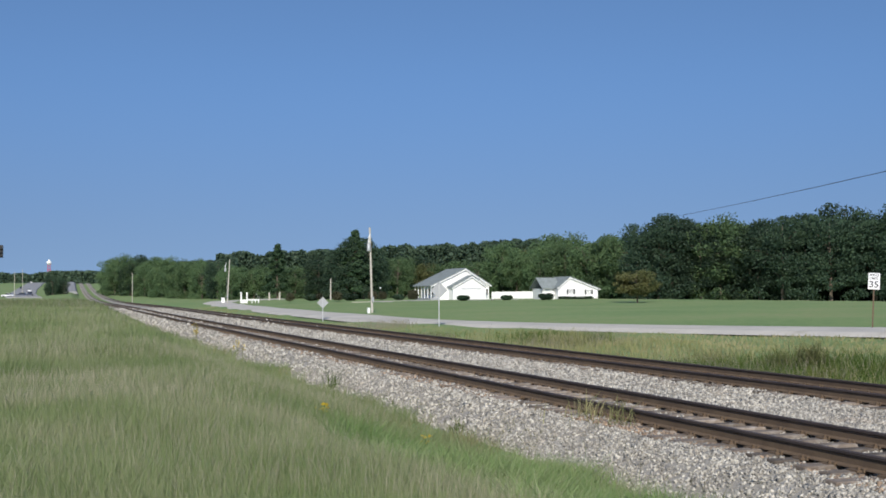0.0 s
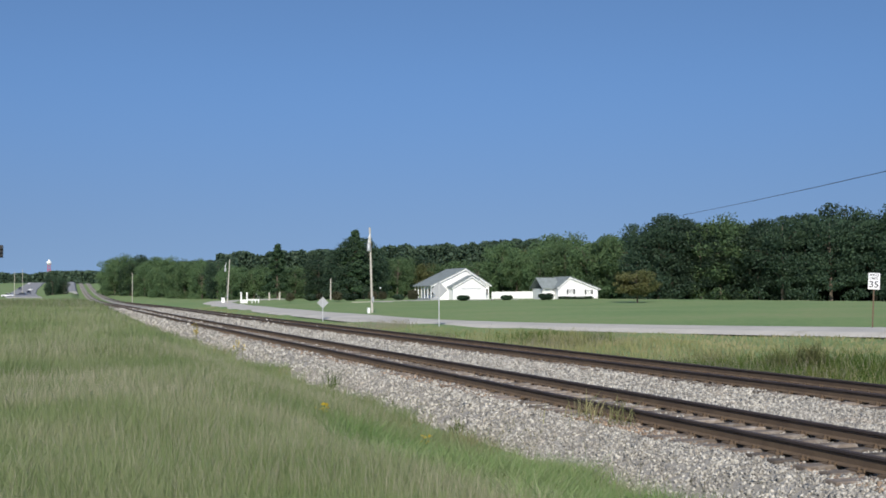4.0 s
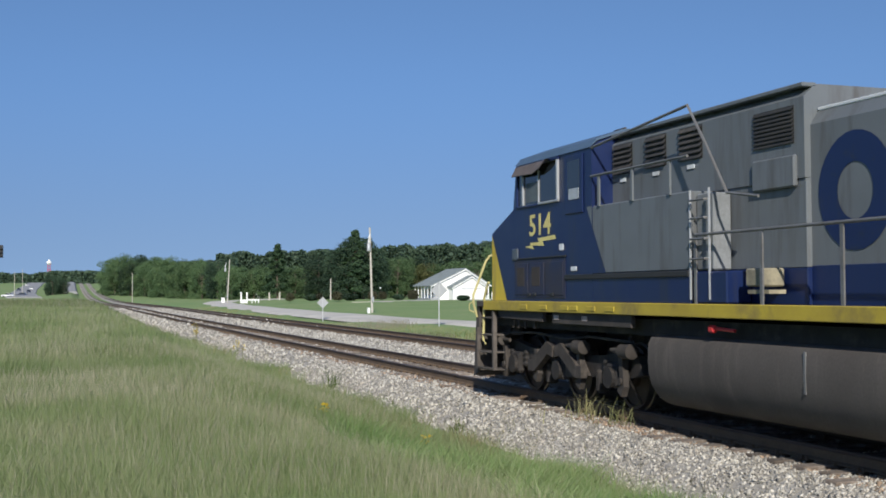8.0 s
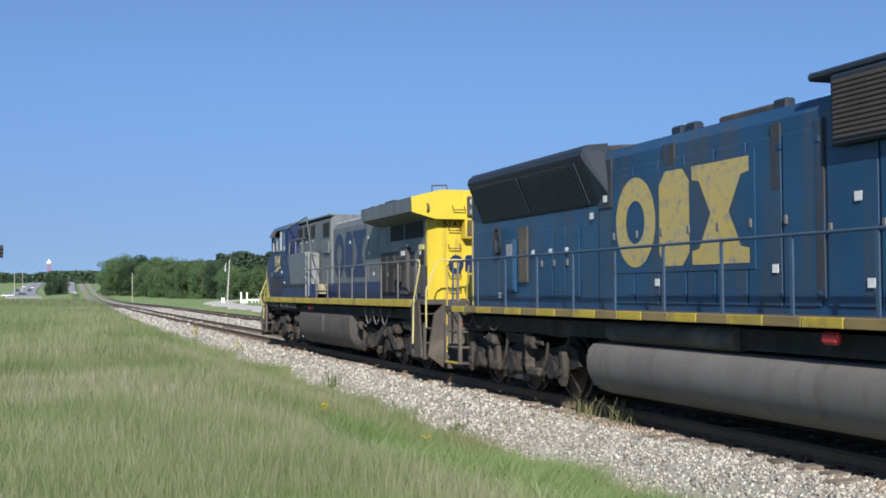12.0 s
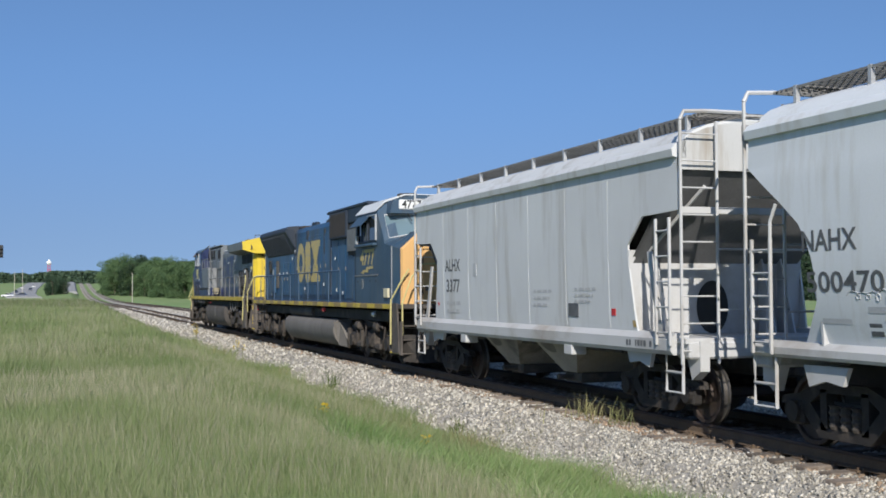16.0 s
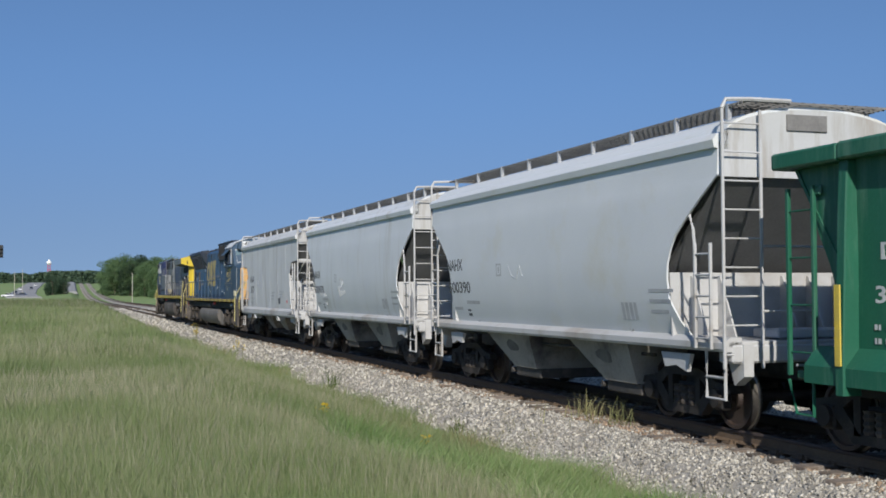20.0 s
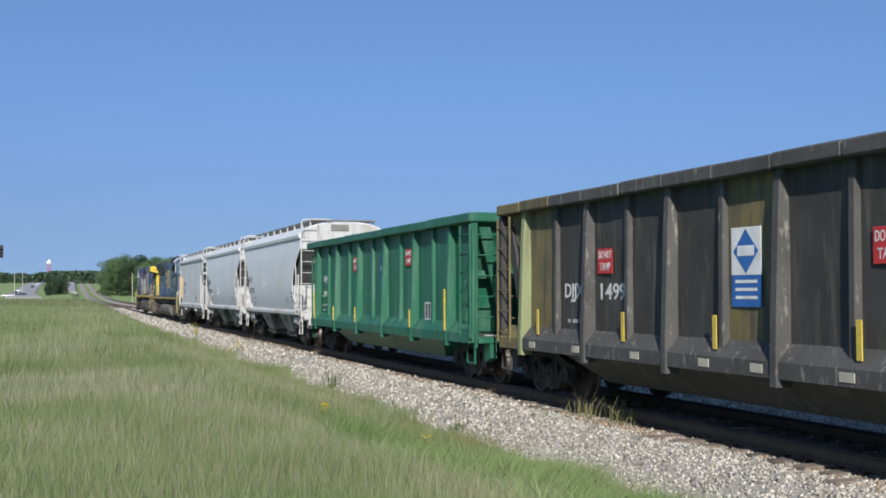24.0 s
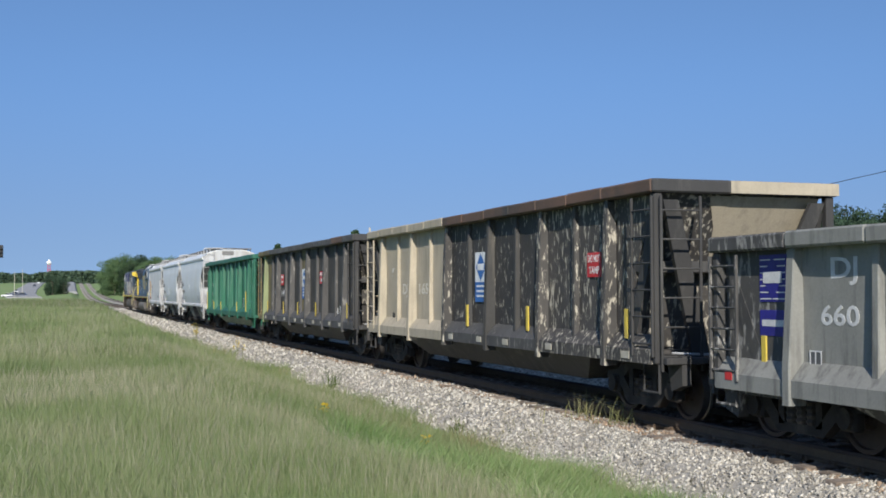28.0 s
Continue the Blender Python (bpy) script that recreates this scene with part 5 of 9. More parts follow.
def mark_shapes(parent, at, w, h, material):
    """A painted emblem of three plain shapes: a ring, a rounded block and a waisted block."""
    sh = Shape()
    n = 28
    out = [(0.17 * w + 0.17 * w * math.cos(2 * math.pi * i / n), 0.5 * h * math.sin(2 * math.pi * i / n)) for i in range(n)]
    inn = [(0.17 * w + 0.08 * w * math.cos(2 * math.pi * i / n), 0.24 * h * math.sin(2 * math.pi * i / n)) for i in range(n)]
    sh.add([(x, y, 0.003) for x, y in out] + [(x, y, 0.003) for x, y in inn], [(i, (i + 1) % n, n + (i + 1) % n, n + i) for i in range(n)])
    a = part("emblem_ring", sh, material, parent, "", at)
    b = 0.1 * w
    x0, x1 = 0.37 * w, 0.60 * w
    c = 0.05 * w
    part("emblem_block", Shape().add([(x0 + c, -h / 2, 0.003), (x1 - c, -h / 2, 0.003), (x1, -h / 2 + c, 0.003), (x1, h / 2 - c, 0.003), (x1 - c, h / 2, 0.003), (x0 + c, h / 2, 0.003), (x0, h / 2 - c, 0.003), (x0, -h / 2 + c, 0.003)],
                                     [tuple(range(8))]), material, parent, "", at)
    x0, x1, m = 0.62 * w, w, 0.81 * w
    part("emblem_waist", Shape().add([(x0, -h / 2, 0.003), (x1, -h / 2, 0.003), (x1, -0.36 * h, 0.003), (x1 - 0.05 * w, -0.34 * h, 0.003), (m + 0.06 * w, 0, 0.003), (x1 - 0.05 * w, 0.34 * h, 0.003), (x1, 0.36 * h, 0.003), (x1, h / 2, 0.003),
                                      (x0, h / 2, 0.003), (x0, 0.36 * h, 0.003), (x0 + 0.05 * w, 0.34 * h, 0.003), (m - 0.06 * w, 0, 0.003), (x0 + 0.05 * w, -0.34 * h, 0.003), (x0, -0.36 * h, 0.003)],
                                     [(0, 1, 2, 3, 12, 13), (3, 4, 11, 12), (4, 5, 10, 11), (5, 6, 7, 8, 9, 10)]), material, parent, "", at)


def bolt_mark(parent, at, w, material):
    """A painted lightning stroke."""
    zig = ((0, 0), (0.3, -0.04), (0.25, 0.012), (0.63, -0.008), (0.585, 0.055), (1.0, 0.066), (0.96, 0.12), (0.42, 0.1), (0.462, 0.046), (0.17, 0.048), (0.195, 0.014))
    sh = Shape().add([(a * w, b * w, 0.003) for a, b in zig], [tuple(range(len(zig)))])
    part("lightning_mark", sh, material, parent, "", at)


def slats(parent, name, x, y0, y1, z0, z1, n, material, upright=False, depth=0.06):
    """A louvred opening on the -x side (x < 0) or the other: dark back, frame and slats."""
    k = -1 if x < 0 else 1
    g = part(name, Shape().box(*sorted((x, x - k * 0.03)), y0, y1, z0, z1), GRILLE, parent)
    for i in range(n):
        if upright:
            y = y0 + (y1 - y0) * (i + 0.5) / n
            s = Shape().box(*sorted((x, x + k * depth)), y - 0.25 * (y1 - y0) / n, y + 0.25 * (y1 - y0) / n, z0, z1)
        else:
            z = z0 + (z1 - z0) * (i + 0.5) / n
            t = 0.32 * (z1 - z0) / n
            s = Shape().add([(x, y0, z + t), (x, y1, z + t), (x + k * depth, y1, z - t), (x + k * depth, y0, z - t), (x + k * depth, y0, z - t - 0.012), (x + k * depth, y1, z - t - 0.012)],
                  [(0, 1, 2, 3), (3, 2, 5, 4)])
        part("louvre", s, material, g)
    return g


def door_panels(parent, x, y0, y1, z0, z1, n, material, latch=True):
    """Hood doors standing a little proud, each with two hinges and a latch."""
    w = (y1 - y0) / n
    k = -1 if x < 0 else 1
    for i in range(n):
        a = y0 + i * w
        d = part("hood_door", Shape().box(*sorted((x, x + k * 0.022)), a + 0.02, a + w - 0.02, z0, z1, 0.01), material, parent)
        if latch:
            part("latch", Shape().box(*sorted((x + k * 0.022, x + k * 0.05)), a + w - 0.12, a + w - 0.06, (z0 + z1) / 2 - 0.06, (z0 + z1) / 2 + 0.06, 0.008), STEEL, d)
            for z in (z0 + 0.15, z1 - 0.15):
                part("hinge", Shape().box(*sorted((x + k * 0.015, x + k * 0.036)), a - 0.0, a + 0.08, z - 0.04, z + 0.04, 0.006), material, d)


# ---- leading locomotive ----
def front_locomotive():
    t = empty("diesel_locomotive", "blue and grey diesel locomotive with yellow stripes and tail", "locomotive")
    zd = 1.74
    APRON = surface("grimy_apron", (0.058, 0.049, 0.044), (0.042, 0.036, 0.033), rough=0.85, scale=1.6, fine=30, dirt=(0.09, 0.072, 0.06), dirt_amount=0.3, dirt_scale=1.3)
    RUSTY_PLATE = surface("rust_streaked_plate", (0.42, 0.36, 0.33), (0.3, 0.22, 0.19), rough=0.7, scale=8, fine=60)
    part("underframe", Shape().box(-1.3, 1.3, -21.0, -1.3, 1.25, 1.5).box(-0.5, 0.5, -22.0, -0.8, 0.72, 1.25), TRUCK, t, "dark underframe")
    part("deck", Shape().box(-1.55, 1.55, -22.1, -0.85, 1.62, zd, 0.015), GRIME, t)
    for k in (-1, 1):
        part("sill_stripe", Shape().box(*sorted((k * 1.5, k * 1.575)), -21.2, -1.3, 1.56, zd + 0.004, 0.01), SILL_YELLOW, t, "grimy yellow side sill")
        part("sill_apron", Shape().prism([(-1.9, 1.56), (-4.02, 1.56), (-4.02, 1.38), (-2.05, 1.42)], "x", *sorted((k * 1.42, k * 1.5))), APRON, t, "grimy brown apron plate")
        part("sill_apron", Shape().box(*sorted((k * 1.42, k * 1.5)), -7.3, -4.44, 1.36, 1.56, 0.01), APRON, t, "grimy brown apron plate")
        for y in (-4.62, -5.72):
            if k < 0:
                label_plate(t, -1.502, y, 1.47, 0.2, 0.08, RUSTY_PLATE)
        for y in (-2.5, -2.75, -3.05, -3.5):
            part("hanging_bolt", Shape().tube([(k * 1.4, y, 1.42), (k * 1.4, y + 0.02, 1.24)], 0.03, 6), TRUCK_DUSTY, t)
    for y in (-3.35, -4.22, -5.1, -5.45, -6.1, -6.75):
        part("sill_bracket", Shape().box(-1.588, -1.57, y - 0.16, y + 0.16, 1.6, 1.68, 0.008), SILL_YELLOW, t)
    # nose
    part("nose", Shape().loft([[(-1.5, y, zd), (1.5, y, zd), (1.5, y, a), (1.3, y, b), (-1.3, y, b), (-1.5, y, a)] for y, a, b in
                               ((-2.855, 3.5, 3.62), (-2.6, 3.42, 3.55), (-1.62, 3.06, 3.2))]
                              + [[(-1.25, -1.38, zd), (1.25, -1.38, zd), (1.25, -1.38, 2.9), (1.1, -1.38, 3.02), (-1.1, -1.38, 3.02), (-1.25, -1.38, 2.9)]]), BLUE1, t, "deep blue nose")
    part("nose_band", Shape().add([(-1.27, -1.374, zd + 0.01), (1.27, -1.374, zd + 0.01), (1.26, -1.374, 2.95), (-1.26, -1.374, 2.95)], [(0, 1, 2, 3)])
         .add([(-1.5035, -1.62, zd + 0.01), (-1.5035, -1.62, 3.02), (-1.2535, -1.38, 2.9), (-1.2535, -1.38, zd + 0.01)], [(0, 1, 2, 3)])
         .add([(-1.504, -2.38, zd + 0.01), (-1.504, -1.62, zd + 0.01), (-1.504, -1.62, 3.04)], [(0, 1, 2)]), YELLOW, t, "yellow nose band")
    part("nose_door", Shape().box(-0.4, 0.4, -1.36, -1.33, zd + 0.05, 2.9, 0.02), YELLOW, t)
    # cab
    yc0, yc1 = -6.02, -2.62
    part("cab", Shape().loft([[(-1.5, y, zd), (1.5, y, zd), (1.5, y, 4.26), (1.38, y, 4.36), (0.9, y, 4.52), (-0.9, y, 4.52), (-1.38, y, 4.36), (-1.5, y, 4.26)] for y in (yc0, -2.86)]
                             + [[(-1.46, yc1, zd), (1.46, yc1, zd), (1.46, yc1, 3.5), (1.4, yc1, 3.52), (0.9, yc1, 3.54), (-0.9, yc1, 3.54), (-1.4, yc1, 3.52), (-1.46, yc1, 3.5)]]), BLUE1, t, "deep blue cab")
    part("cab_roof", Shape().loft([[(-1.52, y, 4.265), (-1.4, y, 4.375), (-0.9, y, 4.54), (0.9, y, 4.54), (1.4, y, 4.375), (1.52, y, 4.265), (1.4, y, 4.41), (0.9, y, 4.59), (-0.9, y, 4.59), (-1.4, y, 4.41)]
                                   for y in (yc0, -2.84)]), surface("faded_roof_blue", (0.07, 0.115, 0.18), (0.055, 0.095, 0.14), rough=0.6, scale=1, fine=40), t, "faded blue cab roof")
    SHADE = surface("brown_canvas_shade", (0.13, 0.105, 0.10), (0.10, 0.082, 0.078), rough=0.85, scale=3, fine=30)
    SEAT = surface("grey_cab_interior", (0.10, 0.125, 0.14), (0.065, 0.08, 0.09), rough=0.8, scale=2, fine=20)
    for k in (-1, 1):
        w = part("side_window", Shape().box(*sorted((k * 1.49, k * 1.508)), -4.76, -2.98, 3.5, 4.2), GLASS, t, "dark cab side window")
        part("window_interior", Shape().box(*sorted((k * 1.508, k * 1.513)), -3.86, -3.36, 3.54, 3.9), SEAT, w, "pale sliding sash")
        part("window_post", Shape().box(*sorted((k * 1.5, k * 1.55)), -4.79, -4.73, 3.48, 4.2, 0.008), GALV, w, "pale metal window post")
        part("window_ledge", Shape().box(*sorted((k * 1.5, k * 1.55)), -4.79, -3.95, 3.47, 3.51, 0.008), GALV, w)
        part("front_post", Shape().box(*sorted((k * 1.5, k * 1.54)), -3.26, -3.2, 3.5, 4.05, 0.008), GALV, w)
        part("sash_bar", Shape().box(*sorted((k * 1.5, k * 1.53)), -3.95, -3.91, 3.5, 4.1, 0.006), GALV, w)
        part("window_frame", Shape().box(*sorted((k * 1.5, k * 1.54)), -4.79, -2.92, 4.2, 4.25, 0.008).box(*sorted((k * 1.5, k * 1.54)), -2.98, -2.92, 3.48, 4.2, 0.008).box(*sorted((k * 1.5, k * 1.53)), -3.95, -2.92, 3.46, 3.5, 0.008), BLUE1, w)
        sag = [(-2.95, 4.06), (-3.4, 4.05), (-3.9, 4.03), (-4.2, 4.1), (-4.42, 4.2), (-4.5, 4.235)]
        part("sunshade", Shape().add([(k * 1.545, y, 4.24) for y, z in sag] + [(k * 1.64, y, z) for y, z in sag] + [(k * 1.535, y, 4.225) for y, z in sag] + [(k * 1.63, y, z - 0.012) for y, z in sag],
                                     [(i, i + 1, i + 7, i + 6) for i in range(5)] + [(i + 12, i + 18, i + 19, i + 13) for i in range(5)] + [(i + 6, i + 7, i + 19, i + 18) for i in range(5)]), SHADE, w, "drooping brown sunshade")
        d = part("cab_door", Shape().box(*sorted((k * 1.5, k * 1.525)), -5.72, -5.03, 3.22, 4.2, 0.02), BLUE1, t)
        part("door_window", Shape().box(*sorted((k * 1.52, k * 1.532)), -5.62, -5.16, 3.56, 4.12, 0.03), GLASS, d)
        part("door_decal", Shape().box(*sorted((k * 1.532, k * 1.538)), -5.6, -5.22, 3.46, 3.64), surface("pale_bag", (0.42, 0.46, 0.5), rough=0.7, scale=4, fine=40), d)
    for k in (-1, 1):
        part("windshield", Shape().add([(k * 0.1, -2.66, 3.6), (k * 1.3, -2.66, 3.6), (k * 1.26, -2.86, 4.2), (k * 0.1, -2.86, 4.24)], [(0, 1, 2, 3)]), GLASS, t, "dark windshield")
    part("horn_rail", Shape().tube([(-0.7, -5.7, 4.55), (-0.7, -5.7, 4.65), (-0.7, -5.3, 4.65), (-0.7, -5.3, 4.55)], 0.018, 6), DARK, t)
    x = -1.504
    words("514", 0.54, on_side(x, -3.94, 3.1), PALE_YELLOW, t, "number", 0.94, 0.014)
    bolt_mark(t, on_side(x, -3.27, 2.74), 1.38, PALE_YELLOW)
    WORN = surface("worn_blue", (0.012, 0.02, 0.062), (0.03, 0.03, 0.045), rough=0.6, scale=1.6, fine=30, dirt=(0.06, 0.05, 0.045), dirt_amount=0.3)
    rc = part("door_recess", Shape().box(-1.512, -1.5, -5.0, -2.78, 1.8, 2.5, 0.004), WORN, t, "worn dark blue access panel")
    for y0, y1 in ((-3.42, -2.84), (-4.14, -3.5), (-4.94, -4.22)):
        part("access_door", Shape().box(-1.525, -1.512, y0, y1, 1.86, 2.44, 0.008), WORN, rc)
    for y0, y1 in ((-3.28, -2.94), (-3.98, -3.62)):
        part("door_mesh", Shape().box(-1.53, -1.524, y0, y1, 2.02, 2.36), surface("sooty_mesh", (0.05, 0.04, 0.035), (0.035, 0.03, 0.028), rough=0.9, scale=5, fine=60), rc)
    for y in (-3.5, -3.75, -4.5):
        part("latch", Shape().box(-1.54, -1.52, y - 0.06, y + 0.06, 1.84, 1.9, 0.006), BLACK, rc)
    part("panel_trim", Shape().box(-1.53, -1.5, -5.05, -2.74, 2.51, 2.54, 0.006), BLACK, t)
    part("step_bracket", Shape().box(-1.53, -1.5, -2.96, -2.7, 2.5, 2.72, 0.01), surface("scuffed_steel_blue", (0.06, 0.085, 0.12), (0.12, 0.13, 0.14), rough=0.6, scale=5, fine=40), t)
    for y, z, w, h in ((-4.88, 2.68, 0.17, 0.11), (-4.6, 2.17, 0.12, 0.11), (-5.36, 2.3, 0.22, 0.07)):
        label_plate(t, -1.514, y, z, w, h)
    # inverter cabinet behind the cab
    ye = -9.0
    part("cabinet", Shape().box(-1.5, 1.5, ye, yc0, 2.2, 3.3, 0.02), GREY1, t, "grey equipment cabinet")
    part("cabinet_base", Shape().box(-1.5, 1.5, ye, yc0, zd, 2.2, 0.012), BLUE1, t, "deep blue cabinet base")
    part("cabinet_ledge", Shape().box(-1.53, -1.5, ye, -5.0, 2.12, 2.2, 0.008), BLACK, t)
    part("blue_wedge", Shape().add([(-1.5035, -6.02, 2.21), (-1.5035, -6.5, 2.21), (-1.5035, -6.02, 2.99)], [(0, 1, 2)]), BLUE1, t)
    part("grey_wedge", Shape().add([(-1.5035, -6.02, 2.99), (-1.5035, -6.02, 3.3), (-1.5035, -5.83, 3.3)], [(0, 1, 2)]), GREY1, t)
    part("upper_hood", Shape().loft([[(-1.12, y, 3.3), (1.12, y, 3.3), (1.12, y, 4.3), (0.95, y, 4.46), (-0.95, y, 4.46), (-1.12, y, 4.3)] for y in (-11.05, yc0)]), GREY1, t, "grey raised hood")
    part("roof_edge", Shape().box(-1.14, -0.93, -11.05, yc0, 4.42, 4.475, 0.01), GREY1, t)
    for a in (-6.7, -7.75, -8.75):
        slats(t, "air_grille", -1.125, a, a + 0.62, 3.8, 4.28, 6, DARK, False, 0.035)
        label_plate(t, -1.13, a + 0.3, 3.7, 0.2, 0.06)
    slats(t, "air_grille", -1.125, -10.85, -10.0, 3.75, 4.22, 9, GRILLE, False, 0.02)
    part("hatch_box", Shape().box(-1.17, -1.1, -10.9, -10.0, 3.2, 3.6, 0.02), GREY1, t)
    part("lower_hood_front", Shape().box(-1.1, 1.1, -11.05, ye, 2.2, 3.3, 0.01), GREY1, t)
    part("lower_hood_base", Shape().box(-1.1, 1.1, -11.05, ye, zd, 2.2, 0.01), BLUE1, t)
    part("white_panel", Shape().box(-1.40, -1.12, ye - 0.45, ye - 0.02, 2.2, 3.25, 0.02), surface("pale_grey_panel", (0.21, 0.22, 0.225), rough=0.55, scale=2, fine=30), t, "pale ladder panel")
    for z in (2.35, 2.62, 2.9, 3.15):
        grab(t, [(-1.5, ye - 0.48, z), (-1.56, ye - 0.48, z), (-1.56, ye - 0.12, z), (-1.5, ye - 0.12, z)], STEEL)
    part("tool_box", Shape().box(-1.5, -1.12, -9.9, -9.1, 1.75, 2.18, 0.02), BLUE1, t)
    part("bell_box", Shape().box(-1.45, -1.14, -10.65, -10.25, 1.97, 2.2, 0.02).box(-1.45, -1.2, -10.75, -10.3, 1.88, 1.93), surface("dusty_beige", (0.34, 0.30, 0.2), (0.2, 0.18, 0.13), rough=0.8, scale=4, fine=30), t, "grimy beige box on the deck")
    for pts in (([(-1.52, yc0, 3.78), (-1.52, -9.0, 3.78)], [(-1.5, yc0, 4.25), (-1.45, -8.9, 4.5), (-1.48, -9.4, 3.9), (-1.48, -9.9, 3.2), (-1.48, -10.6, 3.1)])):
        grab(t, pts, STEEL, 0.022)
    for y in (-6.3, -7.4, -8.5):
        part("rail_post", Shape().box(-1.53, -1.5, y - 0.03, y + 0.03, 3.28, 3.8), GREY1, t)
    for y in (-9.02, -9.5):
        grab(t, [(-1.5, y, 1.8), (-1.5, y, 3.3)], GALV)
    # engine hood
    part("engine_hood", Shape().loft([[(-1.03, y, 2.22), (1.03, y, 2.22), (1.03, y, 3.95), (0.9, y, 4.15), (-0.9, y, 4.15), (-1.03, y, 3.95)] for y in (-20.7, -11.05)]), GREY1, t, "grey engine hood")
    part("hood_base", Shape().box(-1.035, 1.035, -20.7, -11.05, zd, 2.22, 0.004), BLUE1, t, "deep blue hood base")
    # sunlit roof edge, brightened by its colour
    part("roof_seam", Shape().box(-0.93, -0.86, -16.6, -11.06, 4.12, 4.165, 0.01), SUNLIT_ROOF, t)
    for y in (-15.35, -16.35):
        part("seam", Shape().box(-1.038, -1.03, y - 0.012, y + 0.012, 2.25, 3.9), GREY1, t)
    mark_shapes(t, on_side(-1.036, -11.2, 3.08), 3.9, 1.4, BLUE1)
    for y, z in ((-13.3, 3.45), (-15.5, 3.05), (-15.4, 3.5), (-16.0, 2.45), (-19.2, 3.1), (-20.3, 2.9)):
        label_plate(t, -1.045, y, z, 0.12, 0.1)
    SOOTY = surface("sooty_hood_doors", (0.07, 0.066, 0.064), (0.05, 0.048, 0.05), rough=0.8, scale=1.6, fine=30, dirt=(0.105, 0.105, 0.112), dirt_amount=0.4, dirt_scale=1.6, streak=1)
    door_panels(t, -1.03, -19.3, -16.75, 1.8, 3.0, 4, SOOTY)
    for a in (-17.3, -18.0):
        slats(t, "door_screen", -1.055, a + 0.08, a + 0.52, 2.55, 2.95, 6, GRILLE, False, 0.01)
        part("door_stain", Shape().box(-1.058, -1.052, a + 0.06, a + 0.54, 1.8, 2.5), TRUCK, t, "sooty lower door panel")
    # radiator section with overhanging wings
    for k in (-1, 1):
        part("radiator_wing", Shape().loft([[(k * 1.0, y, 3.7), (k * 1.58, y, 3.86), (k * 1.6, y, 4.2), (k * 0.9, y, 4.34), (k * 0.9, y, 4.1)] for y in (-21.3, -16.65)]), GREY1, t, "grey radiator wing")
    part("radiator_top", Shape().box(-0.95, 0.95, -21.3, -16.8, 4.1, 4.37, 0.04), GREY1, t)
    part("radiator_fan", Shape().lathe((0, -19, 4.32), "z", [(0, 0.8), (0.1, 0.8), (0.1, 0.72), (0.06, 0.1)], 24), DARK, t)
    for a, b in ((-18.85, -17.65), (-20.5, -18.98)):
        slats(t, "radiator_screen", -1.035, a, b, 3.28, 3.7, 8, GRILLE, False, 0.015)
    for a, b in ((-19.78, -19.46), (-20.55, -20.2)):
        slats(t, "door_screen", -1.036, a, b, 2.6, 2.94, 5, GRILLE, False, 0.012)
    part("vent_panel", Shape().box(-1.05, -1.03, -20.58, -20.16, 2.97, 3.1, 0.008), PALE_YELLOW, t, "dirty cream vent panel")
    for y0, y1 in ((-18.6, -18.1), (-19.82, -19.44), (-20.2, -19.9), (-20.6, -20.26), (-20.84, -20.66)):
        part("sooty_door", Shape().box(-1.056, -1.03, y0, y1, 1.8, 2.56, 0.008), SOOTY, t, "soot-darkened lower hood door")
    part("cable_reel", Shape().tube([(-1.2 - 0.01 * (i % 3), -18.72 + (0.2 - 0.004 * i) * math.cos(i * 0.6), 2.42 + 0.27 * math.sin(i * 0.6)) for i in range(24)], 0.03, 6), BLACK, t, "coiled black cable")
    cb = part("control_box", Shape().box(-1.13, -1.03, -19.4, -18.74, 1.86, 3.07, 0.015), SOOTY, t, "soot-grey control cabinet")
    part("cabinet_label", Shape().box(-1.136, -1.129, -19.28, -18.94, 2.86, 2.98), DECAL, cb)
    part("cabinet_window", Shape().box(-1.138, -1.13, -19.32, -18.84, 2.5, 2.82, 0.004), GRILLE, cb)
    part("jumper_cable", Shape().tube([(-1.15, -18.95, 2.6), (-1.2, -19.1, 2.2), (-1.18, -18.9, 2.05), (-1.17, -18.75, 2.25)], 0.025, 6), BLACK, cb)
    # roof gear
    h = part("horn_cluster", Shape().box(-0.4, 0.4, -14.05, -13.95, 4.15, 4.42).box(-0.06, 0.06, -14.3, -13.8, 4.15, 4.46), DARK, t, "roof horn cluster")
    for j, xx in enumerate((-0.24, -0.08, 0.08, 0.24)):
        part("horn", Shape().lathe((xx * 1.6, -13.9, 4.42 + 0.07 * (j % 2)), "y", [(-0.3, 0.045), (0.15, 0.06), (0.36, 0.14)], 10), DARK, h, smooth=True)
    part("exhaust_stack", Shape().box(-0.5, 0.5, -16.2, -15.4, 4.1, 4.5, 0.02), TRUCK, t, "sooty exhaust stack")
    part("stack_lid", Shape().box(-0.53, 0.53, -16.24, -15.34, 4.5, 4.54, 0.01), DARK, t)
    # yellow tail: the wing's end plate, and the hood's end set in beneath it
    part("tail", Shape().prism([(-1.585, 3.84), (-1.0, 3.68), (1.0, 3.68), (1.585, 3.84), (1.605, 4.2), (0.85, 4.39), (-0.85, 4.39), (-1.605, 4.2)], "y", -21.34, -21.3), YELLOW, t, "bright yellow wing end")
    part("tail_face", Shape().loft([[(-1.036, y, zd), (1.036, y, zd), (1.036, y, 3.9), (-1.036, y, 3.9)] for y in (-20.7, -20.84)] + [[(-0.86, -21.02, zd), (0.86, -21.02, zd), (0.86, -21.02, 3.9), (-0.86, -21.02, 3.9)]]), YELLOW, t, "bright yellow hood end")
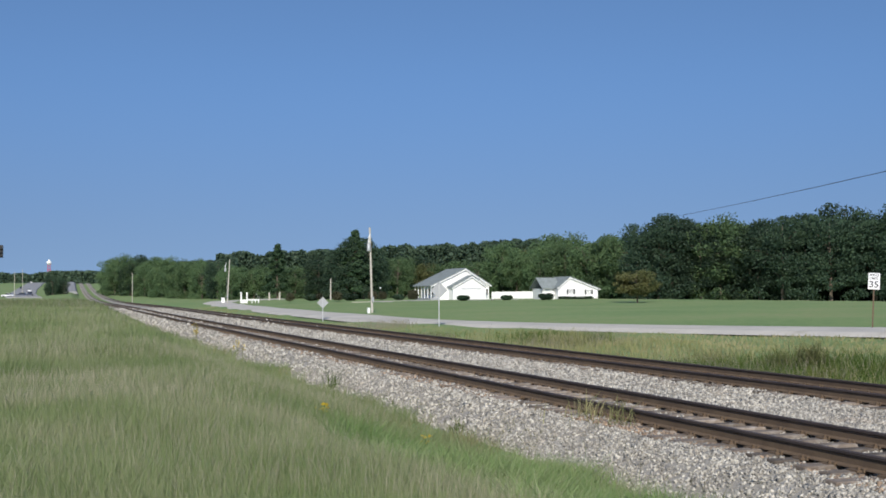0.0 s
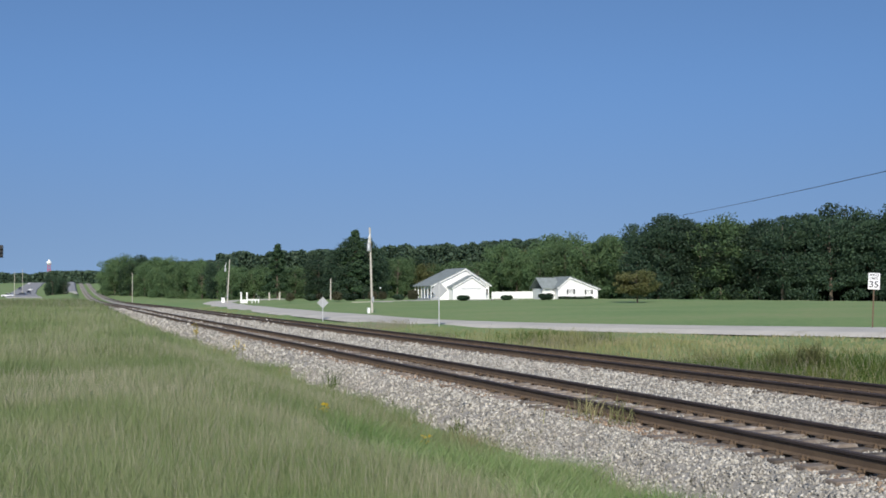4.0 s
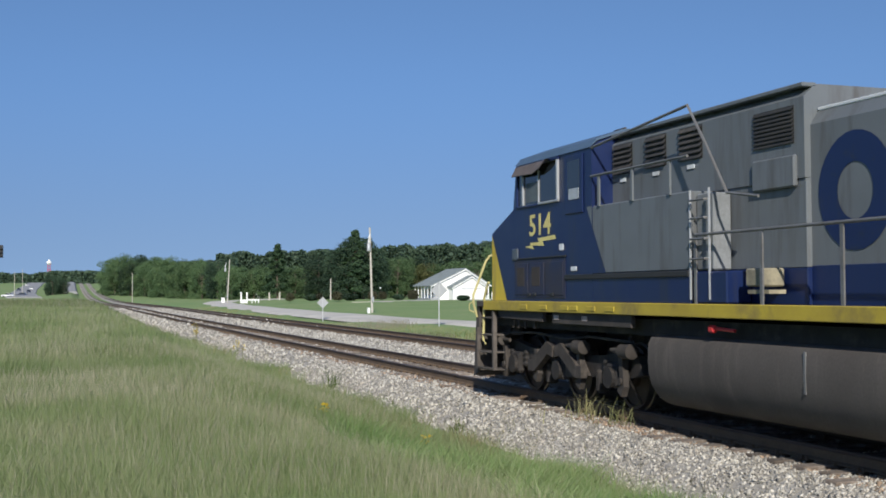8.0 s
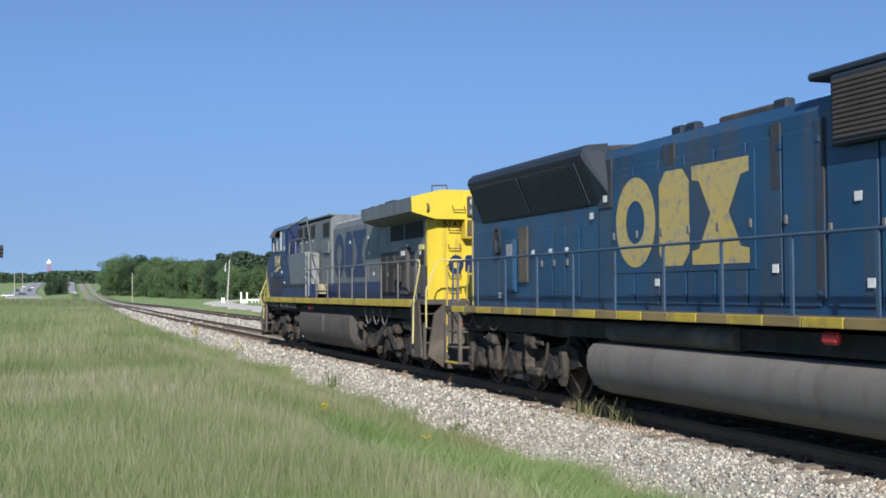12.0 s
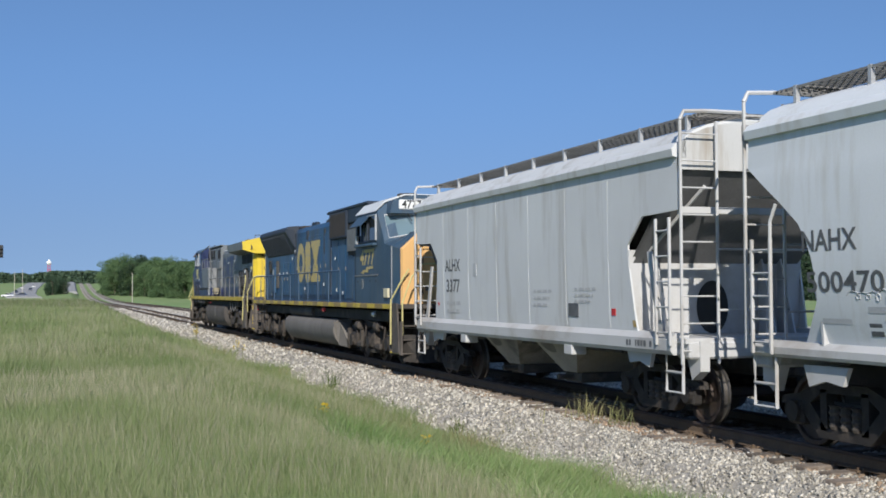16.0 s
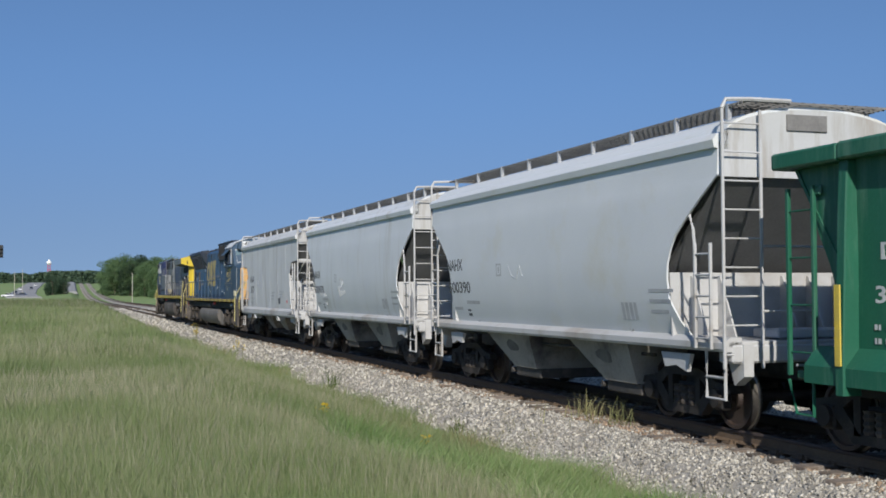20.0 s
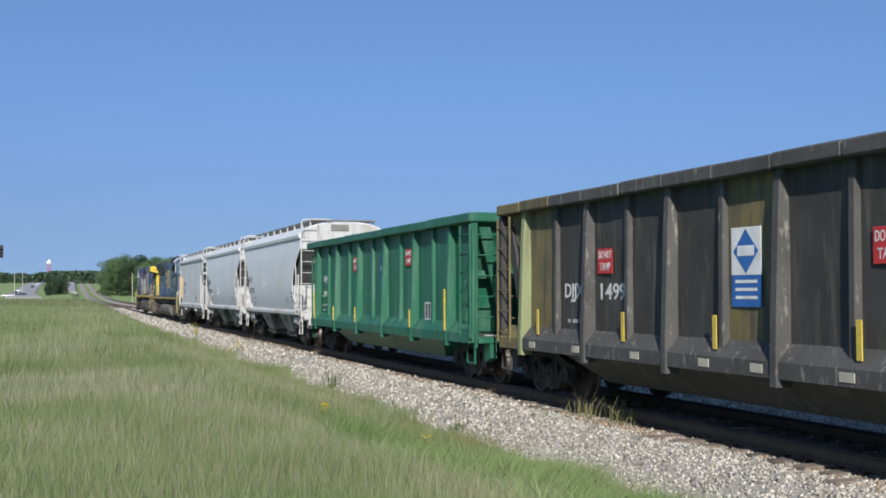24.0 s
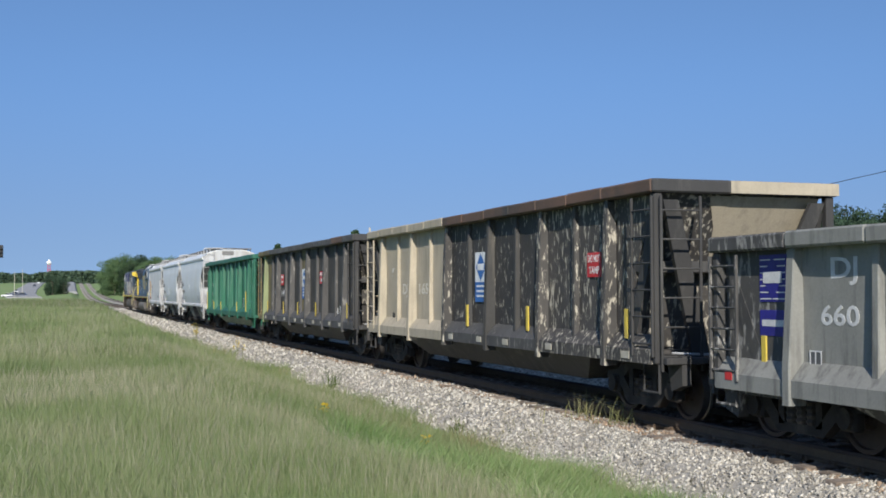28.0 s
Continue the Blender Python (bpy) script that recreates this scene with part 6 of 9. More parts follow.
    part("tail_column", Shape().box(-0.24, 0.16, -21.36, -21.0, 3.2, 4.36, 0.03), YELLOW, t)
    part("tail_lower_column", Shape().box(-0.24, 0.16, -21.08, -21.0, zd, 3.2, 0.02), YELLOW, t)
    for k in (-1, 1):
        part("wing_hook", Shape().tube([(k * 1.2, -21.36, 3.86), (k * 1.2, -21.42, 3.9), (k * 1.2, -21.42, 4.0), (k * 1.2, -21.36, 4.03)], 0.03, 6), GRIME, t)
    hl = part("headlight_case", Shape().box(-0.2, 0.1, -21.42, -21.34, 3.72, 4.24, 0.05), DARK, t)
    for z in (3.86, 4.1):
        part("headlight", Shape().lathe((-0.05, -21.43, z), "y", [(0, 0.09), (-0.02, 0.1), (0.02, 0.1)], 16), LAMP, hl, "round headlight lens")
    # flat plate in darkened yellow that paints the shade of a recess
    part("recess_shade", Shape().box(-0.19, 0.1, -21.365, -21.35, 3.26, 3.66, 0.004), surface("painted_recess_shade", (0.10, 0.08, 0.03), (0.06, 0.05, 0.03), rough=0.8, scale=4, fine=40), t, "dark plate painted as the recess shade under the lights")
    for z in (3.9, 3.42, 2.98, 2.3, 1.95):
        for x0, x1 in ((-0.56, -0.26), (0.26, 0.56)):
            yy = -21.34 if z > 3.7 else -21.02
            grab(t, [(x0, yy, z + 0.1), (x0, yy - 0.1, z), (x1, yy - 0.1, z), (x1, yy, z + 0.1)], GRIME, 0.015)
    words("514", 0.24, on_tail(-0.52, -21.03, 3.57), BLACK, t, "number", 0.36, 0.012)
    words("514", 0.24, on_tail(0.46, -21.03, 3.57), BLACK, t, "number", 0.3, 0.012)
    mark_shapes(t, on_tail(-0.58, -21.085, 2.6), 1.16, 0.44, BLUE1)
    part("tail_door_seam", Shape().box(-0.64, -0.62, -21.03, -21.0, zd, 3.66), SILL_YELLOW, t)
    part("roof_bar", Shape().tube([(-1.0, -21.1, 4.3), (-1.0, -21.1, 4.5), (-0.62, -21.1, 4.52), (-0.62, -21.1, 4.32)], 0.02, 6), DARK, t)
    # tank, trucks, ends
    half = [(1.3, 1.28), (1.41, 1.24), (1.46, 1.14), (1.47, 0.9), (1.46, 0.72), (1.41, 0.54), (1.32, 0.4), (1.2, 0.29), (1.05, 0.23)]
    tank = [(-a, b) for a, b in half[:1]] + half + [(-a, b) for a, b in half[:0:-1]]
    TANK = surface("dusty_tank", (0.088, 0.077, 0.068), (0.07, 0.06, 0.053), rough=0.85, scale=0.9, fine=30, bump=0.1, dirt=(0.12, 0.103, 0.088), dirt_amount=0.32, dirt_scale=0.7, streak=1)
    part("fuel_tank", Shape().prism(tank, "y", -14.85, -7.75), TANK, t, "dusty brown fuel tank", smooth=True)
    part("tank_end", Shape().loft([[(a, -14.85, b) for a, b in tank], [(a * 0.86, -15.1, b) for a, b in tank]]), TANK, t)
    part("fuel_filler", Shape().box(-1.5, -1.42, -9.55, -9.42, 1.36, 1.46, 0.02).tube([(-1.45, -9.5, 1.42), (-1.45, -10.0, 1.4)], 0.025, 6), RED, t, "red fuel cut-off handle")
    part("tank_gauge", Shape().box(-1.475, -1.455, -11.48, -11.44, 0.7, 1.2), STEEL, t)
    loco_truck(t, -4.15, 2.0, True)
    loco_truck(t, -18.2, 2.0, True)
    part("dust_bracket", Shape().box(-1.4, -1.2, -18.9, -18.6, 1.3, 1.5, 0.03), TRUCK_DUSTY, t)
    for y in (-16.4, -17.2, -18.0):
        part("hanging_cable", Shape().tube(sagging((-1.42, y, 1.5), (-1.36, y - 0.55, 1.45), 0.42), 0.018, 6), STEEL, t)
    part("air_reservoir", Shape().tube([(-1.15, -20.6, 1.1), (-1.15, -19.6, 1.1)], 0.16, 12), GRIME, t)
    stairwell(t, -0.82, 1, zd, GRIME)
    stairwell(t, -22.15, -1, zd, GRIME)
    for k in (-1, 1):
        part("stair_side", Shape().prism([(-21.15, 1.62), (-21.78, 1.72), (-22.0, 0.4), (-21.45, 0.4)], "x", *sorted((k * 1.535, k * 1.575))), GRIME, t, "grimy brown stair side plate")
    part("pilot", Shape().prism([(-0.82, 0.28), (-0.55, 0.2), (-0.62, 0.7), (-0.75, 1.72), (-0.9, 1.72)], "x", -1.5, 1.5), GRIME, t, "front pilot plate")
    part("rear_pilot", Shape().prism([(-1.3, 1.42), (-1.0, 1.7), (1.0, 1.7), (1.3, 1.42), (1.46, 0.45), (1.05, 0.14), (-1.05, 0.14), (-1.46, 0.45)], "y", -22.16, -22.08), GRIME, t, "rear pilot plate")
    for xx in (-0.7, -0.5, 0.5, 0.7):
        part("brake_hose", Shape().tube(sagging((xx, -22.15, 0.95), (xx + 0.1, -22.4, 0.95), 0.4), 0.024, 6), BLACK, t)
    coupler(t, 0, 1)
    coupler(t, -22.5, -1)
    for k in (-1, 1):
        handrail(t, k, [-9.15 - 1.53 * i for i in range(9)], zd, 2.68, 1.5, STEEL)
        grab(t, [(k * 1.5, -21.39, 2.68), (k * 1.5, -21.6, 2.67), (k * 1.5, -21.68, 2.55), (k * 1.57, -21.42, 1.75), (k * 1.6, -21.42, 0.7)], PALE_RAIL, 0.023)
        grab(t, [(k * 1.5, -22.14, 1.1), (k * 1.5, -22.14, 1.95), (k * 1.24, -22.12, 2.6), (k * 1.1, -22.1, 2.67), (k * 0.25, -22.1, 2.67)], PALE_RAIL, 0.022)
        grab(t, [(k * 0.7, -22.1, 1.7), (k * 0.7, -22.1, 2.67)], STEEL, 0.03)
        grab(t, [(k * 1.5, -1.42, 2.1), (k * 1.5, -1.36, 2.08), (k * 1.5, -1.17, 1.8), (k * 1.53, -1.18, 0.96), (k * 1.53, -1.3, 0.88)], PALE_RAIL, 0.025)
        grab(t, [(k * 0.4, -0.74, 2.7), (k * 1.12, -0.75, 2.69), (k * 1.22, -0.75, 2.65), (k * 1.3, -0.75, 2.55), (k * 1.58, -0.75, 1.85), (k * 1.58, -0.75, 1.7), (k * 1.5, -0.76, 1.4)], PALE_RAIL, 0.025)
        grab(t, [(k * 1.56, -0.78, 1.72), (k * 1.66, -0.74, 1.68), (k * 1.66, -0.72, 1.55), (k * 1.56, -0.76, 1.5)], PALE_RAIL, 0.014)
    return t


# ---- second locomotive, running cab last ----
def second_locomotive():
    t = empty("diesel_locomotive", "faded blue diesel locomotive with an orange nose, cab at the rear", "locomotive")
    zd = 1.62
    part("underframe", Shape().box(-1.3, 1.3, -21.4, -1.2, 1.15, 1.42).box(-0.5, 0.5, -22.4, -0.8, 0.72, 1.2), TRUCK, t, "dark underframe")
    part("deck", Shape().box(-1.55, 1.55, -22.7, -0.9, 1.5, zd, 0.015), GRIME, t)
    DULL = surface("worn_sill", (0.26, 0.19, 0.07), (0.20, 0.15, 0.065), rough=0.7, scale=2, fine=40)
    for k in (-1, 1):
        for i in range(27):
            y = -1.4 - 0.76 * i
            part("sill_block", Shape().box(*sorted((k * 1.52, k * 1.572)), y - 0.74, y, 1.49, zd - 0.005, 0.008), SILL_YELLOW if i % 2 == 0 else DULL, t, "yellow reflective sill block" if i % 2 == 0 else "dull brownish sill block")
    yh0, yh1 = -18.2, -1.32
    CAB2 = surface("faded_cab_blue", (0.036, 0.072, 0.115), (0.03, 0.06, 0.098), rough=0.5, scale=0.8, fine=50, bump=0.03, grain=0.08, dirt=(0.06, 0.075, 0.09), dirt_amount=0.35, dirt_scale=0.9, streak=1)
    part("hood", Shape().loft([[(-1.05, y, zd), (1.05, y, zd), (1.05, y, 4.1), (0.92, y, 4.28), (-0.92, y, 4.28), (-1.05, y, 4.1)] for y in (yh0, yh1)]), BLUE2, t, "faded blue engine hood")
    part("hood_end_strip", Shape().box(-1.06, -0.95, yh1 - 0.05, yh1 + 0.03, zd, 4.15, 0.01), GOLD, t)
    part("end_face", Shape().box(-0.9, 0.9, yh1, yh1 + 0.25, zd, 4.1, 0.03), BLUE2, t)
    for k in (-1, 1):
        fl = part("radiator_flare", Shape().loft([[(k * 1.05, y, 3.36), (k * 1.38, y, 4.12), (k * 1.41, y, 4.2), (k * 1.38, y, 4.3), (k * 1.28, y, 4.38), (k * 0.9, y, 4.42), (k * 0.9, y, 4.1)] for y in (-7.45, -1.98)]), BLUE2_DARK, t, "dark flared radiator")
        for a, b in ((-4.55, -2.2), (-7.1, -4.72)):
            n = 26
            for i in range(n):
                y = a + (b - a) * i / (n - 1)
                s = Shape().add([(k * 1.085, y - 0.012, 3.4), (k * 1.395, y - 0.012, 4.1), (k * 1.395, y + 0.012, 4.1), (k * 1.085, y + 0.012, 3.4),
                       (k * 1.06, y - 0.012, 3.41), (k * 1.37, y - 0.012, 4.11), (k * 1.37, y + 0.012, 4.11), (k * 1.06, y + 0.012, 3.41)],
                      [(0, 1, 2, 3), (0, 4, 5, 1), (3, 2, 6, 7)])
                part("radiator_fin", s, BLUE2_DARK, fl)
            part("screen_back", Shape().add([(k * 1.07, a, 3.385), (k * 1.07, b, 3.385), (k * 1.384, b, 4.1), (k * 1.384, a, 4.1)], [(0, 1, 2, 3)]), GRILLE, fl, "black radiator screen")
    part("end_brace", Shape().add([(-1.052, -7.45, 3.36), (-1.38, -7.45, 4.12), (-1.38, -7.45, 4.3), (-1.1, -7.7, 4.24), (-1.052, -7.8, 3.5)], [(0, 1, 2, 3, 4)]), BLUE2_DARK, t)
    for y in (-3.2, -4.9, -6.6):
        part("roof_fan", Shape().lathe((0, y, 4.36), "z", [(0, 0.72), (0.09, 0.72), (0.09, 0.6), (0.05, 0.1)], 22), DARK, t)
    door_panels(t, -1.05, -6.68, -5.0, 1.8, 3.08, 3, BLUE2)
    part("hood_seam", Shape().box(-1.056, -1.05, -7.42, -7.38, zd, 4.1), BLUE2_DARK, t)
    part("end_panel", Shape().box(-1.07, -1.05, -2.9, -1.5, 1.75, 3.2, 0.01), BLUE2, t)
    slats(t, "tall_vent", -1.06, -4.42, -3.98, 2.1, 3.18, 7, surface("dusty_vent_slats", (0.07, 0.068, 0.062), (0.052, 0.05, 0.048), rough=0.8, scale=3, fine=40), True, 0.04)
    part("control_box", Shape().box(-1.15, -1.05, -3.85, -3.45, 1.9, 2.95, 0.02), BLUE2, t)
    part("control_label", Shape().box(-1.156, -1.15, -3.8, -3.5, 2.62, 2.86), surface("dull_label", (0.30, 0.33, 0.34), rough=0.7, scale=5, fine=40), t)
    part("cable_reel", Shape().tube([(-1.14 - 0.01 * (i % 3), -3.02 + (0.18 - 0.003 * i) * math.cos(i * 0.6), 2.95 + 0.26 * math.sin(i * 0.6)) for i in range(22)], 0.026, 6), BLACK, t, "coiled black cable")
    door_panels(t, -1.05, -13.3, -7.9, 1.72, 3.9, 7, BLUE2)
    door_panels(t, -1.05, -16.2, -13.4, 1.72, 3.6, 3, BLUE2)
    STREAK = surface("sooty_streak", (0.03, 0.038, 0.05), (0.045, 0.045, 0.045), rough=0.7, scale=2, fine=40, dirt=(0.024, 0.06, 0.14), dirt_amount=0.45, dirt_scale=1.2, streak=1)
    for y0, y1, z0, z1 in ((-9.9, -9.55, 3.72, 4.12), (-13.36, -13.2, 1.8, 4.0), (-7.9, -7.44, 3.3, 4.1), (-12.5, -12.3, 3.2, 4.05)):
        part("soot_streak", Shape().box(-1.075, -1.05, y0, y1, z0, z1, 0.004), STREAK, t)
    part("emblem_ground", Shape().box(-1.082, -1.05, -11.95, -8.0, 2.2, 3.78, 0.006), BLUE2, t)
    mark_shapes(t, on_side(-1.085, -8.08, 3.0), 3.75, 1.42, GOLD)
    for y, z in ((-3.0, 1.85), (-4.7, 2.65), (-5.5, 2.65), (-6.2, 2.65), (-7.2, 3.2), (-7.7, 3.45), (-9.4, 2.05), (-12.4, 2.2), (-14.0, 3.0), (-14.2, 2.0), (-15.0, 1.9), (-16.6, 3.0)):
        label_plate(t, -1.09, y, z, 0.13, 0.11)
    # stepped-up hood by the cab
    part("screen_box", Shape().box(-1.2, 1.2, -15.8, -13.65, 3.6, 4.44, 0.03), BLUE2_DARK, t)
    BIN = surface("rusty_brown_screen", (0.052, 0.043, 0.038), (0.04, 0.034, 0.03), rough=0.9, scale=2, fine=60)
    slats(t, "dust_bin_screen", -1.203, -15.74, -13.72, 3.68, 4.38, 12, BIN, False, 0.012)
    part("step_up_hood", Shape().box(-1.15, 1.15, yh0, -15.8, 4.0, 4.5, 0.04), BLUE2_DARK, t, "sooty raised hood")
    part("roof_plate", Shape().box(-1.18, 1.18, yh0, -13.2, 4.44, 4.54, 0.03), BLUE2_DARK, t)
    part("gill_box", Shape().box(-1.14, -1.05, -17.5, -15.82, 3.05, 3.98, 0.02), GRILLE, t)
    slats(t, "inverter_gills", -1.145, -17.42, -15.9, 3.16, 3.82, 13, surface("dull_gill_blue", (0.07, 0.085, 0.10), (0.05, 0.06, 0.072), rough=0.7, scale=3, fine=40), True, 0.05)
    part("tall_door", Shape().box(-1.3, -1.05, -18.2, -17.3, 1.65, 3.1, 0.02), BLUE2_DARK, t)
    part("narrow_door", Shape().box(-1.1, -1.05, -17.25, -16.3, 1.65, 3.0, 0.02), BLUE2, t)
    # dark strip on the door's face, painted in as a gap's shadow
    part("painted_gap_shadow", Shape().box(-1.31, -1.3, -17.62, -17.5, 1.7, 3.0), GRILLE, t)
    part("exhaust", Shape().box(-0.5, 0.5, -11.6, -10.2, 4.25, 4.48, 0.03), DARK, t, "dark exhaust silencer")
    for y in (-9.6, -10.0, -12.2):
        part("lift_lug", Shape().box(-0.86, -0.7, y - 0.15, y + 0.15, 4.26, 4.42, 0.03), BLUE2_DARK, t)
    # cab
    part("cab", Shape().loft([[(-1.5, y, zd), (1.5, y, zd), (1.5, y, 4.08), (1.25, y, 4.3), (0.7, y, 4.5), (-0.7, y, 4.5), (-1.25, y, 4.3), (-1.5, y, 4.08)] for y in (yh0, -20.42)]
                             + [[(-1.46, y, zd), (1.46, y, zd), (1.46, y, 3.26), (1.36, y, 3.3), (0.7, y, 3.36), (-0.7, y, 3.36), (-1.36, y, 3.3), (-1.46, y, 3.26)] for y in (-20.98,)]), CAB2, t, "faded blue cab")
    # the roof's near-white colour holds the sun on it
    part("cab_roof", Shape().loft([[(-1.53, y, 4.09), (-1.27, y, 4.33), (-0.7, y, 4.53), (0.7, y, 4.53), (1.27, y, 4.33), (1.53, y, 4.09), (1.27, y, 4.37), (0.7, y, 4.57), (-0.7, y, 4.57), (-1.27, y, 4.37)] for y in (yh0, -20.4)]), SUNLIT_ROOF, t, "pale cab roof with sunlight put into its colour")
    part("number_housing", Shape().loft([[(-1.3, y, 4.0), (1.3, y, 4.0), (1.2, y, 4.36), (0.6, y, 4.5), (-0.6, y, 4.5), (-1.2, y, 4.36)] for y in (-20.42, -20.98)]), CAB2, t)
    part("roof_rail", Shape().tube([(-1.02, -20.9, 4.36), (-1.02, -20.9, 4.52), (-0.55, -20.9, 4.54), (-0.55, -20.9, 4.44)], 0.016, 6), DARK, t)
    part("roof_antenna", Shape().box(-0.8, -0.5, -20.2, -19.9, 4.52, 4.6, 0.03), DARK, t)
    for k in (-1, 1):
        nb = part("number_board", Shape().box(*sorted((k * 0.38, k * 1.06)), -21.02, -20.96, 4.1, 4.36, 0.05), DECAL, t, "white number board")
        words("4777", 0.29, on_tail(k * 0.72, -21.024, 4.23), BLACK, nb, "number", 0.54, 0.02)
        q = [(k * 0.1, -21.03, 3.56), (k * 1.32, -20.93, 3.34), (k * 1.36, -20.62, 3.97), (k * 0.1, -20.96, 4.0)]
        # the pane's lighter blue-green base stands in for reflected light
        ws = part("windshield", Shape().add(q, [(0, 1, 2, 3)]), glass("reflecting_windshield", (0.13, 0.19, 0.22)), t, "windshield with bright reflections put into its colour")
        part("window_gasket", Shape().tube([(x, y - 0.012, z) for x, y, z in q + q[:1]], 0.025, 6), GALV, ws)
        part("wiper", Shape().tube([(k * 0.5, -21.02, 4.06), (k * 0.3, -21.06, 3.82)], 0.015, 5).tube([(k * 0.85, -20.96, 4.05), (k * 0.7, -20.99, 3.8)], 0.015, 5), BLACK, ws)
    hl = part("headlight_case", Shape().box(-0.32, 0.32, -21.08, -20.9, 4.06, 4.42, 0.06), DARK, t)
    for xx in (-0.16, 0.16):
        part("headlight", Shape().lathe((xx, -21.1, 4.24), "y", [(0.05, 0.13), (-0.05, 0.14), (-0.06, 0.125), (0.0, 0.1), (0.03, 0.03)], 16), surface("dim_lens", (0.25, 0.25, 0.25), rough=0.15, metal=0.6, scale=3, fine=40, bump=0), hl, "round headlight lens")
    for k in (-1, 1):
        w = part("side_window", Shape().box(*sorted((k * 1.49, k * 1.508)), -20.36, -18.5, 3.32, 3.98), GLASS, t, "dark cab side window")
        part("window_interior", Shape().box(*sorted((k * 1.508, k * 1.512)), -19.5, -18.95, 3.36, 3.7), surface("dim_cab_interior", (0.10, 0.12, 0.13), rough=0.8, scale=3, fine=20), w)
        fr = Shape()
        for y0, y1, z0, z1 in ((-18.52, -18.46, 3.28, 4.0), (-20.4, -18.46, 3.28, 3.33), (-19.56, -19.5, 3.32, 3.98), (-18.98, -18.94, 3.32, 3.98), (-19.24, -19.2, 3.32, 3.8)):
            fr.box(*sorted((k * 1.5, k * 1.55)), y0, y1, z0, z1, 0.01)
        part("window_frame", fr, BLUE2_DARK, w)
        part("rear_frame", Shape().box(*sorted((k * 1.5, k * 1.55)), -20.4, -20.35, 3.3, 4.0, 0.008).box(*sorted((k * 1.5, k * 1.55)), -20.4, -19.5, 3.98, 4.01, 0.008), GALV, w, "pale metal window frame")
        part("awning", Shape().add([(k * 1.5, -19.72, 4.03), (k * 1.5, -18.48, 4.03), (k * 1.78, -18.56, 3.74), (k * 1.78, -19.8, 3.74), (k * 1.78, -19.8, 3.72), (k * 1.78, -18.56, 3.72), (k * 1.5, -18.48, 4.0), (k * 1.5, -19.72, 4.0)],
                                   [(0, 1, 2, 3), (4, 5, 6, 7), (3, 2, 5, 4), (0, 3, 4, 7), (1, 6, 5, 2)]), CAB2, w, "blue window awning")
        part("arm_rest", Shape().box(*sorted((k * 1.5, k * 1.64)), -20.42, -18.5, 3.16, 3.24, 0.02), CAB2, w)
        part("mirror", Shape().box(*sorted((k * 1.52, k * 1.6)), -18.6, -18.48, 3.26, 3.5, 0.02), GALV, w)
    words("4777", 0.58, on_side(-1.504, -19.42, 2.86), GOLD, t, "number", 1.46, 0.03)
    bolt_mark(t, on_side(-1.504, -18.7, 2.47), 1.36, GOLD)
    part("cab_molding", Shape().box(-1.52, -1.5, -20.5, -18.1, 2.36, 2.4, 0.006), STEEL, t)
    for y in (-18.4, -19.7, -20.3):
        part("bolt_hole", Shape().box(-1.508, -1.5, y - 0.03, y + 0.03, 2.2, 2.26), BLACK, t)
    part("cab_vent", Shape().box(-1.515, -1.5, -19.02, -18.8, 2.02, 2.28, 0.005), surface("grey_vent", (0.2, 0.22, 0.23), rough=0.7, scale=5, fine=40), t)
    for j in range(5):
        part("vent_slot", Shape().box(-1.519, -1.514, -18.99, -18.83, 2.05 + 0.045 * j, 2.07 + 0.045 * j), BLACK, t)
    part("plate", Shape().box(-1.512, -1.42, -21.42, -21.06, 1.78, 2.02, 0.004), surface("cream_plate", (0.6, 0.55, 0.38), rough=0.7, scale=5, fine=40), t, "cream builder's plate")
    # nose: blue sides, an orange front with cut top corners
    prof = lambda w, z0, z1, y: [(-w, y, zd), (w, y, zd), (w, y, z0), (w * 0.62, y, z1), (-w * 0.62, y, z1), (-w, y, z0)]
    part("nose", Shape().loft([prof(1.46, 3.2, 3.4, -20.9), prof(1.45, 3.1, 3.46, -21.64), prof(1.34, 3.02, 3.48, -22.06)]), CAB2, t, "faded blue nose")
    part("nose_edge", Shape().tube([(-1.455, -21.64, zd), (-1.455, -21.64, 3.1)], 0.014, 5), GALV, t)
    part("nose_front", Shape().loft([prof(1.345, 3.03, 3.49, -22.05), prof(1.3, 3.0, 3.46, -22.12)]), PEACH, t, "faded orange nose front")
    nd = part("nose_door", Shape().box(-0.78, 0.06, -22.16, -22.11, zd + 0.03, 3.32, 0.03), PEACH, t, "orange nose door")
    part("door_window", Shape().box(-0.62, -0.26, -22.18, -22.15, 2.98, 3.26, 0.07), GLASS, nd)
    part("door_bar", Shape().tube([(-0.84, -22.17, 2.4), (-0.84, -22.17, 3.28)], 0.02, 6), RUST, nd)
    for z in (1.95, 2.7, 3.2):
        part("door_hinge", Shape().tube([(-0.8, -22.17, z - 0.1), (-0.8, -22.17, z + 0.1)], 0.025, 6), RUST, nd)
    part("door_latch", Shape().box(-0.72, -0.62, -22.18, -22.15, 1.95, 2.05, 0.01), GRIME, nd)
    grab(t, [(-1.0, -22.14, 2.55), (-1.0, -22.2, 2.6), (-1.0, -22.2, 3.15), (-1.0, -22.14, 3.2)], RUST)
    part("nose_walk", Shape().box(-0.8, 0.8, -22.0, -21.0, 3.45, 3.5, 0.02), BLUE2_DARK, t)
    part("nose_lamp", Shape().lathe((0.25, -22.18, 2.0), "y", [(0.03, 0.07), (-0.02, 0.08), (-0.03, 0.05)], 12), LAMP, t)
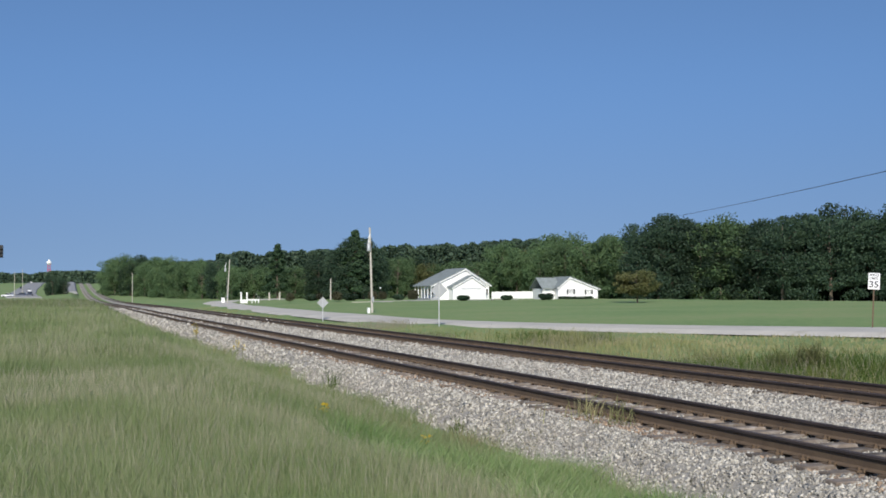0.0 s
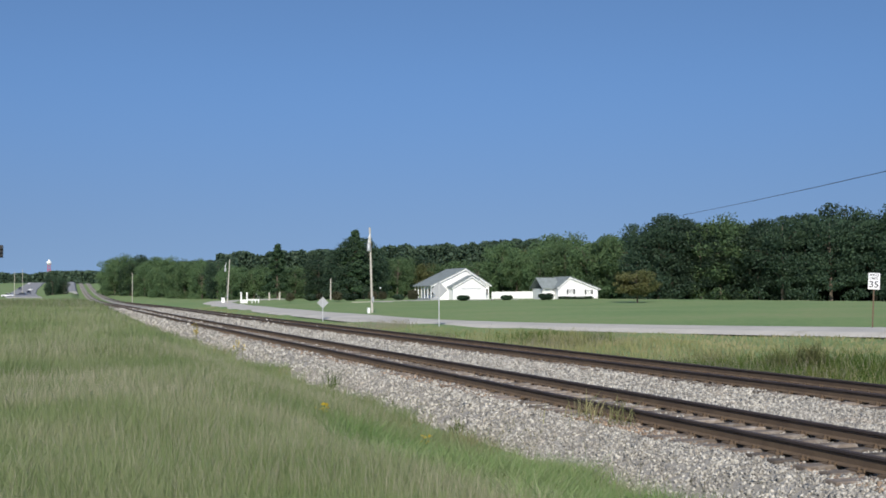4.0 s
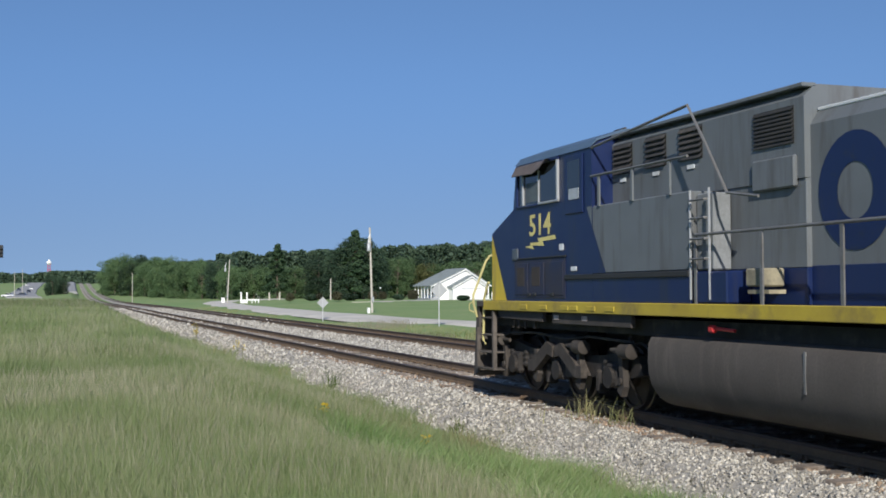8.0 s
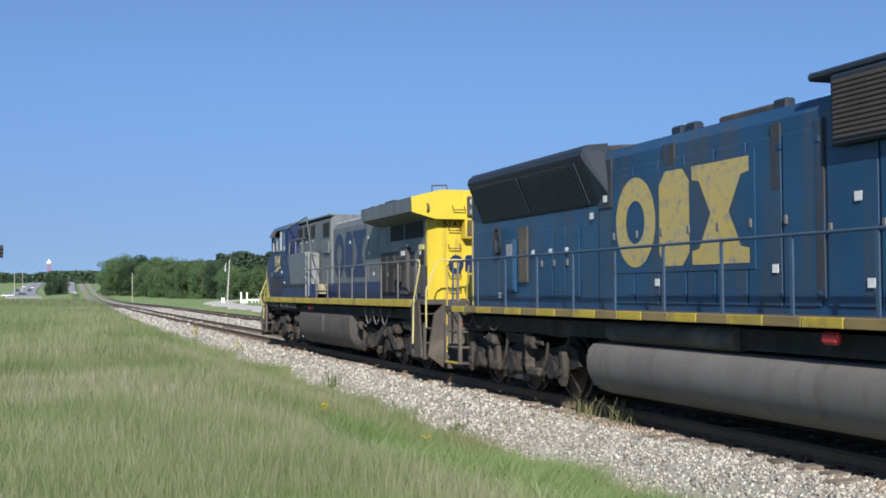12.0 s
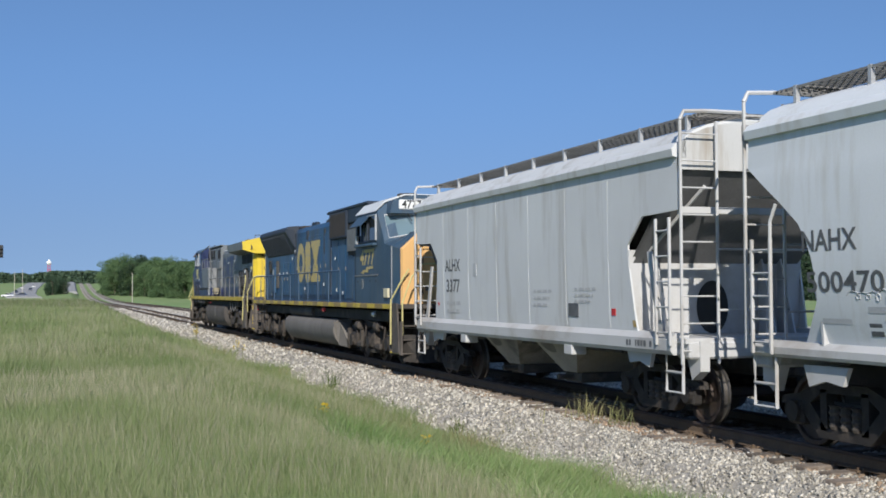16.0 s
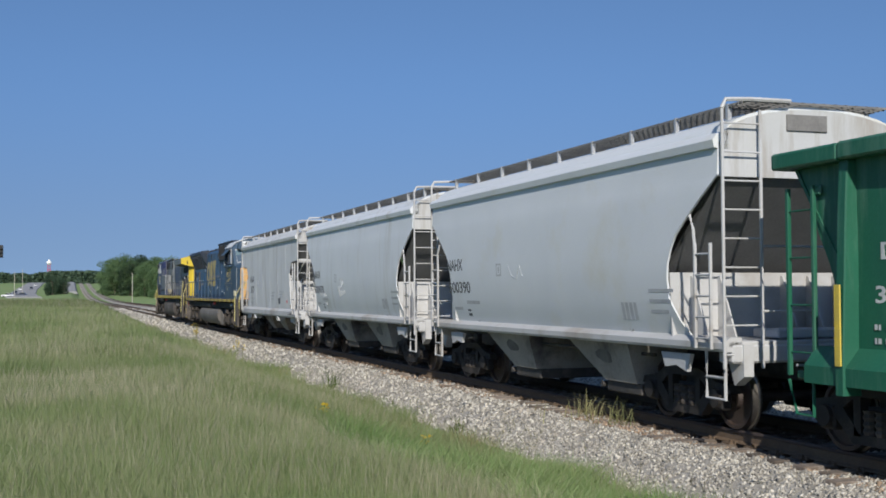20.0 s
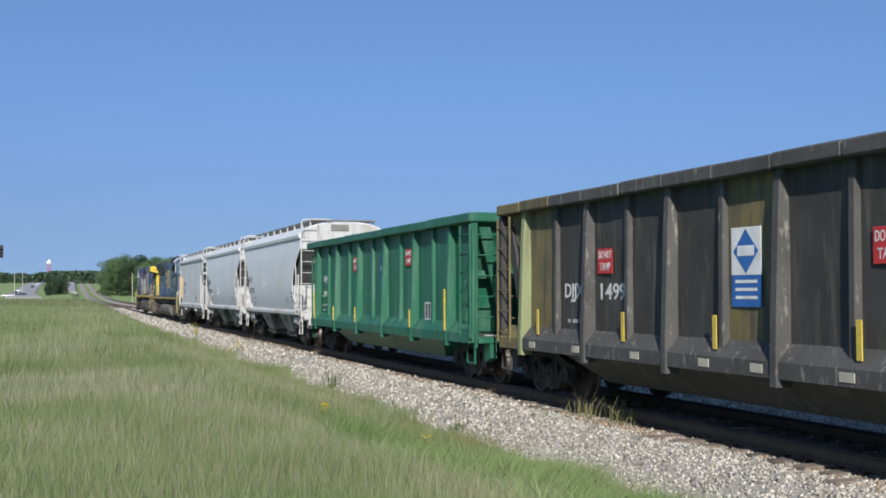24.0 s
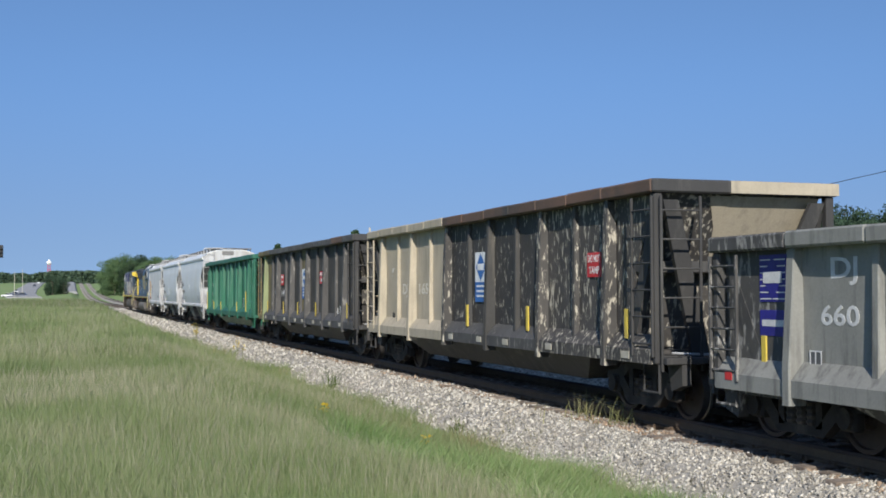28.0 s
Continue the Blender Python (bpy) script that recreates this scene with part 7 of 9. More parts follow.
    # tank, trucks, ends
    half = [(1.2, 1.1), (1.36, 1.06), (1.45, 0.96), (1.48, 0.8), (1.47, 0.66), (1.42, 0.52), (1.33, 0.4), (1.2, 0.3), (1.0, 0.24)]
    tank = [(-a, b) for a, b in half[:1]] + half + [(-a, b) for a, b in half[:0:-1]]
    TANK = surface("pale_dusty_tank", (0.155, 0.145, 0.132), (0.125, 0.115, 0.105), rough=0.8, scale=0.9, fine=30, bump=0.08, dirt=(0.09, 0.078, 0.068), dirt_amount=0.3, dirt_scale=0.7, streak=1)
    part("fuel_tank", Shape().prism(tank, "y", -15.35, -7.75), TANK, t, "dusty grey-brown fuel tank", smooth=True)
    part("air_tank", Shape().tube([(-1.25, -11.9, 1.28), (-1.25, -8.3, 1.28)], 0.17, 14), GRIME, t, "long air reservoir", smooth=True)
    part("tank_end_plate", Shape().loft([[(k * q, -15.35, z) for k, q, z in ((-1, 1.48, 1.02), (1, 1.48, 1.02), (1, 1.3, 0.3), (-1, 1.3, 0.3))], [(k * q, y, z) for k, q, y, z in ((-1, 1.3, -15.5, 1.0), (1, 1.3, -15.5, 1.0), (1, 1.1, -16.0, 0.24), (-1, 1.1, -16.0, 0.24))]]), TANK, t, "pale dusty sloping tank end")
    part("fuel_handle", Shape().box(-1.5, -1.4, -14.1, -13.8, 1.3, 1.45, 0.04), RED, t, "red fuel cut-off handle")
    loco_truck(t, -4.1, 1.85, False)
    loco_truck(t, -18.75, 1.85, False)
    for i, y in enumerate((-1.55, -2.25, -3.05)):
        part("hanging_cable", Shape().tube(sagging((-1.4, y, 1.44), (-1.4, y - 0.75, 1.42), 0.2 + 0.04 * i), 0.02, 6), GRIME, t)
    part("red_hose", Shape().tube([(-1.42, -1.5, 1.42), (-1.42, -1.62, 1.3), (-1.42, -1.72, 1.22)], 0.035, 6), RED, t, "red hose end")
    part("truck_light", Shape().lathe((-1.4, -19.7, 1.32), "x", [(-0.06, 0.05), (0.0, 0.08), (0.05, 0.08)], 10), LAMP, t)
    stairwell(t, -0.85, 1, zd, GRIME, SILL_YELLOW)
    stairwell(t, -22.75, -1, zd, GRIME, SILL_YELLOW)
    for k in (-1, 1):
        part("stair_side", Shape().prism([(-22.0, 1.64), (-22.45, 1.64), (-22.66, 0.4), (-22.05, 0.4)], "x", *sorted((k * 1.535, k * 1.575))), GRIME, t, "grimy brown stair side plate")
    part("front_pilot", Shape().prism([(-0.85, 0.3), (-0.65, 0.22), (-0.7, 1.58), (-0.9, 1.58)], "x", -0.92, 0.92), GRIME, t, "pilot plate")
    part("snow_plow", Shape().loft([[(-1.45, -22.4, 0.2), (1.45, -22.4, 0.2), (1.45, -22.35, 0.85), (-1.45, -22.35, 0.85)], [(-1.0, -22.85, 0.16), (1.0, -22.85, 0.16), (1.0, -22.6, 0.85), (-1.0, -22.6, 0.85)]]), TRUCK, t, "dark snow plow")
    for j, xx in enumerate((-0.75, -0.6, -0.45, 0.45, 0.6, 0.75)):
        part("brake_hose", Shape().tube(sagging((xx, -22.7, 1.1), (xx * 0.9, -22.9, 0.75), 0.3), 0.024, 6), BLACK, t)
    coupler(t, 0, 1)
    coupler(t, -23.0, -1)
    for k in (-1, 1):
        handrail(t, k, [-1.3 - 1.5 * i for i in range(11)], zd, 2.58, 1.5, surface("blue_rail", (0.05, 0.09, 0.15), rough=0.5, scale=3, fine=40), True)
        grab(t, [(k * 1.5, -1.3, 2.58), (k * 1.5, -0.95, 2.5), (k * 1.5, -0.9, 1.6), (k * 1.52, -0.95, 0.6)], RAIL_YELLOW, 0.02)
        grab(t, [(k * 1.0, -0.85, 0.8), (k * 1.0, -0.82, 2.0), (k * 1.0, -0.95, 2.5)], RAIL_YELLOW, 0.02)
        grab(t, [(k * 1.6, -22.02, 0.6), (k * 1.59, -22.02, 1.72), (k * 1.4, -22.2, 2.15), (k * 1.2, -22.3, 2.5)], PALE_RAIL, 0.022)
        grab(t, [(k * 1.5, -22.72, 0.85), (k * 1.5, -22.72, 1.65), (k * 1.25, -22.7, 2.3), (k * 0.95, -22.7, 2.62), (k * 0.3, -22.7, 2.64)], PALE_RAIL, 0.022)
    return t


TRAIN = [(front_locomotive(), -3.3, 22.4), (second_locomotive(), -26.0, 22.8)]


# ---- freight wagons ----
HOP_A = surface("pale_grey_hopper_paint", (0.585, 0.593, 0.593), (0.542, 0.55, 0.555), rough=0.55, scale=0.7, fine=40, bump=0.03, grain=0.05,
                dirt=(0.40, 0.385, 0.36), dirt_amount=0.34, dirt_scale=0.6, streak=1)
HOP_B = surface("bluish_white_hopper_paint", (0.628, 0.649, 0.666), (0.585, 0.611, 0.632), rough=0.5, scale=0.6, fine=40, bump=0.03, grain=0.05,
                dirt=(0.46, 0.45, 0.42), dirt_amount=0.32, dirt_scale=0.5, streak=1)
HOP_C = surface("stained_white_hopper_paint", (0.628, 0.649, 0.666), (0.585, 0.611, 0.632), rough=0.5, scale=0.6, fine=40, bump=0.03, grain=0.05,
                dirt=(0.55, 0.53, 0.44), dirt_amount=0.42, dirt_scale=0.28)
HOP_SILL = surface("white_sill_paint", (0.477, 0.477, 0.477), (0.432, 0.432, 0.427), rough=0.6, scale=1.0, fine=40, bump=0.05, grain=0.06,
                   dirt=(0.33, 0.30, 0.27), dirt_amount=0.36, dirt_scale=1.0)
HOP_END = surface("dusty_end_paint", (0.50, 0.505, 0.505), (0.44, 0.445, 0.44), rough=0.6, scale=0.9, fine=40, bump=0.04, grain=0.06,
                  dirt=(0.30, 0.27, 0.23), dirt_amount=0.36, dirt_scale=0.7, streak=1)
# dark grey that carries the shade on the down-facing end sheets
SHADED_SLOPE = surface("shaded_slope_sheet", (0.16, 0.16, 0.162), (0.135, 0.135, 0.137), rough=0.7, scale=2, fine=30)
BAY = surface("dusty_bay", (0.33, 0.305, 0.262), (0.26, 0.24, 0.205), rough=0.8, scale=1.5, fine=30, dirt=(0.09, 0.08, 0.075), dirt_amount=0.3, dirt_scale=1.4)
WALK = surface("walkway_grating", (0.20, 0.195, 0.185), (0.15, 0.145, 0.14), rough=0.8, scale=3, fine=30)
LETTER = surface("faded_black_lettering", (0.07, 0.075, 0.08), (0.11, 0.115, 0.12), rough=0.7, scale=6, fine=60, bump=0)
PALE_LETTER = surface("worn_white_lettering", (0.62, 0.62, 0.61), (0.5, 0.5, 0.5), rough=0.7, scale=6, fine=60, bump=0)
GHOST = surface("dusty_cream_lettering", (0.60, 0.57, 0.50), (0.52, 0.48, 0.4), rough=0.7, scale=6, fine=60, bump=0)
STENCIL = surface("small_stencilling", (0.37, 0.38, 0.39), (0.44, 0.45, 0.46), rough=0.7, scale=6, fine=60, bump=0)
SCUFF = surface("yellow_scuff", (0.62, 0.46, 0.06), (0.5, 0.38, 0.08), rough=0.7, scale=6, fine=60, bump=0)


CURVE = ((1.28, 1.42), (1.5, 1.5), (1.8, 1.56), (2.1, 1.595), (2.4, 1.61), (2.7, 1.61), (2.95, 1.605), (3.3, 1.595), (3.72, 1.57))


def curved_x(z):
    return float(np.interp(z, [q[0] for q in CURVE], [q[1] for q in CURVE]))


def on_curve(y, z):
    """Lettering laid on the round side."""
    a, b = curved_x(z - 0.15), curved_x(z + 0.15)
    up = Vector((a - b, 0, 0.3)).normalized()
    right = Vector((0, -1, 0))
    out = right.cross(up)
    m = Matrix((right, up, out)).transposed().to_4x4()
    m.translation = Vector((-curved_x(z) - 0.003, y, z))
    return m


def curved_patch(parent, name, y, z, w, h, material, label=""):
    part(name, Shape().add([(-curved_x(z) - 0.004, y, z), (-curved_x(z) - 0.004, y - w, z), (-curved_x(z - h) - 0.004, y - w, z - h), (-curved_x(z - h) - 0.004, y, z - h)], [(0, 1, 2, 3)]), material, parent, label)


def bars(parent, x, y, z, rows, width, height, gap, material):
    """Small stencilling that nobody could read: rows of short plain bars."""
    for i in range(rows):
        sh, a, n = Shape(), y, 0
        end = y - width * (1 - 0.13 * ((i * 7) % 3))
        while a > end:
            w = height * (0.75, 0.6, 0.85, 0.5)[(n + i) % 4]
            if n % 5 != 2:
                sh.add([(x, a, z - i * gap), (x, a - w, z - i * gap), (x, a - w, z - i * gap - height), (x, a, z - i * gap - height)], [(0, 1, 2, 3)])
            a -= w + 0.3 * height
            n += 1
        tagged(part("stencil_bar", sh, material, parent), kind="stuff")


def freight_truck(car, yc):
    """Two-axle truck with cast side frames, springs and bearings."""
    s = Shape()
    for k in (-1, 1):
        x0, x1 = sorted((k * 0.95, k * 1.1))
        top = [(-1.2, 0.52), (-1.15, 0.62), (-0.85, 0.66), (-0.42, 0.82), (0.42, 0.82), (0.85, 0.66), (1.15, 0.62), (1.2, 0.52), (0.95, 0.5), (0.62, 0.56), (0.40, 0.70), (-0.40, 0.70), (-0.62, 0.56), (-0.95, 0.5)]
        s.prism(top, "x", x0, x1)
        s.prism([(-0.85, 0.52), (-0.62, 0.56), (-0.34, 0.28), (0.34, 0.28), (0.62, 0.56), (0.85, 0.52), (0.45, 0.16), (-0.45, 0.16)], "x", x0, x1)
        for d in (-1, 1):
            s.box(x0, x1, d * 0.37 - 0.06, d * 0.37 + 0.06, 0.25, 0.74)
            s.box(*sorted((k * 0.96, k * 1.12)), d * 0.9 - 0.15, d * 0.9 + 0.15, 0.28, 0.58, 0.03)
            s.lathe((k * 1.13, d * 0.9, 0.44), "x", [(-0.04, 0.13), (0.05, 0.13), (0.07, 0.08)], 12)
    s.box(-0.95, 0.95, -0.2, 0.2, 0.56, 0.74, 0.03)
    s.lathe((0, 0, 0.72), "z", [(0, 0.3), (0.2, 0.3)], 14)
    tr = part("truck", s, TRUCK, car, "dark two-axle freight truck", pose(0, yc, 0))
    for k in (-1, 1):
        n = part("spring_nest", Shape().box(*sorted((k * 0.97, k * 1.0)), -0.3, 0.3, 0.28, 0.6), GRILLE, tr)
        for j in (-0.2, 0.0, 0.2):
            part("spring", Shape().lathe((k * 1.06, j, 0.28), "z", [(0.04 * i, 0.08 if i % 2 else 0.062) for i in range(8)], 8), TRUCK_DUSTY, n)
    for d in (-0.9, 0.9):
        wheelset(tr, WHEELS_CAR, d, 0.44)
        part("brake_beam", Shape().box(-0.8, 0.8, d * 0.5 - 0.04, d * 0.5 + 0.04, 0.32, 0.42), DARK, tr)
    return tr


def ladder(car, a, b, z0, z1, n, material, name="ladder", r=0.013, stile=0.019):
    """A ladder between two feet a and b (x, y)."""
    lad = part(name, Shape().box(a[0] - stile, a[0] + stile, a[1] - stile, a[1] + stile, z0, z1, 0.006)
               .box(b[0] - stile, b[0] + stile, b[1] - stile, b[1] + stile, z0, z1, 0.006), material, car)
    for i in range(n):
        z = z0 + (z1 - z0) * (i + 0.5) / n
        part("rung", Shape().tube([(a[0], a[1], z), (b[0], b[1], z)], r, 6), material, lad)
    return lad


def side_sheet(k, levels, ny=14, thick=0.03):
    """A curved side: levels of (z, x, y front, y rear)."""
    sh = Shape()
    pts, fs = [], []
    for z, x, ya, yb in levels:
        for j in range(ny + 1):
            pts.append((k * x, ya + (yb - ya) * j / ny, z))
    m = ny + 1
    n = len(pts)
    for i in range(len(levels) - 1):
        for j in range(ny):
            fs.append((i * m + j, i * m + j + 1, (i + 1) * m + j + 1, (i + 1) * m + j))
    pts += [(x - k * thick, y, z) for x, y, z in pts]
    fs += [tuple(n + q for q in f)[::-1] for f in fs]
    for i in range(len(levels) - 1):
        for j in (0, ny):
            fs.append((i * m + j, (i + 1) * m + j, n + (i + 1) * m + j, n + i * m + j))
    return sh.add(pts, fs)


def roof_walk(car, y0, y1, z, material):
    """Running boards along both edges and hatches down the middle."""
    for k in (-1, 1):
        grating = Shape()
        for i in range(7):
            x = k * (0.56 + 0.097 * i)
            grating.box(x - 0.012, x + 0.012, y1, y0, z - 0.03, z)
        n = int((y0 - y1) / 0.16)
        for i in range(n):
            y = y0 - 0.08 - 0.16 * i
            grating.box(*sorted((k * 0.55, k * 1.15)), y - 0.014, y + 0.014, z - 0.012, z + 0.004)
        w = part("running_board", grating, WALK, car, "grey roof walkway grating")
        for i in range(9):
            y = y0 - 0.15 + (y1 - y0 + 0.3) * i / 8
            part("walk_post", Shape().box(*sorted((k * 1.1, k * 1.16)), y - 0.028, y + 0.028, z - 0.34, z + 0.012), GALV, w)
    for d in (y0, y1):
        cross = Shape()
        for i in range(7):
            cross.box(-1.15, 1.15, d - 0.3 + 0.096 * i, d - 0.276 + 0.096 * i, z - 0.03, z)
        for i in range(14):
            cross.box(-1.14 + 0.173 * i, -1.11 + 0.173 * i, d - 0.3, d + 0.3, z - 0.012, z + 0.004)
        part("cross_walk", cross, WALK, car)
    for i in range(5):
        y = y0 - 0.9 + (y1 - y0 + 1.8) * i / 4
        h = part("roof_hatch", Shape().lathe((0, y, z - 0.16), "z", [(0, 0.5), (0.08, 0.5), (0.16, 0.35), (0.18, 0.1)], 18), material, car, "round roof hatch")
        part("hatch_bar", Shape().box(-0.55, 0.55, y - 0.03, y + 0.03, z + 0.02, z + 0.06), DARK, h)


def hopper_bays(car, spans, blunt):
    """Discharge bays; blunt: one end sheet slopes and the other stands upright."""
    for a, b in spans:
        m = (a + b) / 2
        f, g = (a - 1.35, b) if blunt else (m + 0.28, m - 0.28)
        xb = 1.2 if blunt else 0.95
        bay = part("hopper_bay", Shape().loft([[(-1.42, a, 1.3), (1.42, a, 1.3), (1.42, b, 1.3), (-1.42, b, 1.3)],
                                               [(-xb, f, 0.48), (xb, f, 0.48), (xb, g, 0.48), (-xb, g, 0.48)]]), BAY, car, "dusty discharge bay")
        part("outlet_gate", Shape().box(-xb + 0.05, xb - 0.05, min(f, g) - 0.05, max(f, g) + 0.05, 0.3, 0.48, 0.02), DARK, bay)
        part("gate_crank", Shape().tube([(-1.2, m, 0.4), (-0.9, m, 0.4)], 0.05, 8), DARK, bay)
        yp, zp = (a - 1.5, 0.88) if blunt else (m + 0.36, 0.93)
        rim = []
        for i in range(14):
            u = 2 * math.pi * i / 14
            w = 1 + 0.08 * math.sin(3 * u + a) + 0.05 * math.sin(5 * u)
            z = zp + 0.11 * w * math.sin(u)
            rim.append((-xb - (1.42 - xb) * (z - 0.48) / 0.82 - 0.006, yp - 0.28 * w * math.cos(u) - 0.5 * (zp - z), z))
        part("bay_stain", Shape().add(rim, [tuple(range(14))]), surface("oily_bay_stain", (0.10, 0.092, 0.082), (0.16, 0.15, 0.135), rough=0.8, scale=5, fine=30), bay, "dark stain on the bay")


def end_gear(car, y, d, z, material):
    """Ladders, grab irons, brake wheel and end sill at one end; d: 1 front, -1 rear; y the sill's end."""
    part("end_sill", Shape().box(-1.45, 1.45, *sorted((y, y - 0.35 * d)), z - 0.25, z, 0.03), material, car)
    part("draft_sill", Shape().box(-0.25, 0.25, *sorted((y + 0.25 * d, y - 3.2 * d)), 0.7, 1.05, 0.02), DARK, car)
    for k in (-1, 1):
        part("sill_step", Shape().tube([(k * 1.5, y - 0.1 * d, z - 0.1), (k * 1.5, y - 0.1 * d, 0.5), (k * 1.5, y - 0.55 * d, 0.5), (k * 1.5, y - 0.55 * d, z - 0.1)], 0.025, 6), material, car)
        part("step_rung", Shape().tube([(k * 1.5, y - 0.1 * d, 0.78), (k * 1.5, y - 0.55 * d, 0.78)], 0.022, 6), material, car)
        part("end_bracket", Shape().prism([(y + 0.02 * d, z), (y + 0.02 * d, z - 0.42), (y - 0.2 * d, z - 0.55), (y - 0.3 * d, z - 0.3), (y - 0.45 * d, z)], "x", *sorted((k * 1.15, k * 1.3))), material, car)


def covered_hopper(kind, label, marks):
    t = empty("covered_hopper", label, "freight wagon", None, "covered hoppers")
    A = kind == "panel"
    pt = HOP_A if A else (HOP_C if kind == "stained" else HOP_B)
    wz = 3.62 if A else 3.42          # foot of the upper end wall
    yf, yr = -1.05, (-12.95 if A else -12.75)
    L = 13.65 if A else 13.2
    # sides
    if A:
        lev = [(z, x, yf - c, yr + c) for z, x, c in ((1.28, 1.5, 1.25), (1.5, 1.52, 1.3), (2.3, 1.54, 1.46), (2.62, 1.545, 1.48), (3.02, 1.548, 1.03), (3.05, 1.548, 0.0), (3.8, 1.55, 0.0))]
    else:
        lev = [(1.28, 1.42, yf - 0.9, yr + 0.9)]
        for z, x, c in ((1.5, 1.5, 1.1), (1.8, 1.56, 1.3), (2.1, 1.595, 1.3), (2.3, 1.608, 1.26), (2.5, 1.61, 1.17), (2.7, 1.61, 1.03), (2.95, 1.605, 0.7), (3.2, 1.6, 0.34), (3.4, 1.587, 0.06), (3.44, 1.58, 0.0), (3.8, 1.565, 0.0)):
            lev.append((z, x, yf - c, yr + c))
    for k in (-1, 1):
        sd = part("side_sheet", side_sheet(k, lev), pt, t, "pale painted side sheet", smooth=True)
        # eave: a broad folded edge under the roof
        part("eave", Shape().prism([(k * 1.5, 3.78), (k * 1.62, 3.8), (k * 1.64, 3.9), (k * 1.58, 3.98), (k * 1.4, 4.04), (k * 1.4, 3.78)], "y", yr, yf), pt, t, "folded roof edge", smooth=True)
        part("side_sill", Shape().prism([(k * 1.3, 1.02), (k * 1.56, 1.02), (k * 1.6, 1.08), (k * 1.6, 1.24), (k * 1.5, 1.33), (k * 1.3, 1.33)] if A else
                                        [(k * 1.3, 1.12), (k * 1.54, 1.12), (k * 1.57, 1.16), (k * 1.57, 1.24), (k * 1.46, 1.31), (k * 1.3, 1.31)], "y", yr + (0.15 if A else -0.1), yf - (0.15 if A else 0.0)), HOP_SILL, t, "white side sill")
        for i, y in enumerate([-2.95 - 1.575 * j for j in range(6)] if A else []):
            part("side_rib", Shape().loft([[(k * (x - 0.02), y - 0.04, z), (k * (x + 0.005), y, z), (k * (x - 0.02), y + 0.04, z)] for z, x in ((1.34, 1.506), (1.5, 1.52), (2.3, 1.54), (3.66, 1.5495))]), pt, sd)
        for y in (-4.3, -9.4) if A else ():
            part("jacking_pad", Shape().box(*sorted((k * 1.3, k * 1.58)), y - 0.16, y + 0.16, 0.86, 1.04, 0.02), HOP_SILL, t)
        part("bolster_web", Shape().prism([(yr + 0.9, 1.05), (yr + 1.7, 1.05), (yr + 1.6, 0.84), (yr + 1.3, 0.88), (yr + 1.0, 0.8)], "x", *sorted((k * 1.4, k * 1.46))), HOP_SILL, t)
        part("bolster_web", Shape().prism([(yf - 0.9, 1.05), (yf - 1.7, 1.05), (yf - 1.6, 0.84), (yf - 1.3, 0.88), (yf - 1.0, 0.8)], "x", *sorted((k * 1.4, k * 1.46))), HOP_SILL, t)
    # roof
    arc = [(1.45 * math.cos(math.pi * i / 12), 3.98 + 0.42 * math.sin(math.pi * i / 12)) for i in range(13)]
    part("roof", Shape().prism(arc + [(-1.45, 3.9), (1.45, 3.9)], "y", yr + 0.02, yf - 0.02), pt, t, "curved pale roof", smooth=True)
    roof_walk(t, yf - 0.25, yr + 0.25, 4.44, pt)
    # ends: upright upper wall, slope sheet that falls back under it, upright lower plates
    for y, d in ((yf, 1), (yr, -1)):
        arc2 = [(1.55 * math.cos(math.pi * i / 12), 3.86 + 0.5 * math.sin(math.pi * i / 12)) for i in range(13)]
        part("end_wall", Shape().prism(arc2 + [(-1.55, wz), (1.55, wz)], "y", *sorted((y, y - 0.04 * d))), HOP_END, t, "white upper end wall")
        # the sheet's dark colour paints in the shade beneath the end wall
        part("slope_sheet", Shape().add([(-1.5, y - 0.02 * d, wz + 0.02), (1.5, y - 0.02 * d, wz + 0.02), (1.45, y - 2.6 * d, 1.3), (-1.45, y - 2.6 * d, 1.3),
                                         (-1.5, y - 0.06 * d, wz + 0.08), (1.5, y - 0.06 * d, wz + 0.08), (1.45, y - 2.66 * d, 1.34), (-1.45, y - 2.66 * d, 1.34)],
                                        [(0, 1, 2, 3), (7, 6, 5, 4), (0, 4, 5, 1), (3, 2, 6, 7)]), SHADED_SLOPE, t, "sloping end sheet with shade put into its colour")
        part("shear_plate", Shape().box(-1.5, 1.5, *sorted((y + 0.1 * d, y - 1.6 * d)), 1.18, 1.26, 0.01), HOP_SILL, t)
        bd, bz = (1.45, 2.54) if A else (1.3, 2.18)
        pl = part("end_bulkhead", Shape().prism([(-1.5, 1.26), (1.5, 1.26), (1.54, bz), (-1.54, bz)], "y", *sorted((y - bd * d, y - (bd + 0.04) * d))), HOP_SILL, t, "white lower end plate")
        for x in (-1.1, 0.75, 1.1) if A else (-1.2, -0.75, 0.3, 0.75, 1.2):
            part("gusset", Shape().prism([(y - bd * d, 1.26), (y - (bd - 0.45) * d, 1.26), (y - (bd - 0.06) * d, bz - 0.05), (y - bd * d, bz - 0.05)], "x", x - 0.015, x + 0.015), HOP_SILL, pl)
        if A:
            part("plate_hole", Shape().prism([(-0.1 + 0.28 * math.cos(0.2618 * q), 1.67 + 0.41 * math.sin(0.2618 * q)) for q in range(24)], "y", *sorted((y - (bd - 0.008) * d, y - bd * d))), GRILLE, pl, "dark oval opening")
            part("cross_beam", Shape().box(-1.5, 1.5, *sorted((y - 0.02 * d, y - 0.1 * d)), 3.0, 3.1, 0.01), HOP_SILL, t)
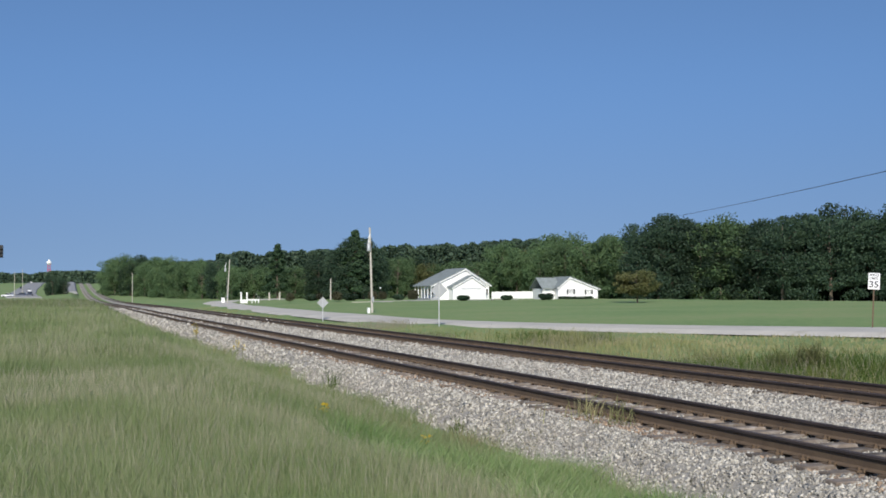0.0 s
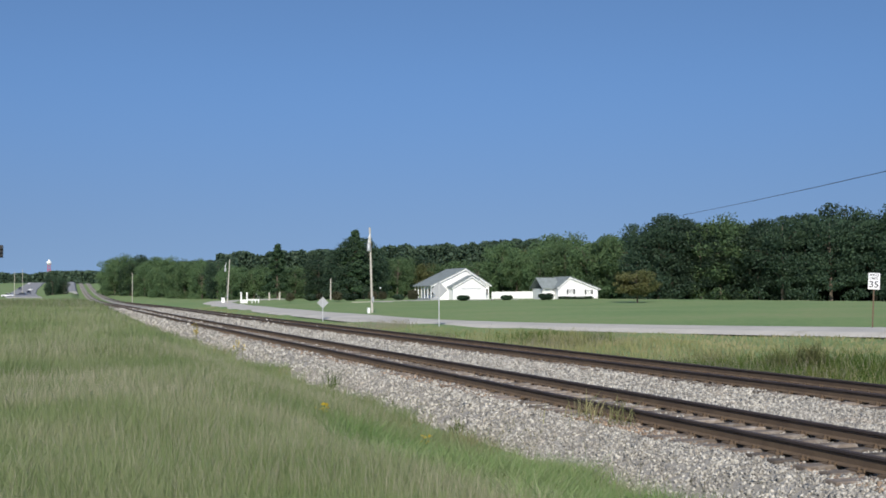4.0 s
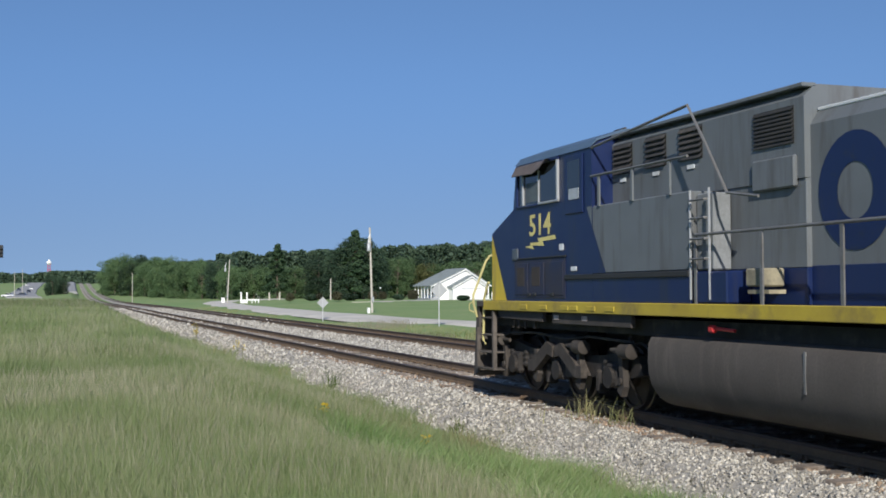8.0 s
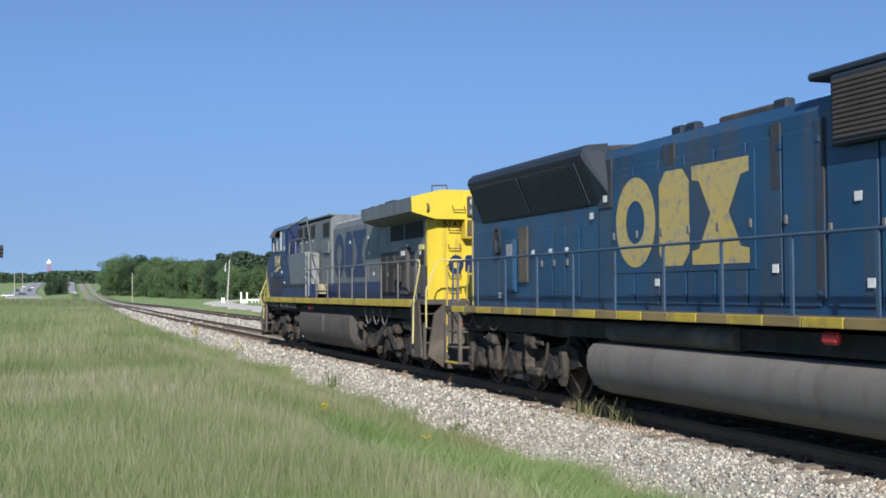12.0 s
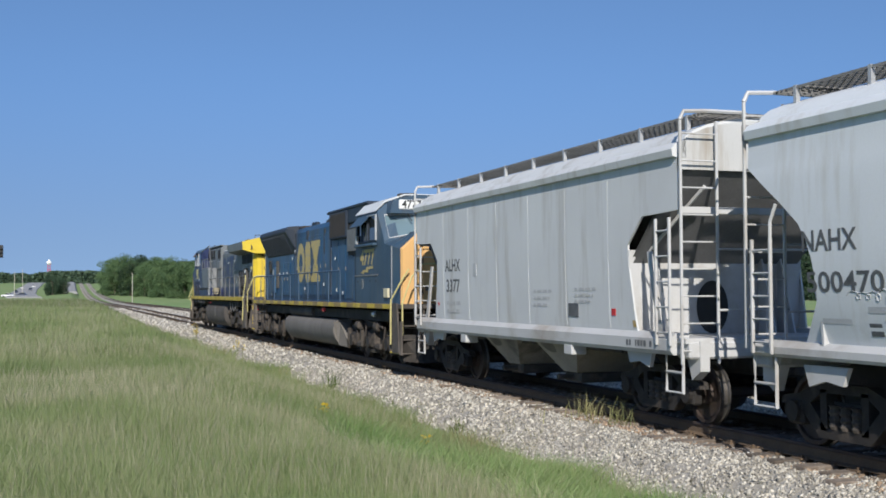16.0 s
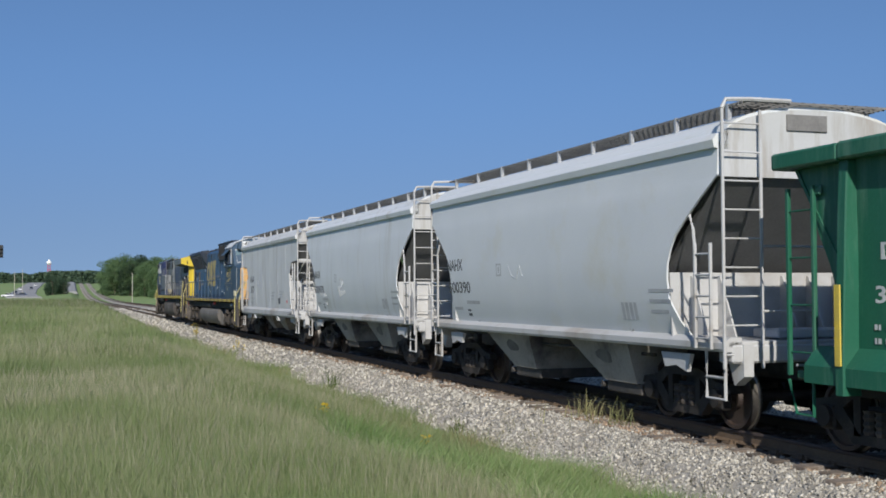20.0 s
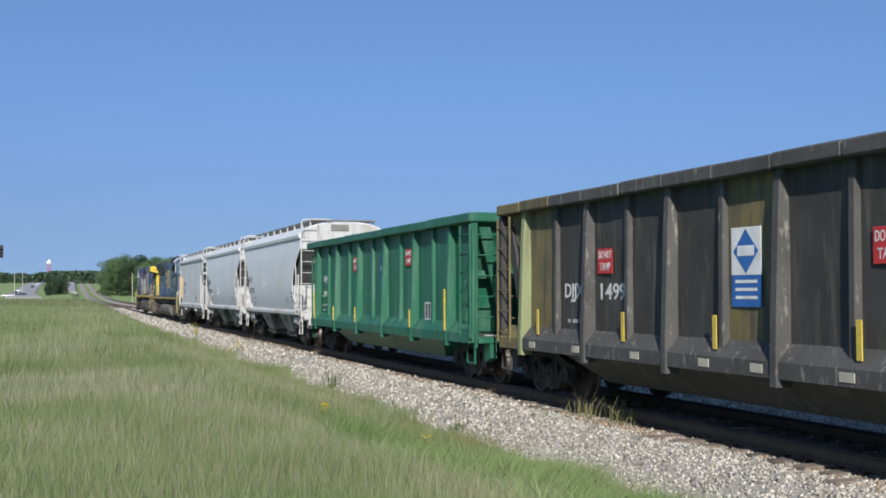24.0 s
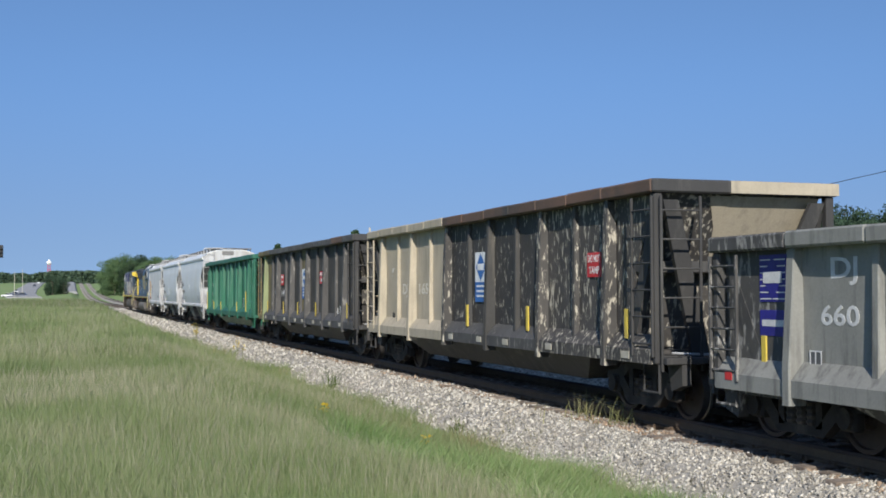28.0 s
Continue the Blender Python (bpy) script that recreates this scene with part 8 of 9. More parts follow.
            part("end_strut", Shape().tube([(-1.3, y - 1.3 * d, 2.5), (-1.05, y - 0.1 * d, 3.4)], 0.03, 6), HOP_SILL, t)
            part("corner_strut", Shape().prism([(y - 0.5 * d, 1.26), (y - 0.66 * d, 1.26), (y - 0.98 * d, 2.5), (y - 0.88 * d, 2.5)], "x", -1.5, -1.46), HOP_SILL, t)
        else:
            part("shelf", Shape().box(-0.6, 0.6, *sorted((y - 0.1 * d, y - 0.7 * d)), 1.28, 1.4, 0.02), HOP_SILL, t)
        end_gear(t, y + 0.12 * d, d, 1.22, HOP_SILL)
        ladder(t, (-1.56, y + 0.1 * d), (-0.98, y + 0.1 * d), 0.9 if d < 0 else 1.2, 4.3, 9, HOP_SILL)
        part("end_grab", Shape().tube([(-0.98, y + 0.1 * d, 2.5), (1.5, y + 0.1 * d, 2.5)], 0.018, 6), HOP_SILL, t)
        part("end_rail", Shape().tube([(-0.98, y + 0.12 * d, 1.65), (-0.2, y + 0.12 * d, 1.65), (-0.2, y + 0.12 * d, 1.2)], 0.018, 6), HOP_SILL, t)
        ladder(t, (-1.62, y - 0.12 * d), (-1.62, y - 0.5 * d), 1.15, 2.95 if A else 2.55, 5, HOP_SILL, "side_ladder", 0.016, 0.02)
        if not A:
            part("ladder_bend", Shape().tube([(-1.62, y - 0.5 * d, 2.5), (-1.63, y - 0.52 * d, 2.75), (-1.62, y - 0.62 * d, 2.95)], 0.022, 6), HOP_SILL, t)
        part("walk_bracket", Shape().tube([(-1.56, y + 0.1 * d, 4.3), (-1.5, y + 0.1 * d, 4.42), (-1.1, y + 0.1 * d, 4.44), (-0.5, y + 0.1 * d, 4.44)], 0.03, 6), HOP_SILL, t)
        part("end_step", Shape().box(-0.5, 0.14, *sorted((y + 0.03 * d, y)), 4.06, 4.28, 0.005), WALK, t, "perforated roof step")
        coupler(t, y + (0.55 if d > 0 else -0.55), d)
    part("brake_wheel", Shape().lathe((0.9, yr - 0.16, 1.9), "y", [(0, 0.28), (0.03, 0.3), (0.05, 0.28), (0.03, 0.26), (0.0, 0.27)], 18), HOP_SILL, t)
    part("centre_sill", Shape().box(-0.3, 0.3, yr + 1, yf - 1, 0.85, 1.15, 0.02), DARK, t)
    part("train_pipe", Shape().tube([(-1.1, yr + 2.5, 0.95), (-1.1, yf - 2.5, 0.95)], 0.03, 6), DARK, t)
    hopper_bays(t, ((-4.4, -6.75), (-6.95, -9.4)) if A else ((-3.6, -6.0), (-7.45, -9.85)), not A)
    freight_truck(t, -2.2)
    freight_truck(t, -11.55 if A else -11.05)
    marks(t)
    return t


def marks_a(t):
    x = -1.546
    words("ALHX", 0.36, on_side(x, -3.55, 2.48), LETTER, t, "lettering", 0.95)
    words("3377", 0.38, on_side(x + 0.009, -3.55, 2.04), LETTER, t, "lettering", 0.85)
    bars(t, x + 0.016, -3.15, 1.72, 2, 0.85, 0.075, 0.17, STENCIL)
    part("data_panel", Shape().box(x + 0.014, x + 0.04, -9.72, -9.34, 1.5, 1.72), LETTER, t, "small dark data panel")
    bars(t, x + 0.01, -7.9, 1.95, 3, 0.75, 0.05, 0.12, STENCIL)
    bars(t, x + 0.008, -9.6, 1.98, 3, 0.75, 0.05, 0.1, STENCIL)
    part("red_mark", Shape().box(x + 0.016, x + 0.04, -11.03, -10.9, 1.54, 1.65), RED, t)
    part("red_mark", Shape().box(x + 0.016, x + 0.04, -2.63, -2.54, 1.62, 1.69), RED, t)
    part("end_stripe", Shape().add([(x + 0.01, -11.3, 2.26), (x + 0.01, -11.36, 2.26), (x + 0.03, -11.68, 1.38), (x + 0.03, -11.58, 1.38)], [(0, 1, 2, 3)]), surface("rusty_yellow_drip", (0.42, 0.29, 0.10), (0.33, 0.24, 0.10), rough=0.8, scale=5, fine=40), t, "rusty yellow drip")
    part("grey_patch", Shape().box(x - 0.004, x + 0.02, -5.0, -4.82, 2.25, 2.5), STENCIL, t)
    bars(t, -1.603, -11.5, 1.2, 1, 0.75, 0.09, 0.1, LETTER)
    bars(t, -1.603, -1.9, 1.2, 1, 0.7, 0.07, 0.1, STENCIL)



def marks_b(number):
    def f(t):
        words("NAHX", 0.34, on_curve(-2.62, 2.47), LETTER, t, "lettering", 0.95)
        words(number, 0.33, on_curve(-2.85, 2.0), LETTER, t, "lettering", 1.3)
        curved_patch(t, "stencil_bar", -3.2, 1.74, 0.75, 0.07, STENCIL)
        curved_patch(t, "stencil_bar", -2.4, 1.6, 0.5, 0.06, STENCIL)
        curved_patch(t, "small_sign", -3.17, 1.56, 0.2, 0.14, LETTER)
        for y, z, w, h in ((-5.0, 2.46, 0.25, 0.03), (-5.0, 2.25, 0.25, 0.03), (-5.0, 2.46, 0.03, 0.24), (-5.22, 2.46, 0.03, 0.24), (-5.1, 2.4, 0.05, 0.12)):
            curved_patch(t, "stencil_bar", y, z, w, h, STENCIL)
        for i in range(4):
            curved_patch(t, "stencil_bar", -10.0 - 0.13 * i, 1.75, 0.09, 0.26, STENCIL)
        for i in range(3):
            curved_patch(t, "stencil_bar", -10.9, 1.95 - 0.15 * i, 0.7 - 0.1 * i, 0.05, STENCIL)
        if number == "500470":
            for y0, y1, z, h, n in ((-2.95, -3.75, 1.86, 0.09, 5), (-5.4, -6.2, 1.95, 0.16, 4), (-5.75, -6.05, 2.2, 0.14, 2), (-3.5, -3.75, 1.58, 0.08, 2)):
                pts = []
                for i in range(n * 8 + 1):
                    u = i / (n * 8)
                    zz = z + h * math.sin(2 * math.pi * n * u) * (0.7 + 0.3 * math.sin(5 * u + y0))
                    pts.append((-curved_x(zz) - 0.003, y0 + (y1 - y0) * u + 0.07 * math.cos(2 * math.pi * n * u), zz))
                part("scrawl", Shape().tube(pts, 0.007, 4), STENCIL, t, "scrawled paint marks")
        else:
            part("scrawl", Shape().tube([(-curved_x(z) - 0.003, y, z) for y, z in ((-5.6, 2.42), (-5.8, 2.2), (-6.0, 2.15), (-6.15, 2.4), (-6.3, 2.2))], 0.006, 4), STENCIL, t, "faint scrawled mark")
    return f


TRAIN.append((covered_hopper("panel", "pale grey two-bay covered hopper with upright ribs", marks_a), -49.0, 13.65))
TRAIN.append((covered_hopper("curved", "bluish white round-sided covered hopper with scrawled marks", marks_b("500470")), -62.65, 13.2))
TRAIN.append((covered_hopper("stained", "bluish white round-sided covered hopper with a yellowish stain", marks_b("500390")), -75.85, 13.2))


def gondola_paint(name, c1, c2, dirt, amount, streak=1, scale=0.9, rough=0.7, run=0.12, flake=1.0, soft=0.2):
    return surface(name, c1, c2, rough=rough, scale=scale, fine=30, bump=0.12, dirt=dirt, dirt_amount=amount, dirt_scale=flake, streak=streak, run=run, grain=0.15, soft=soft)


GREEN = gondola_paint("green_gondola_paint", (0.0133, 0.119, 0.0665), (0.0114, 0.0997, 0.057), (0.07, 0.165, 0.115), 0.42, rough=0.5)
SOOT = gondola_paint("sooty_grey_paint", (0.048, 0.046, 0.043), (0.033, 0.032, 0.030), (0.105, 0.093, 0.075), 0.34, scale=1.4, flake=1.6)
SOOT_EDGE = gondola_paint("scraped_grey_paint", (0.078, 0.075, 0.071), (0.056, 0.054, 0.052), (0.20, 0.19, 0.172), 0.34, scale=1.6, flake=2.4, run=0.3, soft=0.1)
OLIVE = gondola_paint("stained_yellow_paint", (0.19, 0.15, 0.058), (0.125, 0.105, 0.055), (0.06, 0.055, 0.045), 0.5, scale=1.8)
PALE_GREEN = gondola_paint("pale_green_paint", (0.27, 0.30, 0.15), (0.21, 0.24, 0.12), (0.13, 0.13, 0.085), 0.4)
CREAM = gondola_paint("dusty_cream_paint", (0.41, 0.355, 0.265), (0.36, 0.315, 0.235), (0.27, 0.24, 0.185), 0.38, scale=1.6, flake=1.6)
PEEL = gondola_paint("peeling_black_paint", (0.032, 0.03, 0.029), (0.044, 0.041, 0.038), (0.42, 0.39, 0.32), 0.38, scale=1.6, run=0.3, flake=3.2, soft=0.06)
PEEL2 = gondola_paint("badly_peeled_paint", (0.042, 0.039, 0.036), (0.065, 0.06, 0.055), (0.42, 0.385, 0.31), 0.48, scale=1.6, run=0.3, flake=3.6, soft=0.07)
BLACKISH = gondola_paint("blackened_paint", (0.05, 0.048, 0.046), (0.038, 0.037, 0.036), (0.10, 0.095, 0.085), 0.3)
BROWN_TOP = gondola_paint("rusty_brown_edge", (0.13, 0.075, 0.05), (0.09, 0.06, 0.045), (0.05, 0.045, 0.04), 0.4, 0)
ASH = gondola_paint("ash_grey_paint", (0.245, 0.245, 0.222), (0.20, 0.20, 0.184), (0.10, 0.097, 0.09), 0.34, scale=1.4, flake=1.6)
ASH_DARK = gondola_paint("flaking_dark_paint", (0.05, 0.048, 0.046), (0.075, 0.072, 0.068), (0.26, 0.25, 0.23), 0.5, scale=1.6, flake=2.4, run=0.3, soft=0.07)
BLUE_SIGN = surface("sign_blue", (0.03, 0.14, 0.42), rough=0.5, scale=4, fine=40, bump=0.02)
NAVY_SIGN = surface("sign_navy", (0.025, 0.02, 0.22), rough=0.5, scale=4, fine=40, bump=0.02)


PANELS = []          # the buckled sheets of the wagon in hand: its span and how far it lies in


def skin_depth(y, z):
    """How far the buckled side lies in at a place."""
    for y0, y1, z0, z1, lie in PANELS:
        if min(y0, y1) <= y <= max(y0, y1):
            return lie((y - y0) / (y1 - y0), min(max((z - z0) / (z1 - z0), 0), 1))
    return 0.0


def panel_words(text, size, y, z, material, parent, width):
    """Lettering painted on the buckled side."""
    ob = words(text, size, on_side(-1.425, y, z), material, parent, "lettering", width)
    for v in ob.data.vertices:
        v.co.z += -0.005 - skin_depth(y - v.co.x, z + v.co.y)
    return ob


def dented(k, y0, y1, z0, z1, seed, deep=0.03):
    """A side sheet that cargo has buckled: a grid of points, hollow or bulging, with its thickness."""
    r = np.random.default_rng(seed)
    ny, nz = 6, 8
    a, b, c, d = r.uniform(0, 6.28, 4)
    pts, fs = [], []

    def lie(u, w):
        h = math.sin(math.pi * u) * math.sin(math.pi * w) * deep * (0.6 + 0.6 * math.sin(4 * w + a) * math.sin(2 * u + b)) + 0.006 * math.sin(9 * w + c) * math.sin(7 * u + d)
        return max(h, -0.004)

    if k < 0:
        PANELS.append((y0, y1, z0, z1, lie))
    for i in range(nz + 1):
        for j in range(ny + 1):
            u, w = j / ny, i / nz
            pts.append((k * (1.418 - lie(u, w)), y0 + (y1 - y0) * u, z0 + (z1 - z0) * w))
    m = ny + 1
    n = len(pts)
    for i in range(nz):
        for j in range(ny):
            fs.append((i * m + j, i * m + j + 1, (i + 1) * m + j + 1, (i + 1) * m + j))
    pts += [(x - k * 0.03, y, z) for x, y, z in pts]
    fs += [tuple(n + q for q in f)[::-1] for f in fs]
    for i in range(nz):
        for j in (0, ny):
            fs.append((i * m + j, (i + 1) * m + j, n + (i + 1) * m + j, n + i * m + j))
    return Shape().add(pts, fs)


def gondola(label, n_posts, y_first, pitch, L, z_top, z_sill, panel_of, post_of, chord_of, sill, end_paint, extra, tall_end=True, bare_front=False):
    """An open-topped wagon: side panels between posts, top chord, sloping side sill, belly, ends with braces and ladders."""
    t = empty("gondola", label, "freight wagon", None, "gondolas")
    PANELS.clear()
    yf, yr = -0.75, -L + 0.75
    ys = [y_first - pitch * i for i in range(n_posts)]
    edges = [yf - 0.1] + ys + [yr + 0.1]
    for k in (-1, 1):
        for i in range(len(edges) - 1):
            a, b = edges[i], edges[i + 1]
            if 0 < i < len(edges) - 2:
                part("side_panel", dented(k, b, a, z_sill + 0.1, z_top - 0.1, 100 * n_posts + 10 * i + k), panel_of(i), t, smooth=True)
            part("top_chord", Shape().box(*sorted((k * 1.3, k * 1.62)), b - (0.1 if i == len(edges) - 2 else 0), a + (0.1 if i == 0 else 0), z_top - 0.2 + 0.005 * ((i * 5) % 3 - 1), z_top + 0.005 * ((i * 5) % 3 - 1), 0.025), chord_of(i), t)
            part("side_sill", Shape().prism([(k * 1.38, z_sill + 0.42), (k * 1.42, z_sill + 0.42), (k * 1.6, z_sill + 0.2), (k * 1.6, z_sill), (k * 1.38, z_sill)], "y", b, min(a, -1.3) if bare_front else a), sill(i), t)
        for i, y in enumerate(ys):
            long = i % 2 == 0
            zb = z_sill - 0.1 if long else z_sill + 0.26
            w = 0.075 if long else 0.06
            xs_at = ((zb, 1.625), (z_sill + 0.3, 1.625), (z_top - 0.7, 1.56), (z_top - 0.2, 1.53)) if long else ((zb, 1.51), (z_top - 0.7, 1.49), (z_top - 0.2, 1.48))
            part("side_post", Shape().loft([[(k * 1.4, y - w * 1.15, z), (k * 1.4, y + w * 1.15, z), (k * (x - 0.015), y + w, z), (k * x, y + w - 0.015, z), (k * x, y - w + 0.015, z), (k * (x - 0.015), y - w, z)]
                                            for z, x in xs_at]), post_of(i), t)
    # floor, inner sheets, belly
    part("floor", Shape().box(-1.4, 1.4, yr + 0.9, yf - 0.9, z_sill + 0.05, z_sill + 0.15), DARK, t)
    part("belly", Shape().loft([[(-1.36, yr + 2.5, z_sill + 0.02), (1.36, yr + 2.5, z_sill + 0.02), (1.36, yf - 2.3, z_sill + 0.02), (-1.36, yf - 2.3, z_sill + 0.02)],
                                [(-0.92, yr + 3.5, z_sill - 0.46), (0.92, yr + 3.5, z_sill - 0.46), (0.92, yf - 3.3, z_sill - 0.46), (-0.92, yf - 3.3, z_sill - 0.46)]]), end_paint, t, "deep belly between the trucks")
    part("centre_sill", Shape().box(-0.28, 0.28, yr, yf, 0.68, z_sill, 0.02), DARK, t)
    for y, d in ((yf, 1), (yr, -1)):
        zb = z_sill + 1.45 if tall_end else z_sill + 0.9
        part("end_chord", Shape().box(-1.6, 1.6, *sorted((y + 0.05 * d, y - 0.2 * d)), z_top - 0.2, z_top, 0.025), end_paint, t)
        part("end_sheet", Shape().add([(-1.4, y - 0.15 * d, z_top - 0.2), (1.4, y - 0.15 * d, z_top - 0.2), (1.4, y - 0.85 * d, zb), (-1.4, y - 0.85 * d, zb), (-1.4, y - 1.2 * d, z_sill + 0.1), (1.4, y - 1.2 * d, z_sill + 0.1),
                                       (-1.4, y - 0.2 * d, z_top - 0.2), (1.4, y - 0.2 * d, z_top - 0.2), (1.4, y - 0.92 * d, zb), (-1.4, y - 0.92 * d, zb), (-1.4, y - 1.27 * d, z_sill + 0.1), (1.4, y - 1.27 * d, z_sill + 0.1)],
                                      [(0, 1, 2, 3), (3, 2, 5, 4), (6, 9, 8, 7), (9, 10, 11, 8), (0, 6, 7, 1), (4, 5, 11, 10), (0, 3, 9, 6), (3, 4, 10, 9), (1, 7, 8, 2), (2, 8, 11, 5)]), PEEL2 if end_paint is BLACKISH else end_paint, t, "sloping end sheet")
        bare = bare_front and d > 0
        if bare:
            part("end_bay_sheet", Shape().prism([(-1.95, z_top - 0.1), (-0.98, z_top - 0.16), (-1.29, 2.64), (-1.52, 2.2), (-1.82, 1.4), (-1.95, z_sill + 0.1)], "x", -1.385, -1.35), panel_of(0), t)
            part("lug_block", Shape().prism([(-1.3, z_sill), (-1.3, 1.08), (-1.46, 1.2), (-1.78, 1.02), (-1.78, z_sill)], "x", -1.5, -1.3), end_paint, t)
            part("stake_pocket", Shape().box(-1.44, -1.385, -1.42, -1.22, 3.02, 3.14, 0.02), end_paint, t)
        else:
            part("end_beam", Shape().box(-1.4, 1.4, *sorted((y - 0.6 * d, y - 0.88 * d)), zb - 0.12, zb + 0.06, 0.02), end_paint, t)
        px = 1.3 if bare else 1.5
        part("platform", Shape().box(-px, px, *sorted((y + (0.0 if bare else 0.22) * d, y - 1.2 * d)), z_sill, z_sill + 0.1, 0.015), end_paint, t)
        ye = ys[0] if d > 0 else ys[-1]
        for k in ((1,) if bare else (-1, 1)):
            part("end_bay_sheet", Shape().prism([(ye, z_top - 0.1), (y - 0.16 * d, z_top - 0.18), (y - 0.86 * d, zb), (y - 1.0 * d, z_sill + 0.1), (ye, z_sill + 0.1)], "x", *sorted((k * 1.33, k * 1.385))), panel_of(0 if d > 0 else len(edges) - 2) if k < 0 else end_paint, t)
        for k in (-1, 1):
            if bare and k < 0:
                continue
            part("corner_post", Shape().box(*sorted((k * 1.42, k * 1.56)), *sorted((y + 0.0 * d, y - 0.14 * d)), z_sill, z_top - 0.2, 0.02), end_paint, t)
            part("corner_brace", Shape().prism([(y - 0.1 * d, z_top - 0.45), (y - 0.35 * d, z_top - 0.45), (y - 1.15 * d, z_sill + 0.1), (y - 0.9 * d, z_sill + 0.1)], "x", *sorted((k * 1.36, k * 1.44))), end_paint, t)
            part("end_brace", Shape().add([(k * 1.4, y - 0.02 * d, z_top - 0.3), (k * 1.15, y - 0.02 * d, z_top - 0.3), (k * 0.35, y - 0.5 * d, z_sill + 0.1), (k * 0.65, y - 0.5 * d, z_sill + 0.1),
                                           (k * 1.4, y - 0.1 * d, z_top - 0.3), (k * 1.15, y - 0.1 * d, z_top - 0.3), (k * 0.35, y - 0.58 * d, z_sill + 0.1), (k * 0.65, y - 0.58 * d, z_sill + 0.1)],
                                          [(0, 1, 2, 3), (4, 7, 6, 5), (0, 3, 7, 4), (1, 5, 6, 2), (0, 4, 5, 1), (3, 2, 6, 7)]), end_paint, t)
            part("sill_step", Shape().tube([(k * 1.5, y - 0.0 * d, z_sill), (k * 1.5, y - 0.0 * d, 0.45), (k * 1.5, y - 0.45 * d, 0.45), (k * 1.5, y - 0.45 * d, z_sill)], 0.025, 6), end_paint, t)
            part("end_bracket", Shape().prism([(y + 0.2 * d, z_sill + 0.12), (y + 0.2 * d, z_sill - 0.3), (y - 0.1 * d, z_sill - 0.4), (y - 0.25 * d, z_sill + 0.12)], "x", *sorted((k * 1.1, k * 1.25))), end_paint, t)
        lz = z_top - 0.25
        lp = chord_of(0) if d > 0 else end_paint
        if bare:
            part("sill_step", Shape().tube([(-1.44, -0.8, z_sill), (-1.44, -0.94, 0.46), (-1.44, -1.26, 0.46), (-1.44, -1.26, z_sill)], 0.022, 6), end_paint, t)
            ladder(t, (-1.44, -0.82), (-1.44, -1.3), z_sill + 0.05, z_top - 0.42, 4, lp, "side_ladder", 0.012, 0.026)
        else:
            ladder(t, (-1.6, y - 0.02 * d), (-1.6, y - 0.62 * d), z_sill + 0.1, lz, 6, lp, "side_ladder", 0.016, 0.02)
            ladder(t, (-1.5, y + 0.08 * d), (-0.85, y + 0.08 * d), z_sill - 0.1, lz, 6, lp, "end_ladder", 0.016, 0.02)
        coupler(t, y + 0.75 * d, d, RUST)
    part("brake_wheel", Shape().lathe((-0.35, yf + 0.1, z_sill + 1.2), "y", [(0, 0.26), (0.03, 0.28), (0.05, 0.26), (0.03, 0.24)], 18), DARK, t)
    freight_truck(t, -1.95)
    freight_truck(t, -L + 1.98)
    extra(t)
    return t


def tamp_sign(t, y, z, x=-1.425):
    s = part("warning_panel", Shape().box(x - 0.01, x, y - 0.25, y + 0.25, z - 0.2, z + 0.2, 0.003), RED, t, "red warning panel with white writing")
    words("DO NOT", 0.17, on_side(x - 0.011, y, z + 0.095), PALE_LETTER, s, "lettering", 0.44)
    words("TAMP", 0.17, on_side(x - 0.011, y, z - 0.095), PALE_LETTER, s, "lettering", 0.36)


def owner_sign(t, y, z, w=0.66, h=1.02, x=-1.425, upper=None):
    s = part("owner_panel", Shape().box(x - 0.01, x, y - w / 2, y + w / 2, z - h * 0.1, z + h * 0.5, 0.003), upper or DECAL, t, "navy and blue owner's panel" if upper else "white and blue owner's panel")
    part("diamond", Shape().add([(x - 0.013, y, z + h * 0.48), (x - 0.013, y - w * 0.42, z + h * 0.2), (x - 0.013, y, z - h * 0.08), (x - 0.013, y + w * 0.42, z + h * 0.2)], [(0, 1, 2, 3)]), BLUE_SIGN, s, "blue diamond")
    part("emblem_bar", Shape().box(x - 0.016, x - 0.012, y - w * 0.28, y + w * 0.28, z + h * 0.14, z + h * 0.27), DECAL, s)
    b = part("blue_panel", Shape().box(x - 0.01, x, y - w / 2, y + w / 2, z - h * 0.5, z - h * 0.1, 0.003), BLUE_SIGN, s, "blue lower panel")
    for i in range(3):
        part("stencil_bar", Shape().box(x - 0.014, x - 0.01, y - w * 0.36, y + w * 0.36, z - h * (0.2 + 0.1 * i), z - h * (0.16 + 0.1 * i)), DECAL, b)


def data_box(t, y, z, x=-1.425, q=1.0):
    d = part("data_box", Shape().box(x - 0.006, x, y - 0.26 * q, y + 0.26 * q, z - 0.24 * q, z + 0.24 * q), LETTER, t, "black data stencil in a white frame")
    for a, b, c, e in ((-0.26, 0.26, 0.2, 0.24), (-0.26, 0.26, -0.24, -0.2), (-0.02, 0.02, -0.2, 0.2), (-0.26, -0.22, -0.2, 0.2), (0.22, 0.26, -0.2, 0.2)):
        part("frame_bar", Shape().box(x - 0.009, x - 0.005, y + a * q, y + b * q, z + c * q, z + e * q), PALE_LETTER, d)


def reflectors(t, ys, z, material):
    for y in ys:
        part("reflector", Shape().box(-1.612, -1.6, y - 0.13, y + 0.13, z - 0.05, z + 0.06, 0.003), material, t)


CREAM_TAG = surface("dusty_reflector", (0.45, 0.42, 0.34), rough=0.7, scale=6, fine=40, bump=0.02)


